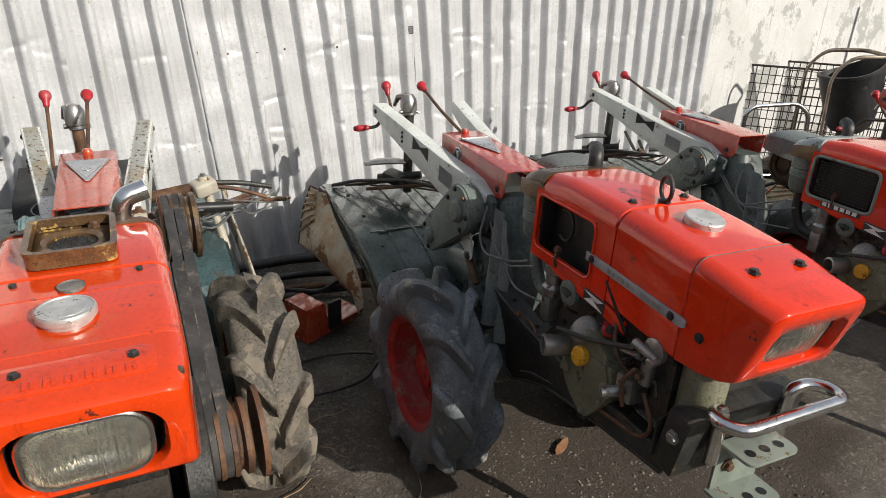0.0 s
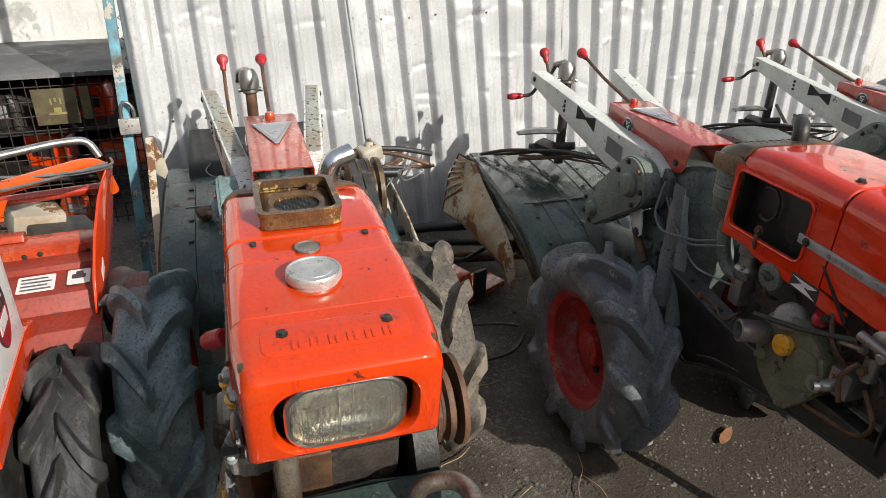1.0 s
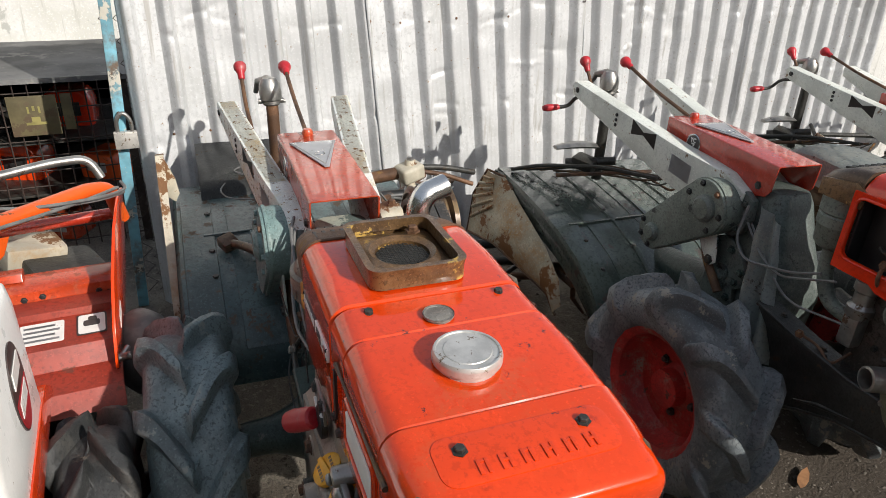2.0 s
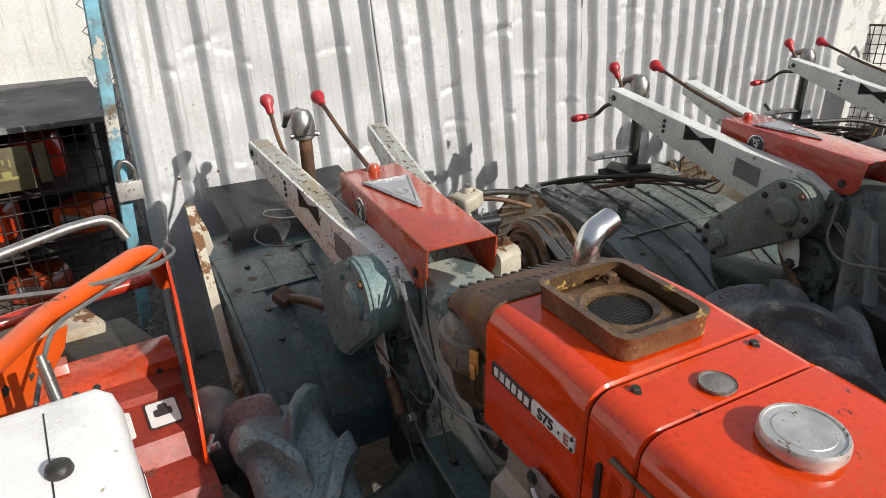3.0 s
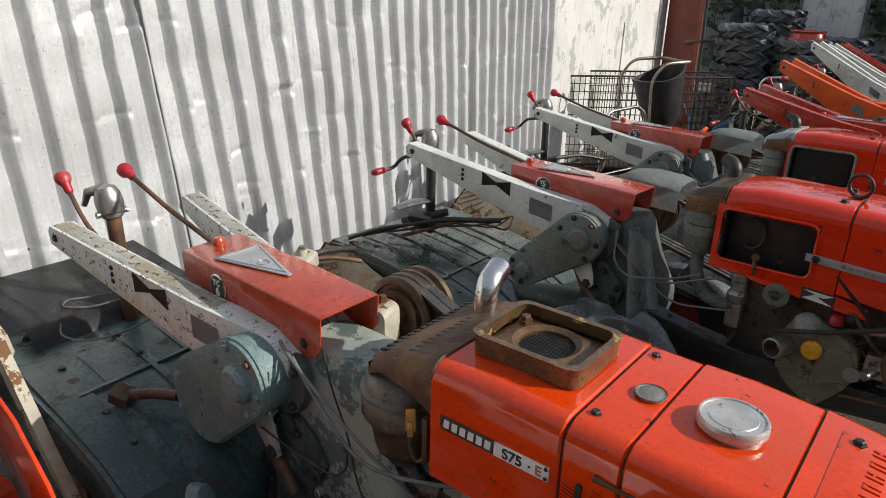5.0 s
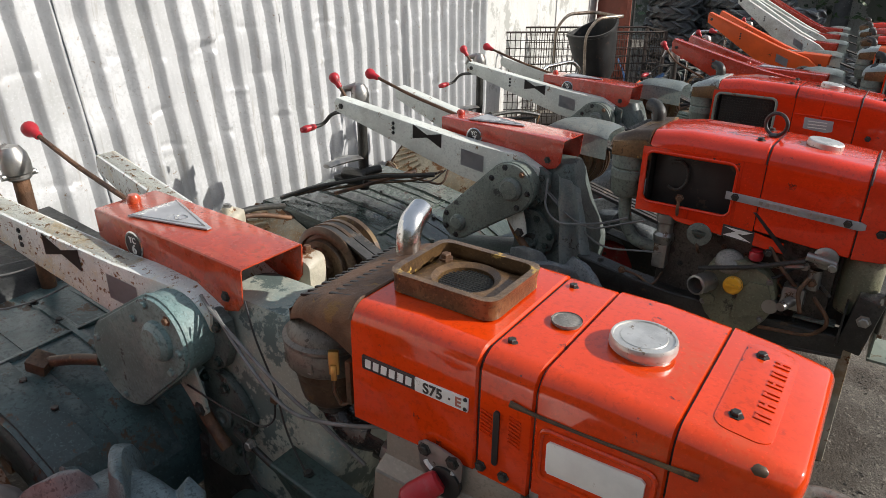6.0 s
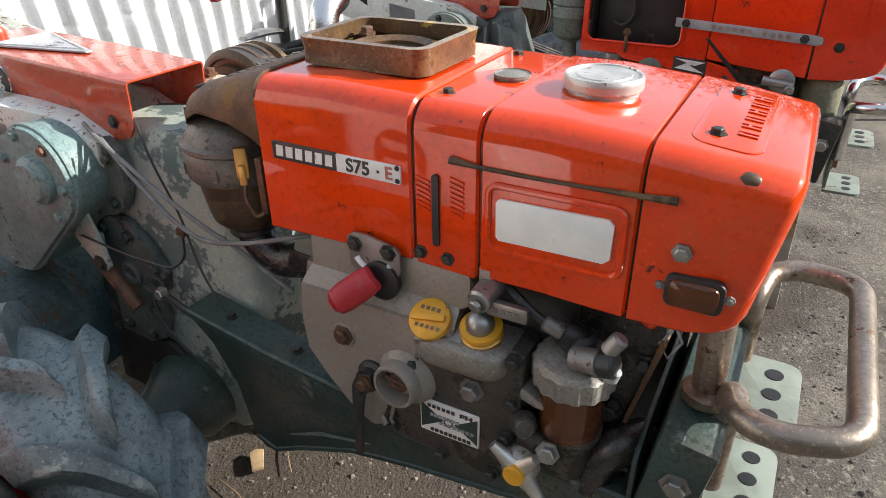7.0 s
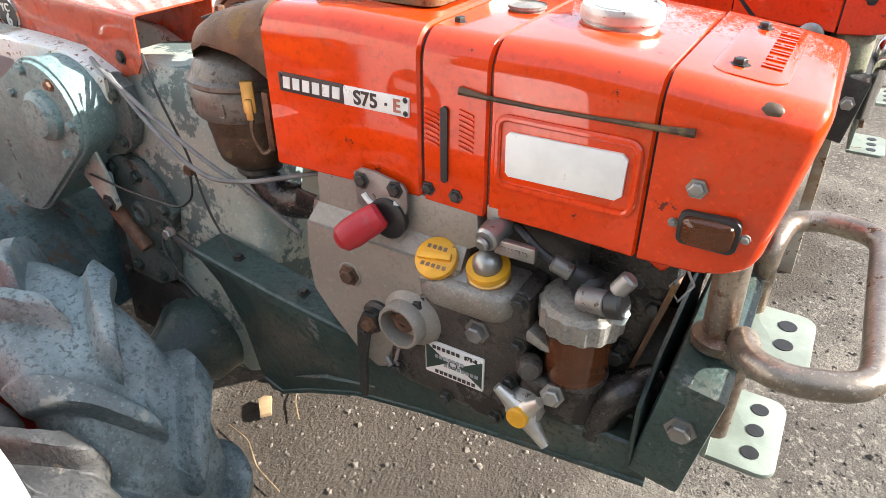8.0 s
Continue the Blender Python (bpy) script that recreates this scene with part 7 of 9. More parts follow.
def engine_b(t):
    bm = bmesh.new()
    span(bm, 0.38, 0.88, -0.115, 0.13, 0.54, 0.83, 0.015)
    blk = part("engine_block", bm, "alu_dirty", t, "dark oily engine block")
    bm = bmesh.new()
    prism(bm, [(0.535, 0.665), (0.536, 0.620), (0.546, 0.585), (0.566, 0.552), (0.595, 0.525), (0.630, 0.504), (0.655, 0.494), (0.674, 0.499), (0.700, 0.530), (0.732, 0.572), (0.748, 0.610), (0.752, 0.655), (0.740, 0.692), (0.712, 0.720), (0.672, 0.738), (0.625, 0.745), (0.585, 0.738), (0.555, 0.715)], -0.182, -0.112, "xz", 0.012)
    gc = part("gear_cover", bm, "olive", blk, "olive-green gear cover with a pointed foot", 50)
    bm = bmesh.new()
    prism(bm, [(0.640, 0.560), (0.735, 0.600), (0.742, 0.650), (0.725, 0.690), (0.675, 0.690), (0.648, 0.650)], -0.188, -0.180, "xz", 0.004)
    part("cover_boss", bm, "olive", gc)
    bm = bmesh.new()
    lathe(bm, [(0.040, 0), (0.040, 0.006), (0.034, 0.014), (0.020, 0.020), (0, 0.022)], (0.605, -0.165, 0.728), (0.1, -0.7, 0.7), 26)
    part("bright_dome", bm, "alu", gc, "bare metal dome")
    bm = bmesh.new()
    lathe(bm, [(0.026, 0), (0.030, 0.006), (0.030, 0.075), (0.024, 0.077), (0.022, 0.02), (0, 0.02)], (0.565, -0.178, 0.660), (-0.35, -1, 0.05), 26)
    part("crank_tube", bm, "steel", gc, "open starting-crank tube")
    bm = bmesh.new()
    lathe(bm, [(0.027, 0), (0.027, 0.016), (0.022, 0.021), (0, 0.021)], (0.632, -0.184, 0.668), (0, -1, 0.15), 24)
    box(bm, (0.632, -0.207, 0.671), (0.038, 0.006, 0.008), None, 0.002)
    part("oil_cap", bm, "yellow", gc, "yellow oil filler cap")
    bm = bmesh.new()
    lathe(bm, [(0.017, 0), (0.017, 0.01), (0, 0.011)], (0.572, -0.180, 0.605), (0, -1, 0), 18)
    part("plug", bm, "olive", gc)
    for x, z in ((0.556, 0.590), (0.655, 0.510), (0.722, 0.580), (0.725, 0.700)):
        bolt(gc, (x, -0.181, z), (0, -1, 0), 0.007, 0.008, "steel_dull")
    # pump body, throttle disc and glass
    bm = bmesh.new()
    lathe(bm, [(0.026, 0), (0.032, 0.01), (0.032, 0.03), (0.024, 0.04), (0.024, 0.07), (0.030, 0.075), (0.030, 0.10), (0.012, 0.11)], (0.395, -0.130, 0.725), (0, 0, 1), 20)
    box(bm, (0.395, -0.13, 0.69), (0.045, 0.045, 0.09), None, 0.01)
    part("feed_pump", bm, "steel", blk, "grimy feed pump")
    bm = bmesh.new()
    lathe(bm, [(0.036, 0), (0.036, 0.012), (0.030, 0.015), (0.014, 0.015), (0.012, 0.006)], (0.505, -0.150, 0.790), (0, -1, 0), 26)
    th = part("throttle_disc", bm, "green_mid", blk, "grey throttle disc")
    bm = bmesh.new()
    box(bm, (0.505, -0.168, 0.795), (0.04, 0.008, 0.012), None, 0.003)
    part("tab", bm, "green", th)
    bm = bmesh.new()
    tube(bm, [(0.53, -0.20, 0.70), (0.66, -0.195, 0.735), (0.80, -0.175, 0.785)], 0.007, 8)
    part("throttle_rod", bm, "dark", blk, "long dark throttle rod")
    bm = bmesh.new()
    lathe(bm, [(0.032, 0), (0.032, 0.014), (0.022, 0.020)], (0.845, -0.148, 0.800), (0, -1, 0), 24)
    tube(bm, [(0.80, -0.178, 0.802), (0.875, -0.178, 0.795)], [0.013, 0.009], 12)
    cyl(bm, (0.868, -0.165, 0.790), (0.868, -0.195, 0.786), 0.012, None, 12, 0.002)
    part("injector_joint", bm, "steel", blk, "bare metal linkage joint")
    bm = bmesh.new()
    box(bm, (0.79, -0.15, 0.665), (0.06, 0.06, 0.07), None, 0.01)
    cyl(bm, (0.79, -0.18, 0.66), (0.77, -0.23, 0.655), 0.016, 0.013, 14)
    cyl(bm, (0.83, -0.15, 0.70), (0.83, -0.15, 0.76), 0.018, None, 14)
    cyl(bm, (0.74, -0.16, 0.63), (0.74, -0.19, 0.63), 0.022, None, 14)
    part("injection_pump", bm, "steel", blk, "oily injection pump")
    for p in ([(0.79, -0.16, 0.70), (0.76, -0.19, 0.74), (0.72, -0.17, 0.78), (0.70, -0.15, 0.80)], [(0.84, -0.16, 0.68), (0.90, -0.17, 0.62), (0.86, -0.16, 0.56), (0.72, -0.17, 0.55)], [(0.82, -0.18, 0.74), (0.80, -0.20, 0.70), (0.82, -0.20, 0.64)]):
        bm = bmesh.new()
        tube(bm, p, 0.006, 8, 0.05)
        part("fuel_hose", bm, "rust", blk)
    bm = bmesh.new()
    lathe(bm, [(0.014, 0), (0.020, 0.004), (0.020, 0.02), (0.014, 0.028), (0.016, 0.034), (0, 0.036)], (0.67, -0.14, 0.745), (0, -0.2, 1), 16)
    part("red_plug", bm, "redgrip", blk)
    rnd = random.Random(31)
    for k in range(9):
        x, z = rnd.uniform(0.40, 0.88), rnd.uniform(0.60, 0.80)
        q = [(x, -0.118, z)]
        for _ in range(3):
            q.append((q[-1][0] + rnd.uniform(-0.07, 0.07), -0.13 - rnd.uniform(0, 0.045), q[-1][2] + rnd.uniform(-0.06, 0.05)))
        bm = bmesh.new()
        tube(bm, q, rnd.choice((0.004, 0.005, 0.008)), 7, 0.03)
        part("oil_pipe", bm, rnd.choice(("black", "rust", "dark", "steel")), blk)
        bolt(blk, q[-1], (0.2, -1, 0.1), 0.009, 0.012, rnd.choice(("steel", "dark", "rust")), "union_nut")
    for k in range(10):
        bolt(blk, (rnd.uniform(0.40, 0.86), -0.116, rnd.uniform(0.56, 0.81)), (0, -1, 0), rnd.uniform(0.006, 0.010), 0.010, rnd.choice(("steel", "dark", "rust")))
    bm = bmesh.new()
    span(bm, 0.86, 0.95, -0.085, 0.10, 0.58, 0.80, 0.012)
    fc = part("front_cover", bm, "dark", t, "dark front casting")
    bm = bmesh.new()
    lathe(bm, [(0.040, 0), (0.050, 0.006), (0.052, 0.02), (0.052, 0.16), (0.048, 0.172), (0.03, 0.178)], (0.940, -0.085, 0.635), (0, 0, 1), 28)
    part("drain_pot", bm, "olive", fc, "olive-grey drain pot")


# ---- the setting ----
def axis_steps(lo, hi, fine, far):
    inner = list(np.arange(lo, hi + 1e-6, fine))
    out, d = [], fine
    p = hi
    while p < far:
        d *= 1.45
        p += d
        out.append(p)
    neg, d, p = [], fine, lo
    while p > -far:
        d *= 1.45
        p -= d
        neg.append(p)
    return neg[::-1] + inner + out


def gz(x):
    """The yard falls a little to the right."""
    return -0.03 * min(max(x - 0.8, 0.0), 9.0)


def ground():
    xs, ys = axis_steps(-1.6, 4.4, 0.035, 400), axis_steps(-0.2, 3.6, 0.035, 400)
    verts, faces = [], []
    for y in ys:
        for x in xs:
            h = 0.012 * noise.noise(Vector((x * 1.7, y * 1.7, 0))) + 0.006 * noise.noise(Vector((x * 7, y * 7, 4))) + 0.004 * noise.noise(Vector((x * 21, y * 21, 9)))
            far = max(0.0, min(1.0, (abs(x - 1.5) - 5) / 4, )) if abs(x - 1.5) > 5 else 0.0
            verts.append((x, y, h * (1 - far) - 0.006 + gz(x)))
    n = len(xs)
    for j in range(len(ys) - 1):
        for i in range(n - 1):
            a = j * n + i
            faces.append((a, a + 1, a + n + 1, a + n))
    me = bpy.data.meshes.new("ground")
    me.from_pydata(verts, [], faces)
    me.materials.append(M["soil"])
    me.shade_smooth()
    return tagged(new("ground", me), "dark compacted yard soil with grit", "ground", kind="structure")


ground()


def gravel():
    rnd = random.Random(5)
    verts, faces = [], []
    for k in range(52000):
        x, y = (rnd.uniform(-1.3, 4.2), rnd.uniform(-0.2, 3.3)) if k < 14000 else (rnd.uniform(-0.4, 2.1), rnd.uniform(0.5, 2.3))
        s = 0.0011 + (0.0062 * rnd.random() ** 7 if k % 9 else 0.011 * rnd.random() ** 5)
        z = 0.012 * noise.noise(Vector((x * 1.7, y * 1.7, 0))) + 0.006 * noise.noise(Vector((x * 7, y * 7, 4))) + 0.004 * noise.noise(Vector((x * 21, y * 21, 9))) - 0.0065 + gz(x) - s * rnd.uniform(0.0, 0.35)
        b = len(verts)
        a = rnd.uniform(0, 6.28)
        flat = rnd.uniform(0.45, 0.95)
        for u, v, w in ((1, 0, 0), (0.3, 0.9, 0), (-0.8, 0.6, 0), (-0.7, -0.7, 0), (0.4, -0.9, 0), (0.45, 0.2, 0.75), (-0.3, 0.35, 0.85), (-0.05, -0.5, 0.7)):
            u, v = u * rnd.uniform(0.7, 1.2), v * rnd.uniform(0.7, 1.2)
            verts.append((x + s * (u * math.cos(a) - v * math.sin(a)), y + s * (u * math.sin(a) + v * math.cos(a)), z + s * flat * w * rnd.uniform(0.85, 1.25)))
        for f in ((0, 1, 5), (1, 6, 5), (1, 2, 6), (2, 3, 6), (3, 7, 6), (3, 4, 7), (4, 0, 5), (4, 5, 7), (5, 6, 7)):
            faces.append(tuple(b + i for i in f))
    me = bpy.data.meshes.new("gravel")
    me.from_pydata(verts, [], faces)
    me.materials.append(M["stone"])
    return tagged(new("gravel", me), "scattered grit and small stones on the soil", "gravel", kind="stuff")


gravel()

# wall of corrugated sheets; it runs to the right with a slight turn
WALL = Matrix.Translation((0, 3.43, 0)) @ Matrix.Rotation(radians(3.6), 4, "Z")
wall = new("wall_back")
wall.matrix_basis = WALL
tagged(wall, "wall of dented galvanised corrugated sheets", "wall", kind="structure")
PITCH, DEPTH = 0.145, 0.046


LEANX, LEAN = (-0.3, 0.0, 0.45, 0.7, 1.2, 1.8, 3.1, 4.5), (0.0, -0.03, -0.06, -0.10, -0.12, -0.10, -0.055, -0.04)


def sheet(x0, x1, z1, seed, lift):
    """One trapezoid-ribbed sheet with dents; the ribs lean a little."""
    prof = []
    k0 = math.floor(x0 / PITCH) - 1
    x = k0 * PITCH
    while x < x1 + PITCH:
        for u, d in ((0.0, 0.0), (0.012, 0.0), (0.024, 0.0), (0.029, 0.0015), (0.034, 0.0), (0.046, 0.0), (0.060, 0.0), (0.070, 0.0), (0.0745, DEPTH * 0.10), (0.084, DEPTH * 0.52), (0.0935, DEPTH * 0.93), (0.098, DEPTH), (0.107, DEPTH), (0.117, DEPTH), (0.128, DEPTH * 0.5), (0.138, 0.0)):
            if x0 <= x + u <= x1:
                prof.append((x + u, d))
        x += PITCH
    nz = 190
    verts, faces = [], []
    rnd = random.Random(seed)
    dents = [(rnd.uniform(x0, x1), rnd.uniform(0.05, 1.6), rnd.uniform(0.03, 0.14), rnd.uniform(-0.010, 0.007)) for _ in range(46)]
    creases = [(round(rnd.uniform(x0, x1) / PITCH) * PITCH + rnd.choice((0.03, 0.10)), rnd.choice((0.72, 0.78, 1.12, 1.18, 1.45, 0.95)) + rnd.uniform(-0.05, 0.05), rnd.uniform(0.04, 0.11), rnd.uniform(-0.009, 0.007), rnd.uniform(-0.4, 0.4)) for _ in range(22)]
    dents += [(round(rnd.uniform(x0, x1) / PITCH) * PITCH + 0.10, rnd.choice((0.74, 0.76, 1.16, 1.14)), 0.022, -0.005) for _ in range(14)]
    for i in range(nz + 1):
        z = -0.05 + (z1 + 0.05) * i / nz
        for x, d in prof:
            n = 0.006 * noise.noise(Vector((x * 2.1, z * 1.6, seed))) + 0.0025 * noise.noise(Vector((x * 9, z * 5, seed + 3)))
            for dx, dz, r, a in dents:
                q = ((x - dx) ** 2 + ((z - dz) * 1.6) ** 2) / (r * r)
                if q < 6:
                    n += a * math.exp(-q)
            for dx, dz, r, a, tilt in creases:
                u, v = (x - dx) / r, (z - dz - tilt * (x - dx)) / 0.013
                if abs(u) < 2.2 and abs(v) < 2.5:
                    n += a * math.exp(-u * u - v * v)
            verts.append((x + float(np.interp(x, LEANX, LEAN)) * (z - 0.4), -d - n - lift, z))
    w = len(prof)
    for i in range(nz):
        for j in range(w - 1):
            a = i * w + j
            faces.append((a, a + 1, a + w + 1, a + w))
    me = bpy.data.meshes.new("corrugated_sheet")
    me.from_pydata(verts, [], faces)
    me.materials.append(M["sheet"])
    me.shade_smooth()
    me.set_sharp_from_angle(angle=radians(40))
    ob = new("corrugated_sheet", me)
    ob.parent = wall
    sol = ob.modifiers.new("thickness", "SOLIDIFY")
    sol.thickness, sol.offset = 0.0015, 1
    return ob


for k, (a, b) in enumerate(((-0.37, 0.70), (0.68, 1.925), (1.905, 3.145), (3.125, 4.55))):
    sheet(a, b, 1.76, 10 + k, 0.004 * (k % 2))
# nailing rails behind the sheets
for z in (0.75, 1.15, 1.68):
    bm = bmesh.new()
    span(bm, -0.20, 4.4, 0.010, 0.06, z - 0.03, z + 0.03, 0.004)
    part("rail", bm, "tarp", wall, "weathered nailing rail")
rnd = random.Random(2)
for k in range(31):
    x = -0.2 + k * PITCH
    bolt(wall, (x - 0.055 * 0.5, -0.006, rnd.choice((0.75, 1.15, 1.16))), (0, -1, 0), 0.004, 0.003, "rust", "nail")
# small dark label on the sheet
bm = bmesh.new()
box(bm, (1.815, -0.010, 1.235), (0.035, 0.002, 0.040))
lb = part("wall_label", bm, "label_dark", wall, "small dark printed label")
for k in range(3):
    bm = bmesh.new()
    box(bm, (1.815, -0.0116, 1.246 - 0.011 * k), (0.024, 0.001, 0.004))
    part("label_line", bm, "label_grey", lb, "grey bar in place of lettering", 0)

# plastered wall that carries on beyond the sheets, and the one behind the left rack
bm = bmesh.new()
span(bm, 4.45, 9.9, 0.12, 0.32, -0.1, 3.2, 0.01)
pw = part("wall_plaster", bm, "plaster", None, "", kind="structure")
pw.matrix_basis = WALL
tagged(pw, "flaking whitewashed plaster wall", "wall")
bm = bmesh.new()
span(bm, -6.0, -0.2, 5.0, 5.2, -0.1, 3.2, 0.01)
tagged(part("wall_left", bm, "plaster", None, "", kind="structure"), "bright whitewashed wall behind the rack", "wall")
bm = bmesh.new()
box(bm, (8.62, 3.83, 1.6), (0.16, 0.42, 3.4), None, 0.012)
tagged(part("column", bm, "column", None, "", kind="structure"), "red-brown painted steel column", "column")
bm = bmesh.new()
box(bm, (8.50, 3.59, 1.6), (0.05, 0.05, 3.4), None, 0.006)
tagged(part("post_orange", bm, "column", None, "", kind="structure"), "thin red-brown painted post", "post")
# far closing walls round the yard; left and front are unseen, added to block low sky
for nm, sp in (("wall_far", (14.0, 14.2, -9, 9, -0.1, 2.6)), ("wall_yard_left", (-6.2, -6.0, -9, 5.2, -0.1, 4.6)), ("wall_yard_front", (-6.2, 14.2, -9.2, -9.0, -0.1, 3.4))):
    bm = bmesh.new()
    span(bm, *sp, 0.01)
    tagged(part(nm, bm, "concrete" if nm == "wall_far" else "dark_wall", None, "", kind="structure"), "dull grey yard wall" if nm == "wall_far" else "unseen dark wall added to cut skylight", "wall")

# ---- the row of tillers ----
def place(x, y, turn=-94.2):
    return pose(x, y, gz(x), -1.7 if x > 1 else 0, 0, turn)


tiller_a(place(0.0476, 1.945))
tb = tiller_b(place(1.33, 1.78), "glossy red two-wheel tiller with an open side window and lifting eye")
tc = tiller_b(place(2.68, 1.92), "red two-wheel tiller with a mesh side window and pale name plate", "mesh", ahead=0.12, trim=False)
# further machines of the row
row = (
    (3.95, 1.08, "red", "console_red", "console_red", "mesh", 0.15, "red two-wheel tiller with raised red handle arms"),
    (5.30, 1.11, "orange2", "orange2", "orange2", "mesh", 0.30, "bright orange two-wheel tiller with raised orange handle arms"),
    (6.65, 1.09, "red", "white", "console_red", "open", 0.45, "red two-wheel tiller with raised white handle arms"),
    (7.95, 1.10, "console_red", "white", "console_red", "mesh", 0.4, "dull red two-wheel tiller with white handle arms"),
    (9.25, 1.10, "red", "console_red", "console_red", "open", 0.38, "red two-wheel tiller with red handle arms"),
)
for x, y, paint, arms, cons, win, rise, label in row:
    tiller_b(place(x, y), label, win, paint, arms, cons, 0.0, rise)


# ---- right-hand background ----
def wire_cage():
    t = thing("wire_cage", pose(5.25, 3.98, gz(5.25), 0, 0, -52), "rusty wire-mesh cage container with clutter inside", "cage")
    w, d, h = 1.75, -0.45, 0.98
    for (p, q) in (((0, 0), (w, 0)), ((w, 0), (w, -d)), ((w, -d), (0, -d)), ((0, -d), (0, 0))):
        a, b = Vector((*p, 0)), Vector((*q, 0))
        n = int((b - a).length / 0.052)
        bm = bmesh.new()
        for k in range(n + 1):
            c = a.lerp(b, k / n)
            tube(bm, [c + Vector((0, 0, 0.08)), c + Vector((0, 0, h))], 0.0042, 5)
        for k in range(13):
            z = 0.08 + (h - 0.08) * k / 12
            tube(bm, [a + Vector((0, 0, z)), b + Vector((0, 0, z))], 0.0042 if k < 12 else 0.010, 5)
        part("mesh_side", bm, "wire", t, "welded wire grid", kind="stuff")
    for p in ((0, 0), (w, 0), (w, -d), (0, -d)):
        bm = bmesh.new()
        box(bm, (*p, h / 2), (0.03, 0.03, h + 0.02), None, 0.003)
        part("corner_post", bm, "wire", t)
    bm = bmesh.new()
    span(bm, 0, w, 0, -d, 0.06, 0.08, 0.003)
    part("base", bm, "wire", t)


wire_cage()


def seat_frame():
    """A black tub seat held in a bent bright tube frame."""
    t = thing("tractor_seat", pose(5.40, 3.02, gz(5.4), 0, 0, -35) @ Matrix.Diagonal((0.85, 0.85, 1.10, 1)), "black tub seat in a bent tube frame on a stand", "seat")
    tip = Matrix.Rotation(radians(-16), 3, "Y")
    bm = bmesh.new()
    rings = []
    for r, z in ((0.02, 0.56), (0.17, 0.56), (0.20, 0.60), (0.225, 0.72), (0.25, 0.86), (0.27, 0.96), (0.285, 0.965), (0.285, 0.985), (0.262, 0.985), (0.24, 0.86), (0.21, 0.72), (0.18, 0.62), (0.02, 0.60)):
        rings.append([Vector((0, 0, 0.78)) + tip @ Vector(((r + 0.016 * noise.noise(Vector((math.cos(a) * 3, math.sin(a) * 3, z * 7)))) * math.cos(a), r * 0.92 * math.sin(a), z - 0.78 + 0.02 * math.cos(2 * a))) for a in np.linspace(0, 2 * math.pi, 36, endpoint=False)])
    loft(bm, rings)
    part("tub", bm, "black", t, "worn black tub")
    bm = bmesh.new()
    tube(bm, [(-0.30, -0.30, 0.30), (-0.34, -0.27, 0.95), (-0.20, -0.27, 1.07), (0.15, -0.25, 1.08), (0.25, 0.0, 1.06), (0.15, 0.25, 1.08), (-0.20, 0.27, 1.07), (-0.34, 0.27, 0.95), (-0.30, 0.30, 0.30)], 0.014, 10, 0.08)
    part("tube_frame", bm, "tube", t, "bent bare tube frame")
    bm = bmesh.new()
    cyl(bm, (0, 0, 0.0), (0, 0, 0.58), 0.05, 0.04, 14)
    lathe(bm, [(0.22, 0), (0.22, 0.03), (0.06, 0.05)], (0, 0, 0), (0, 0, 1), 20)
    part("stand", bm, "dark", t)


seat_frame()


def handle_frame(m, label, material, h):
    t = thing("handle_frame", m, label, "handle")
    bm = bmesh.new()
    tube(bm, [(-0.16, 0, 0.0), (-0.16, 0, h - 0.05), (-0.12, 0, h), (0.14, 0.02, h + 0.01), (0.20, 0.0, h - 0.06), (0.26, 0, 0.0)], 0.014, 10, 0.06)
    part("bent_tube", bm, material, t)
    bm = bmesh.new()
    cyl(bm, (-0.16, 0, 0.32), (0.24, 0, 0.32), 0.010, None, 8)
    part("cross_bar", bm, material, t)


handle_frame(pose(4.45, 3.0, gz(4.4), 0, 0, -17) @ Matrix.Diagonal((1.45, 1, 1, 1)), "bright bent-tube handle frame leaning by the cage", "chrome", 0.83)
handle_frame(pose(6.9, 2.30, gz(6.9), 0, 0, -60), "pale blue bent-tube handle frame", "chrome", 1.0)


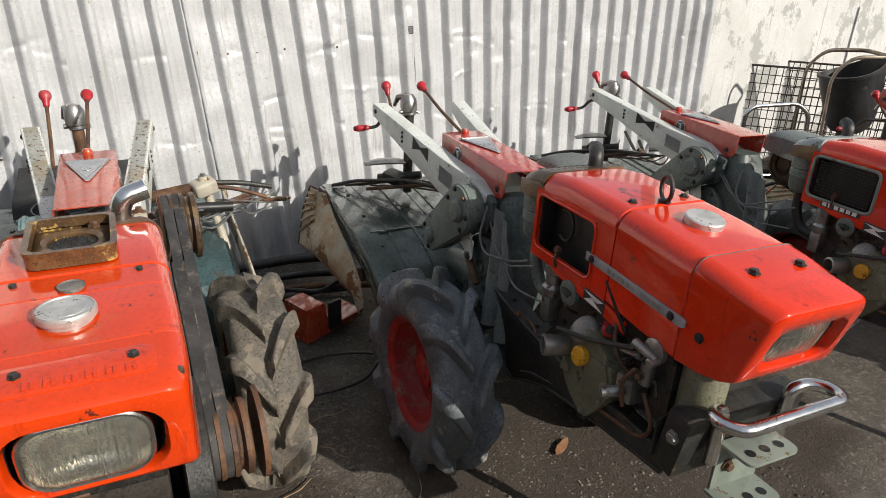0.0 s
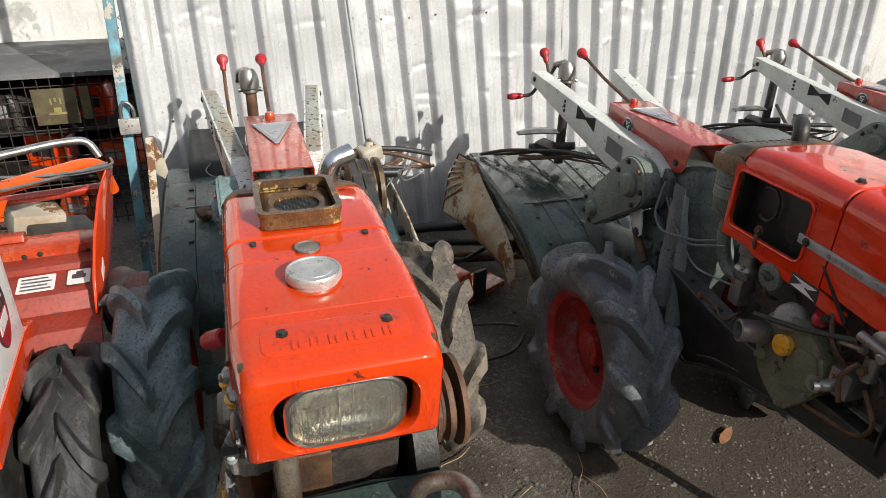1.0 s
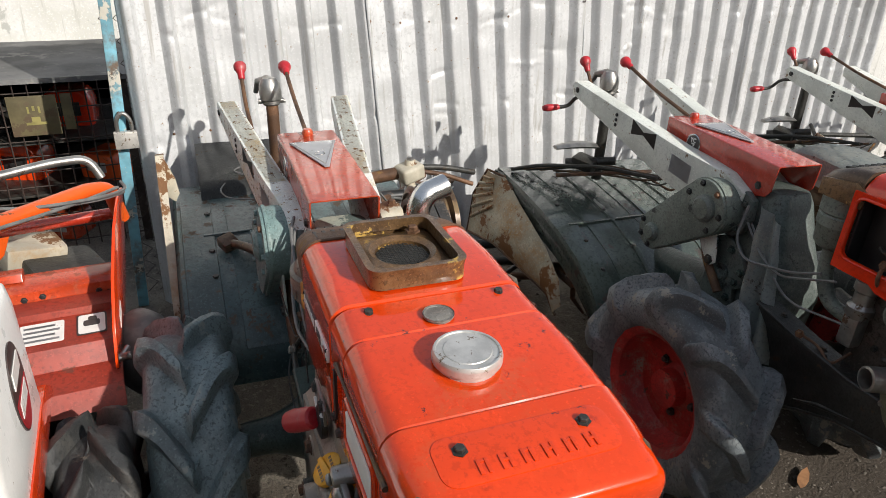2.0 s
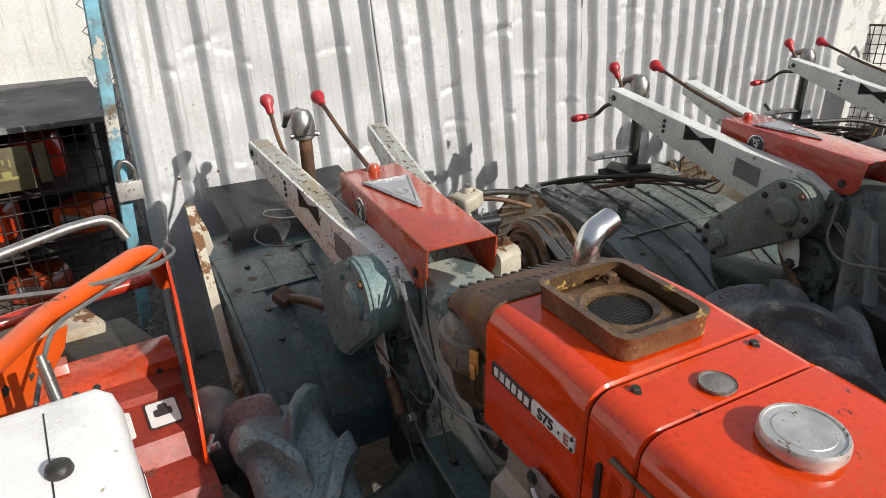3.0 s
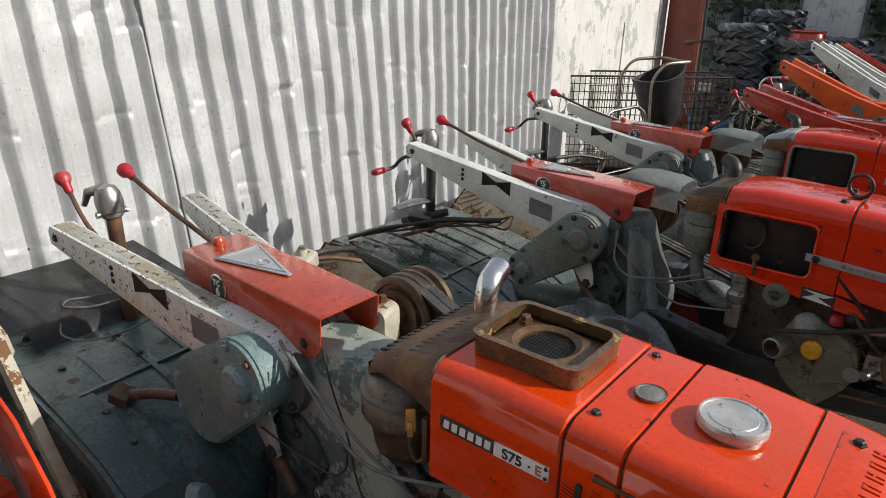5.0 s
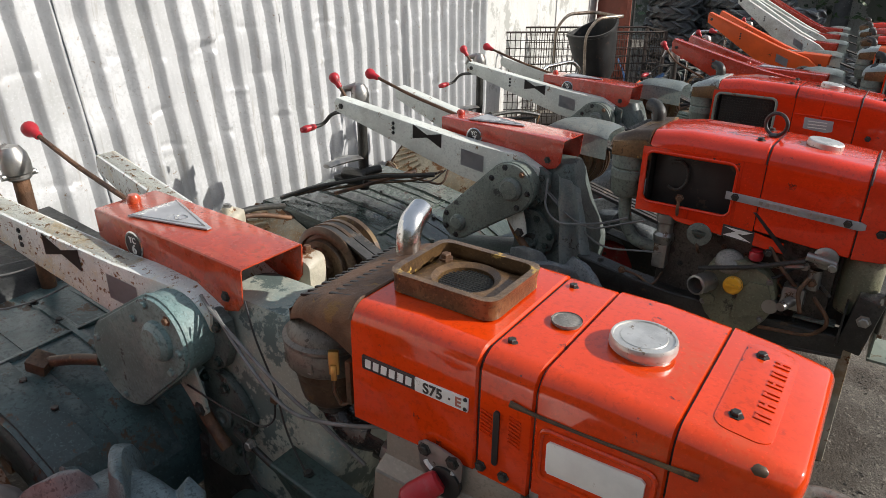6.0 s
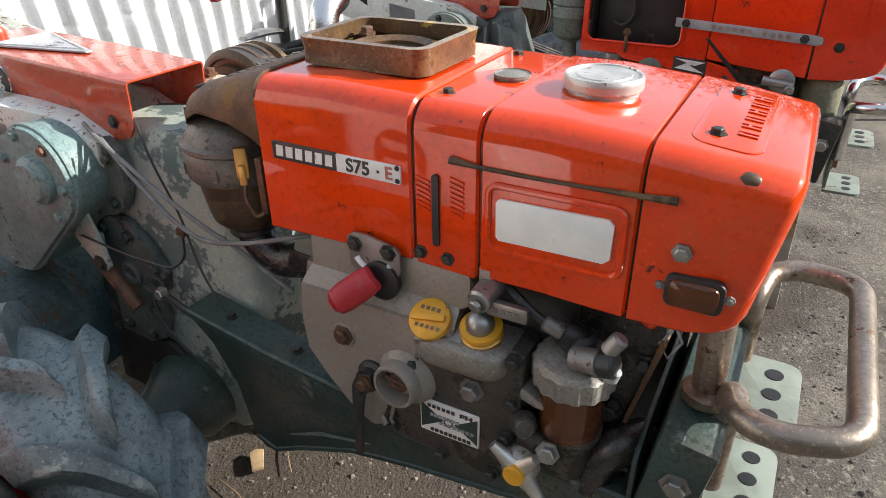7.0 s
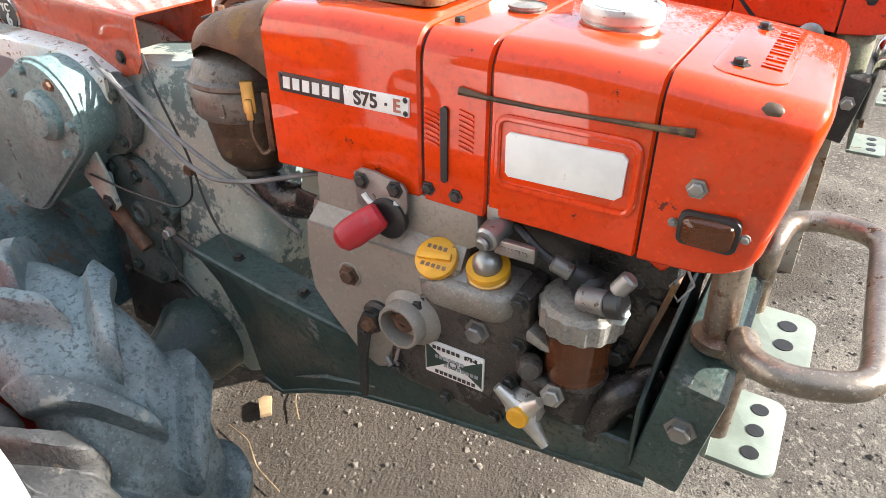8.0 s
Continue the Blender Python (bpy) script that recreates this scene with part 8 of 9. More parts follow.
def jumble(m, label, seed, n, size, mats):
    """A heap of cast-off rods, bars and housings."""
    rnd = random.Random(seed)
    t = thing("scrap_heap", m, label, "scrap")
    for k in range(n):
        bm = bmesh.new()
        c = Vector((rnd.uniform(-size, size), rnd.uniform(-size, size), 0))
        kind = rnd.random()
        z = rnd.uniform(0.05, 0.65) * (1 - 0.5 * c.length / size / 1.4)
        if kind < 0.5:
            d = Vector((rnd.uniform(-1, 1), rnd.uniform(-1, 1), rnd.uniform(-0.5, 0.7))).normalized() * rnd.uniform(0.15, 0.35)
            a, b = c + Vector((0, 0, z)) - d, c + Vector((0, 0, z)) + d
            a.z, b.z = max(a.z, 0.02), max(b.z, 0.02)
            mid = (a + b) / 2 + Vector((rnd.uniform(-0.08, 0.08), rnd.uniform(-0.08, 0.08), 0.03))
            tube(bm, [a, mid, b], rnd.uniform(0.007, 0.017), 8, 0.1)
            nm = "rod"
        elif kind < 0.8:
            rot = Euler((rnd.uniform(-0.6, 0.6), rnd.uniform(-0.6, 0.6), rnd.uniform(0, 3))).to_matrix()
            box(bm, c + Vector((0, 0, z)), (rnd.uniform(0.1, 0.3), rnd.uniform(0.06, 0.16), rnd.uniform(0.02, 0.10)), rot, 0.012)
            nm = "housing"
        else:
            ax = Vector((rnd.uniform(-1, 1), rnd.uniform(-1, 1), rnd.uniform(-0.4, 1)))
            R = rnd.uniform(0.05, 0.11)
            lathe(bm, [(R * 0.3, 0), (R, 0.004), (R, 0.03), (R * 0.8, 0.035), (R * 0.7, 0.02), (R * 0.3, 0.05), (0, 0.05)], c + Vector((0, 0, z)), ax, 20)
            nm = "pulley"
        part(nm, bm, rnd.choice(mats), t)
    return t


def tee_pole():
    t = thing("pole", pose(7.2, 3.16, gz(7.2)), "upright dark pipe with a cross handle", "pole")
    bm = bmesh.new()
    cyl(bm, (0, 0, 0), (0, 0.05, 1.95), 0.022, None, 12)
    part("pipe", bm, "dark", t)
    bm = bmesh.new()
    cyl(bm, (0, -0.11, 1.335), (0, 0.22, 1.29), 0.018, None, 12)
    lathe(bm, [(0.026, 0), (0.026, 0.10)], (0, 0.12, 1.30), (0, 1, -0.12), 14)
    part("cross_handle", bm, "rust", t)


tee_pole()


def board():
    t = thing("board", pose(12.0, 2.50, gz(12.0)), "weathered cream board standing before the far wall", "board")
    bm = bmesh.new()
    box(bm, (0, 0, 1.1), (0.04, 0.95, 1.9), None, 0.006)
    part("panel", bm, "plaster", t)
    for y in (-0.47, 0.47):
        bm = bmesh.new()
        box(bm, (-0.03, y, 1.05), (0.04, 0.05, 2.1), None, 0.006)
        part("upright", bm, "tarp", t)


board()
jumble(pose(5.2, 2.45, gz(5.2)), "heap of rusty rods and dark housings behind the row", 21, 30, 0.55, ("dark", "rust", "rust", "orange2", "steel", "black"))
jumble(pose(6.3, 2.75, gz(6.3)), "heap of dark rods and blue-grey housings", 22, 30, 0.6, ("dark", "blue", "rust", "steel", "black", "label_grey"))
jumble(pose(3.75, 2.95, gz(3.75)), "low heap of oily levers behind the tillers", 23, 22, 0.45, ("dark", "green", "rust", "casing"))
jumble(pose(8.3, 2.4, gz(8.3)), "heap of dark machine parts", 24, 26, 0.7, ("dark", "rust", "casing", "white", "steel"))

# stacks of worn tyres
tr = TYRE["rubber"]
def tyre_stack(x, y, n, seed):
    rnd = random.Random(seed)
    for k in range(n):
        e = thing("stacked_tyre", pose(x + rnd.uniform(-0.03, 0.03), y + rnd.uniform(-0.03, 0.03), 0.11 + 0.185 * k + gz(x), 90 + rnd.uniform(-2, 2), 0, rnd.uniform(0, 90)), "worn black lugged tyre lying in a stack", "tyre", "stacked tyres")
        reuse(tr, Matrix.Diagonal((1.15, 0.9, 1.15, 1)), e)


for x, y, n, sd in ((10.1, 3.35, 8, 1), (10.2, 2.55, 7, 2), (11.1, 3.1, 9, 3), (11.2, 2.2, 7, 4), (10.6, 1.75, 6, 5)):
    tyre_stack(x, y, n, sd)
t = thing("loose_wheel", pose(10.2, 2.55, gz(10.2) + 1.30), "red wheel rim lying on a stack of tyres", "rim")
bm = bmesh.new()
lathe(bm, [(0.26, 0), (0.27, 0.01), (0.24, 0.04), (0.22, 0.10), (0.24, 0.13), (0.23, 0.135), (0.20, 0.10), (0.10, 0.09), (0.07, 0.12), (0, 0.12)], (0, 0, 0), (0, 0, 1), 32)
part("dish", bm, "console_red", t)

# trees over the far wall
def tree(x, y, h, seed):
    rnd = random.Random(seed)
    t = thing("tree", pose(x, y, gz(x)), "dark green leafy tree behind the yard", "tree", "yard trees")
    bm = bmesh.new()
    tube(bm, [(0, 0, 0), (0.05, 0, h * 0.3), (0, 0.08, h * 0.6), (0.1, 0.1, h * 0.95)], [0.16, 0.13, 0.09, 0.03], 10)
    for k in range(9):
        a = rnd.uniform(0, 6.28)
        z = h * rnd.uniform(0.25, 0.8)
        L = rnd.uniform(0.8, 1.8)
        tube(bm, [(0, 0.05, z), (L * 0.5 * math.cos(a), L * 0.5 * math.sin(a), z + 0.3 * L), (L * math.cos(a), L * math.sin(a), z + 0.5 * L)], [0.06, 0.035, 0.01], 6)
    part("trunk", bm, "tarp", t)
    verts, faces = [], []
    for k in range(5200):
        a, z = rnd.uniform(0, 6.28), rnd.gauss(h * 0.72, h * 0.22)
        R = 2.2 * math.sqrt(rnd.random()) * (0.7 + 0.4 * noise.noise(Vector((math.cos(a) * 1.5, math.sin(a) * 1.5, z))))
        c = Vector((R * math.cos(a), R * math.sin(a), max(z, 0.9)))
        if noise.noise(c * 1.3 + Vector((seed, 0, 0))) < -0.12:
            continue
        u = Vector((rnd.uniform(-1, 1), rnd.uniform(-1, 1), rnd.uniform(-0.6, 0.6))).normalized() * rnd.uniform(0.05, 0.10)
        v = u.orthogonal().normalized() * u.length * 0.5
        b = len(verts)
        verts.extend([c - u, c + v, c + u, c - v])
        faces.append((b, b + 1, b + 2, b + 3))
    me = bpy.data.meshes.new("crown")
    me.from_pydata(verts, [], faces)
    me.materials.append(M["foliage"])
    cr = new("crown", me)
    cr.parent = t
    tagged(cr, kind="stuff")


M["foliage"] = mat("leaf_green", (0.045, 0.075, 0.025), 0.6, 0, 0.5, 3.0, None, None, 0, 1)
for x, y, h, sd in ((13.2, 4.2, 4.2, 3), (13.4, 1.2, 4.0, 4), (13.0, -1.8, 4.4, 6)):
    tree(x, y, h, sd)

# ---- left-hand rack, post and fence ----
def rack():
    t = thing("wire_rack", pose(-0.95, 4.10, 0), "dark wire-fronted rack under a weathered board roof", "rack")
    bm = bmesh.new()
    prism(bm, [(-0.02, 0.845), (0.95, 0.868), (0.95, 0.892), (-0.02, 0.868)], -2.2, 0.62, "yz", 0.004)
    part("roof_board", bm, "tarp", t, "weathered dark roof board")
    for x in (-2.1, -1.0, 0.56):
        for y in (0.02, 0.88):
            bm = bmesh.new()
            box(bm, (x, y, 0.43), (0.04, 0.04, 0.86), None, 0.004)
            part("leg", bm, "wire", t)
    bm = bmesh.new()
    for k in range(46):
        x = -2.1 + k * 0.058
        tube(bm, [(x, 0, 0.02), (x, 0, 0.85)], 0.0035, 5)
    for k in range(11):
        tube(bm, [(-2.1, 0.004, 0.05 + k * 0.075), (0.56, 0.004, 0.05 + k * 0.075)], 0.0035, 5)
    part("wire_front", bm, "wire", t, "rusty welded wire front", kind="stuff")
    for z in (0.30, 0.56):
        bm = bmesh.new()
        span(bm, -2.1, 0.56, 0.03, 0.86, z - 0.012, z, 0.002)
        part("shelf", bm, "dark", t)
    bm = bmesh.new()
    span(bm, -2.1, 0.56, 0.90, 0.92, 0.0, 0.86, 0.002)
    part("back_board", bm, "black", t)
    bm = bmesh.new()
    box(bm, (0.17, -0.02, 0.70), (0.20, 0.006, 0.185), None, 0.002)
    sg = part("sign", bm, "sign", t, "stained olive sign board with a yellow mark")
    for c, s in (((0.175, -0.0245, 0.665), (0.085, 0.002, 0.012)), ((0.175, -0.0245, 0.683), (0.035, 0.002, 0.025)), ((0.150, -0.0245, 0.728), (0.008, 0.002, 0.03)), ((0.172, -0.0245, 0.735), (0.010, 0.002, 0.022)), ((0.195, -0.0245, 0.728), (0.008, 0.002, 0.03))):
        bm = bmesh.new()
        box(bm, c, s)
        part("sign_mark", bm, "signmark", sg, "worn yellow mark", 0)
    bm = bmesh.new()
    box(bm, (0.31, -0.02, 0.71), (0.045, 0.006, 0.17), None, 0.002)
    part("sign_strip", bm, "sign", t)


M["sign"] = mat("olive_sign_paint", (0.105, 0.086, 0.042), 0.6, 0, 0.25, 6, ((0.10, 0.07, 0.04), 0.2, 8), None, 0.1, 40)
M["signmark"] = mat("yellow_mark_paint", (0.24, 0.21, 0.07), 0.6, 0, 0.2, 12, None, None, 0, 1)
rack()
rnd = random.Random(31)
for k in range(13):
    x, z = -0.52 - 0.145 * k * 0.9, (0.30, 0.56, 0.0)[k % 3]
    t = thing("spare_cowling", pose(x, 4.36 + 0.12 * (k % 2), z, 0, 0, rnd.uniform(-40, 40)), "worn orange spare cowling stored in the rack", "cowling", "cowlings in the rack")
    bm = bmesh.new()
    hgt = rnd.uniform(0.12, 0.20)
    loft(bm, [[(u, v, q) for u, v in rrect(-a, a, -0.10, 0.10, 0.03)] for a, q in ((0.11, 0.0), (0.115, hgt * 0.6), (0.10, hgt * 0.9), (0.08, hgt))])
    part("shell", bm, ("orange2", "red", "console", "orange", "dark")[k % 5], t)
    bm = bmesh.new()
    box(bm, (0, -0.101, hgt * 0.5), (0.12, 0.004, hgt * 0.4), None, 0.002)
    part("opening", bm, "black" if k % 2 else "label_grey", t)

t = thing("fence_post", pose(-0.455, 3.40, 0, 0, 2.6, 0), "flaking blue square gate post with a padlock hasp", "post")
bm = bmesh.new()
box(bm, (0, 0, 1.1), (0.042, 0.042, 2.2), None, 0.005)
part("post", bm, "bluepaint", t)
bm = bmesh.new()
tube(bm, [(0.0, -0.026, 0.86), (0.0, -0.05, 0.86)], 0.008, 8)
part("hasp", bm, "rust", t)
t = thing("padlock", pose(-0.405, 3.350, 0.76), "large worn steel padlock hanging on the blue post", "padlock")
bm = bmesh.new()
box(bm, (0, 0, 0), (0.085, 0.030, 0.068), None, 0.006)
part("body", bm, "cap", t)
bm = bmesh.new()
tube(bm, [(-0.026, 0, 0.03), (-0.026, 0, 0.08), (0, 0, 0.112), (0.026, 0, 0.08), (0.026, 0, 0.03)], 0.008, 10, 0.028)
part("shackle", bm, "steel", t)

t = thing("chain_link_fence", pose(-0.375, 3.47, 0), "narrow strip of rusty chain-link netting beside the wall", "fence")
bm = bmesh.new()
for k in range(3):
    x = k * 0.05 - 0.03
    pts = [(x + (0.024 if q % 2 else -0.024), 0.004 * (q % 2) + k * 0.002, 0.02 + q * 0.042) for q in range(48)]
    tube(bm, pts, 0.0022, 5)
part("netting", bm, "wire", t, kind="stuff")
t = thing("wire_coil", pose(-0.33, 3.40, 0.70), "small rusty coil of wire caught on the netting", "wire")
bm = bmesh.new()
for k in range(3):
    tube(bm, [((0.026 + 0.003 * k) * math.cos(a), 0.006 * k, (0.034 - 0.003 * k) * math.sin(a)) for a in np.linspace(0, 6.28, 18)], 0.0022, 5)
part("coil", bm, "rust", t)


# ---- the orange machine beside the first tiller ----
def mower():
    t = thing("orange_mower", pose(0, 0, 0), "orange walk-behind farm machine with a white engine cover", "farm machine")
    # tube frame
    bm = bmesh.new()
    tube(bm, [(-1.02, 1.80, 0.94), (-0.785, 2.06, 0.935), (-0.715, 2.24, 0.900), (-0.51, 2.52, 0.866), (-0.463, 2.56, 0.850), (-0.445, 2.60, 0.74)], 0.0215, 14, 0.03)
    tb = part("main_tube", bm, "orange2", t, "thick orange bent tube")
    bm = bmesh.new()
    prism(bm, [(-0.84, 0.935), (-0.745, 0.905), (-0.675, 0.870), (-0.69, 0.835), (-0.76, 0.795), (-0.86, 0.77)], 2.135, 2.141, "xz", 0.002)
    for v in bm.verts:
        v.co.y += (v.co.x + 0.745) * 1.6
    part("gusset", bm, "orange2", tb, "orange gusset plate under the tube")
    for x, y, z in ((-0.755, 2.14, 0.850), (-0.79, 2.08, 0.870)):
        bolt(tb, (x, y - 0.008, z), (0.3, -1, 0), 0.009, 0.008, "dark")
    bm = bmesh.new()
    tube(bm, [(-1.3, 2.45, 0.70), (-0.80, 2.62, 0.735), (-0.47, 2.66, 0.735)], 0.018, 12, 0.05)
    part("lower_tube", bm, "console_red", t, "dull red cross tube")
    bm = bmesh.new()
    tube(bm, [(-1.35, 2.48, 0.83), (-0.62, 2.82, 0.86), (-0.52, 2.85, 0.855), (-0.49, 2.84, 0.79)], 0.014, 12, 0.04)
    part("rail_tube", bm, "steel", t, "bare steel rail")
    # leaf-shaped end shield
    bm = bmesh.new()
    prism(bm, [(2.60, 0.835), (2.57, 0.78), (2.46, 0.665), (2.32, 0.58), (2.20, 0.535), (2.12, 0.525), (2.08, 0.56), (2.11, 0.65), (2.20, 0.745), (2.34, 0.82), (2.50, 0.85)], -0.004, 0.004, "yz", 0.002)
    for v in bm.verts:
        v.co.x += -0.465 + 0.10 * (v.co.y - 2.35)
        v.co.x += 0.25 * (v.co.z - 0.70) * 0.2
    sh = part("end_shield", bm, "orange", t, "leaf-shaped orange end shield")
    bm = bmesh.new()
    prism(bm, [(2.20, 0.60), (2.24, 0.625), (2.24, 0.66), (2.20, 0.635)], 0.0045, 0.0055, "yz")
    for v in bm.verts:
        v.co.x += -0.465 + 0.10 * (v.co.y - 2.35) + 0.05 * (v.co.z - 0.70)
    part("shield_mark", bm, "label", sh, "white mark", 0)
    # deck panels
    bm = bmesh.new()
    prism(bm, [(2.46, 0.668), (2.37, 0.672), (2.355, 0.664), (2.350, 0.615), (2.356, 0.613), (2.364, 0.656), (2.46, 0.660)], -1.35, -0.480, "yz", 0.002)
    ab = part("angle_bar", bm, "console", t, "worn red angle bar")
    for x, z in ((-0.70, 0.645), (-0.657, 0.648), (-0.525, 0.640), (-0.50, 0.632)):
        bolt(ab, (x, 2.352, z), (0, -1, 0.1), 0.006, 0.003, "black", "bolt_hole")
    bm = bmesh.new()
    prism(bm, [(2.40, 0.676), (2.455, 0.672), (2.455, 0.690), (2.41, 0.694)], -0.80, -0.70, "yz", 0.003)
    part("stop_block", bm, "console", ab)
    bm = bmesh.new()
    prism(bm, [(2.35, 0.628), (2.30, 0.622), (2.295, 0.605), (2.17, 0.590), (2.14, 0.545), (2.05, 0.535), (2.02, 0.500), (2.005, 0.502), (2.04, 0.545), (2.13, 0.555), (2.16, 0.600), (2.285, 0.615), (2.29, 0.632), (2.35, 0.638)], -1.35, -0.488, "yz", 0.002)
    dk = part("deck", bm, "deck_red", t, "pressed dull red deck panel")
    slope = math.atan2(0.015, 0.125)
    def decal(x0, x1, v0, v1, mt, label, lift, parent=dk):
        b = bmesh.new()
        prism(b, rrect(x0, x1, v0, v1, 0.006, 3), 0, 0.001, "xy")
        bmesh.ops.transform(b, matrix=Matrix.Translation((0, 2.16, 0.6005 + lift)) @ Matrix.Rotation(slope, 4, "X"), verts=b.verts)
        return part("sticker", b, mt, parent, label, 0)
    decal(-0.582, -0.512, 0.030, 0.115, "label_dark", "dark-edged warning sticker", 0.0012)
    decal(-0.578, -0.516, 0.034, 0.111, "label", "white warning sticker", 0.0026)
    decal(-0.566, -0.528, 0.062, 0.085, "label_dark", "dark pictogram", 0.0040)
    decal(-0.555, -0.535, 0.082, 0.100, "label_dark", "dark pictogram", 0.0040)
    decal(-0.71, -0.61, 0.025, 0.110, "label", "white paper label with grey lines", 0.0012)
    for k in range(4):
        decal(-0.70, -0.62 - 0.01 * (k % 2), 0.036 + 0.018 * k, 0.041 + 0.018 * k, "label_grey", "grey bar in place of lettering", 0.0024)
    # white engine cover with its round badge
    bm = bmesh.new()
    rings = []
    for x, g in ((-0.965, 0.0), (-0.655, 0.0), (-0.636, 0.010), (-0.628, 0.030)):
        out = rrect(1.46 + g, 1.885 - g, 0.60 + g, 0.952 - g, (0.02, 0.02, 0.030, 0.16), 7)
        rings.append([(x, u, v) for u, v in out])
    loft(bm, rings)
    wc = part("engine_cover", bm, "white_cover", t, "smooth white engine cover", 40)
    bm = bmesh.new()
    prism(bm, [(1.72 + 0.062 * math.cos(a), 0.80 + 0.088 * math.sin(a)) for a in np.linspace(0, 2 * math.pi, 28, endpoint=False)], -0.631, -0.6255, "yz")
    bd = part("oval_badge", bm, "label_dark", wc, "black and red oval badge")
    bm = bmesh.new()
    prism(bm, [(1.72 + 0.055 * math.cos(a), 0.795 + 0.080 * math.sin(a)) for a in np.linspace(math.pi, 2 * math.pi, 16)], -0.629, -0.6245, "yz")
    part("badge_half", bm, "redgrip", bd, "red half of the badge")
    for z in (0.835, 0.775):
        bm = bmesh.new()
        prism(bm, [(1.68, z - 0.018), (1.755, z - 0.012), (1.76, z + 0.018), (1.685, z + 0.012)], -0.628, -0.6235, "yz")
        part("badge_bar", bm, "label", bd, "white bar in place of lettering", 0)
    bm = bmesh.new()
    lathe(bm, [(0.016, 0), (0.017, 0.004), (0.015, 0.012), (0.010, 0.016), (0.0, 0.017)], (-0.715, 1.70, 0.951), (0, 0, 1), 20)
    part("cover_knob", bm, "dark", wc, "round black cover knob")
    # seam near the cover's outer edge and the narrow lid beside it
    bm = bmesh.new()
    span(bm, -0.7255, -0.7235, 1.50, 1.84, 0.9510, 0.9528)
    part("cover_seam", bm, "dark", wc)
    bm = bmesh.new()
    prism(bm, [(1.44, 0.595), (1.44, 0.668), (1.84, 0.668), (1.92, 0.662), (1.985, 0.615), (1.98, 0.600), (1.80, 0.600)], -0.648, -0.624, "yz", 0.004)
    part("skirt", bm, "orange", t, "orange skirt strip below the cover")
    bm = bmesh.new()
    span(bm, -1.10, -0.66, 1.48, 2.05, 0.30, 0.60, 0.02)
    part("engine", bm, "dark", t, "dark engine under the cover")
    bm = bmesh.new()
    span(bm, -1.30, -0.60, 2.05, 2.55, 0.22, 0.52, 0.02)
    part("gear_housing", bm, "black", t, "dark housing under the deck")
    # lever, hinge, wing nut, cables
    bm = bmesh.new()
    cyl(bm, (-0.70, 1.885, 0.84), (-0.71, 1.94, 0.90), 0.017, None, 12, 0.003)
    box(bm, (-0.70, 1.93, 0.86), (0.03, 0.05, 0.03), None, 0.004)
    cyl(bm, (-0.71, 1.95, 0.88), (-0.715, 1.965, 0.96), 0.010, None, 10)
    cyl(bm, (-0.705, 1.885, 0.935), (-0.712, 1.91, 1.005), 0.007, 0.006, 10)
    part("hinge", bm, "steel", t)
    bm = bmesh.new()
    for a in ([(-1.10, 2.30, 0.955), (-0.83, 2.32, 0.935), (-0.63, 2.34, 0.898), (-0.47, 2.40, 0.885), (-0.415, 2.50, 0.865), (-0.43, 2.58, 0.86)], [(-1.10, 2.34, 0.94), (-0.80, 2.34, 0.918), (-0.62, 2.36, 0.884), (-0.47, 2.42, 0.872), (-0.425, 2.52, 0.85)], [(-0.745, 1.80, 0.66), (-0.755, 1.96, 0.86), (-0.70, 2.14, 0.93), (-0.60, 2.30, 0.895), (-0.50, 2.44, 0.872), (-0.44, 2.55, 0.855)]):
        tube(bm, a, 0.0045, 7, 0.06)
    part("cable", bm, "cable", t, "grey sheathed cables")
    bm = bmesh.new()
    for k in range(2):
        tube(bm, [(-0.490, 2.10, 0.575), (-0.470, 2.11 + 0.02 * (k * 2 - 1), 0.585)], 0.007, 8)
    cyl(bm, (-0.497, 2.10, 0.575), (-0.465, 2.10, 0.578), 0.010, None, 10)
    part("wing_nut", bm, "steel", t)
    bm = bmesh.new()
    rnd2 = random.Random(8)
    for k in range(6):
        a = Vector((-0.80 - rnd2.uniform(0, 0.25), 2.35 + rnd2.uniform(0, 0.3), 0.70))
        tube(bm, [a, a + Vector((rnd2.uniform(-0.1, 0.1), rnd2.uniform(-0.05, 0.1), rnd2.uniform(0.03, 0.12)))], 0.012, 8)
    part("linkage", bm, "steel", t)
    for mt, c, s in (("blue", (-0.86, 2.30, 0.80), (0.07, 0.05, 0.07)), ("blue", (-0.92, 2.38, 0.74), (0.06, 0.10, 0.05)), ("cream_rust", (-0.70, 2.62, 0.66), (0.16, 0.12, 0.08)), ("dark", (-0.62, 2.55, 0.60), (0.20, 0.20, 0.10))):
        bm = bmesh.new()
        box(bm, c, s, Euler((0.1, 0.2, 0.4)).to_matrix(), 0.012)
        part("clamp", bm, mt, t)
    # bag of cloth behind the shield
    bm = bmesh.new()
    rings = []
    for k, (r, z) in enumerate(((0.05, 0.36), (0.075, 0.40), (0.08, 0.48), (0.065, 0.55), (0.03, 0.585))):
        rings.append([(-0.44 + (r + 0.012 * noise.noise(Vector((q, k, 2)))) * math.cos(2 * math.pi * q / 16), 2.28 + (r * 1.2 + 0.012 * noise.noise(Vector((q, k, 7)))) * math.sin(2 * math.pi * q / 16), z) for q in range(16)])
    loft(bm, rings)
    part("rag", bm, "cable", t, "grey-brown rag", 60)
    w = wheel(t, -0.575, 1.98, 0.318, 1, "rubber_black", 4, "dark")
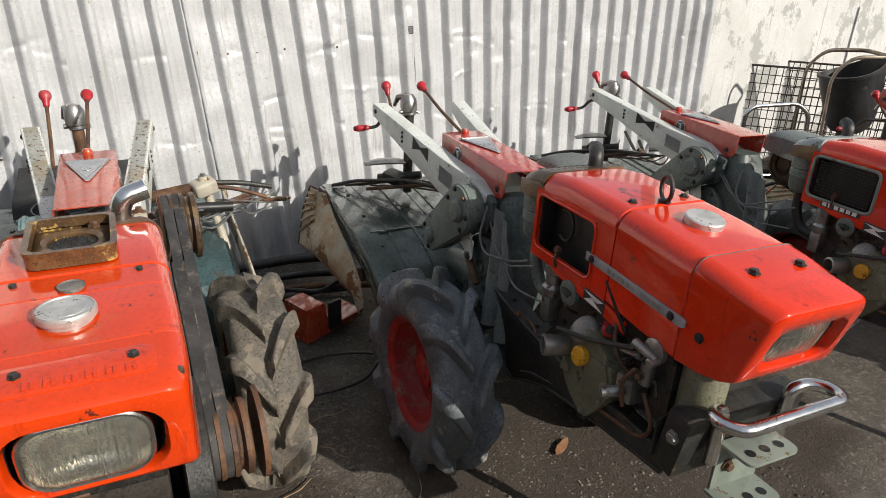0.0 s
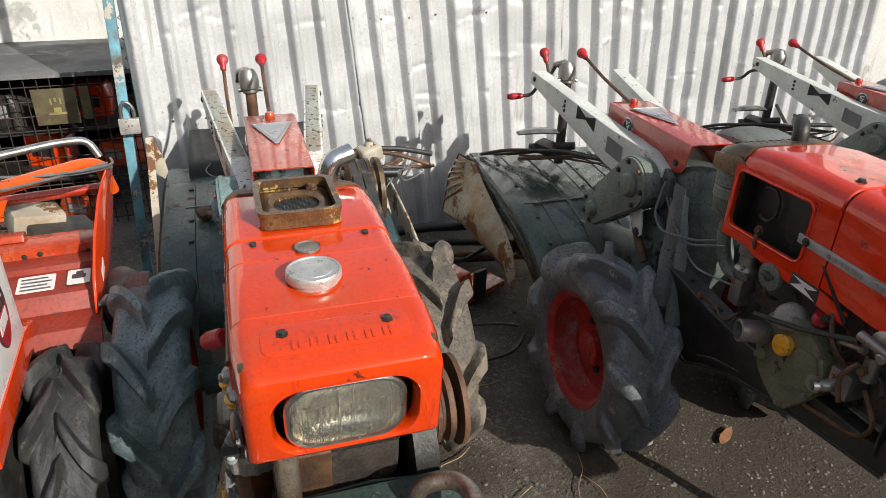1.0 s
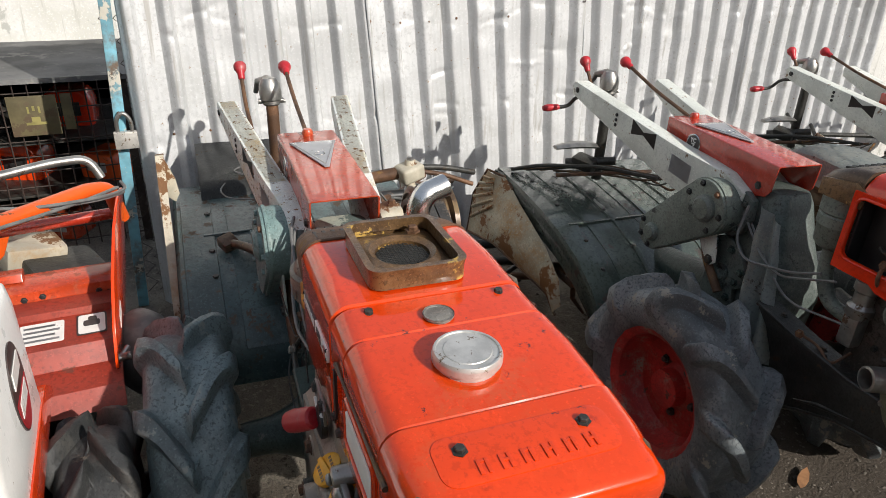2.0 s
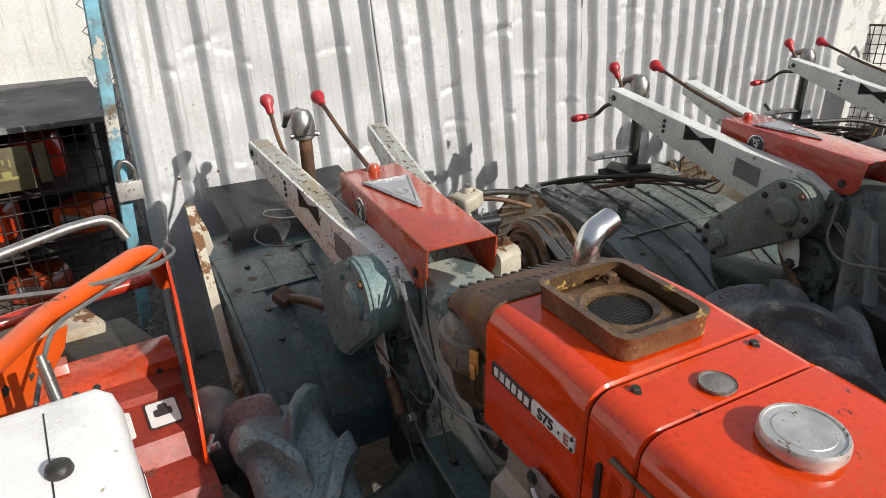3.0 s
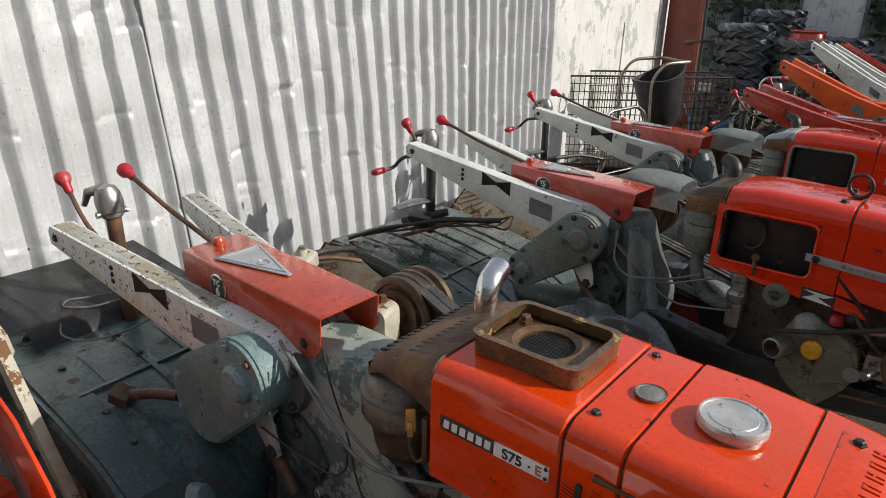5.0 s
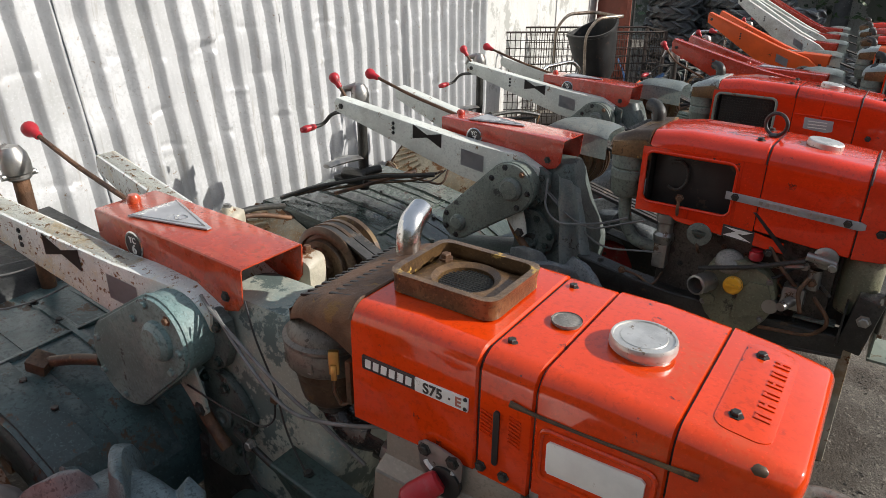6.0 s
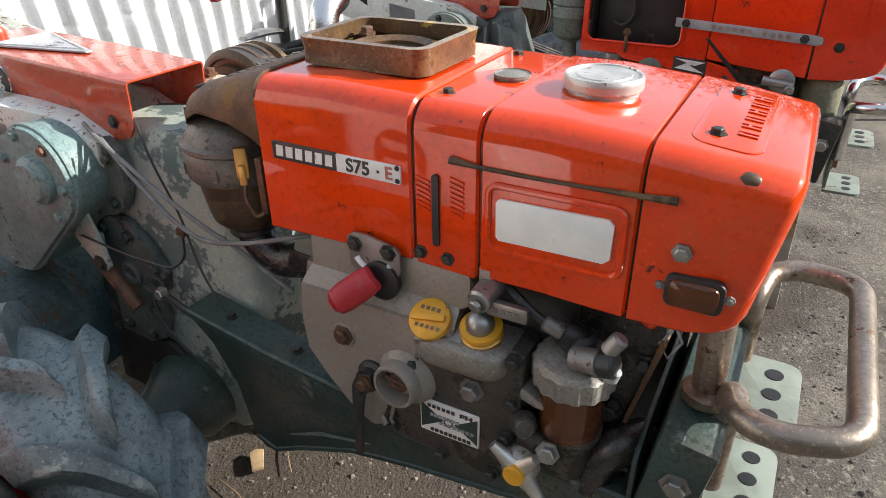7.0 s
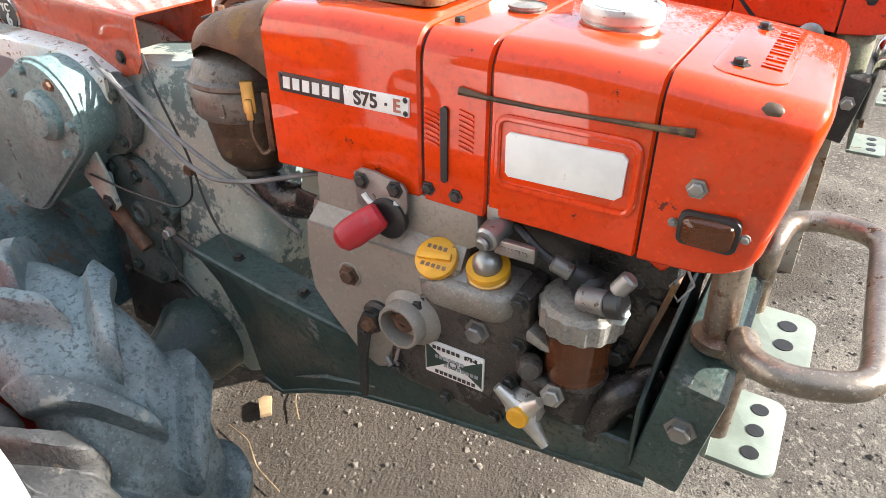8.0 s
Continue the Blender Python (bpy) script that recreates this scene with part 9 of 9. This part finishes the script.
    w.matrix_basis = Matrix.Translation((-0.555, 1.76, 0.302)) @ Matrix.Rotation(radians(90), 4, "Z") @ Matrix.Diagonal((0.90, 0.75, 0.90, 1))
    w2 = wheel(t, -1.05, 1.97, 0.318, -1, "rubber_black", 4, "dark")
    w2.matrix_basis = Matrix.Translation((-1.12, 1.76, 0.302)) @ Matrix.Rotation(radians(90), 4, "Z") @ Matrix.Diagonal((0.90, 0.75, 0.90, 1))


mower()


# ---- clutter on the ground ----
def debris():
    for k, (a, b, r, mt) in enumerate((((0.74, 3.22, 0.05), (1.30, 2.98, 0.09), 0.022, "dark"), ((0.78, 3.10, 0.03), (1.32, 2.86, 0.06), 0.018, "rust"), ((0.70, 3.28, 0.10), (1.22, 3.12, 0.14), 0.026, "black"), ((0.82, 3.00, 0.02), (1.20, 2.94, 0.03), 0.015, "dark"))):
        t = thing("scrap_pipe", Matrix(), "dark scrap pipe lying by the wall", "pipe", "scrap pipes")
        bm = bmesh.new()
        tube(bm, [a, ((a[0] + b[0]) / 2, (a[1] + b[1]) / 2 + 0.03, (a[2] + b[2]) / 2), b], r, 12)
        part("pipe", bm, mt, t)
    t = thing("bent_rod_frame", Matrix(), "bent black rod frame lying by the wall", "frame")
    bm = bmesh.new()
    tube(bm, [(0.95, 3.02, 0.13), (0.80, 3.05, 0.12), (0.78, 2.98, 0.10), (0.98, 2.84, 0.10), (1.20, 2.92, 0.14)], 0.012, 10, 0.04)
    part("rod", bm, "black", t)
    t = thing("orange_bracket", pose(0.93, 2.70, 0.0, 0, 0, 20), "orange sheet-steel bracket lying on the soil", "bracket")
    bm = bmesh.new()
    prism(bm, [(-0.15, 0.0), (0.18, 0.02), (0.18, 0.05), (-0.02, 0.04), (-0.05, 0.17), (-0.15, 0.17)], -0.09, 0.07, "xz", 0.006)
    part("plate", bm, "console", t)
    bm = bmesh.new()
    box(bm, (0.0, -0.10, 0.10), (0.07, 0.02, 0.14), None, 0.006)
    part("clamp", bm, "black", t)
    t = thing("rubber_hose", pose(0.80, 2.30, 0.006), "thin black hose looped on the soil", "hose")
    bm = bmesh.new()
    tube(bm, [(0.24 * math.cos(a) * (1 + 0.1 * math.sin(3 * a)), 0.13 * math.sin(a), 0.004) for a in np.linspace(0.4, 6.2, 30)], 0.006, 7)
    part("loop", bm, "black", t)
    t = thing("dry_leaf", pose(1.41, 1.50, -0.012, 2, -2, 30), "curled brown dry leaf on the soil", "leaf")
    bm = bmesh.new()
    pts = [(-0.05, 0), (-0.03, 0.014), (0.0, 0.018), (0.035, 0.012), (0.06, 0.0), (0.035, -0.012), (0.0, -0.016), (-0.03, -0.011)]
    prism(bm, pts, 0, 0.0015, "xy")
    bmesh.ops.subdivide_edges(bm, edges=bm.edges[:], cuts=2, use_grid_fill=True)
    for v in bm.verts:
        v.co.z += 2.0 * v.co.y ** 2 + 0.5 * v.co.x ** 2
    part("blade", bm, "leaf", t)
    t = thing("wood_chip", pose(0.08, 1.95, 0.008, 0, 0, 40), "splintered pale wood chip on the soil", "wood chip")
    bm = bmesh.new()
    prism(bm, [(-0.03, -0.015), (0.028, -0.018), (0.034, 0.0), (0.026, 0.016), (-0.032, 0.012)], 0, 0.012, "xy", 0.002)
    part("chip", bm, "leafwood", t)
    rnd = random.Random(17)
    for k in range(16):
        x, y = rnd.uniform(-0.1, 0.9), rnd.uniform(1.2, 2.1)
        t = thing("dry_twig", pose(x, y, 0.008, 0, 0, rnd.uniform(0, 180)), "thin dry twig lying on the soil", "twig", "twigs on the soil")
        bm = bmesh.new()
        L = rnd.uniform(0.05, 0.13)
        tube(bm, [(-L, 0, 0), (-L * 0.3, 0.012, 0.003), (L * 0.4, -0.006, 0.004), (L, 0.01, 0)], 0.0016, 5, 0.02)
        part("stem", bm, "leafwood", t)


M["leafwood"] = mat("dry_straw_wood", (0.32, 0.22, 0.12), 0.8, 0, 0.3, 12, None, None, 0.1, 60)
debris()
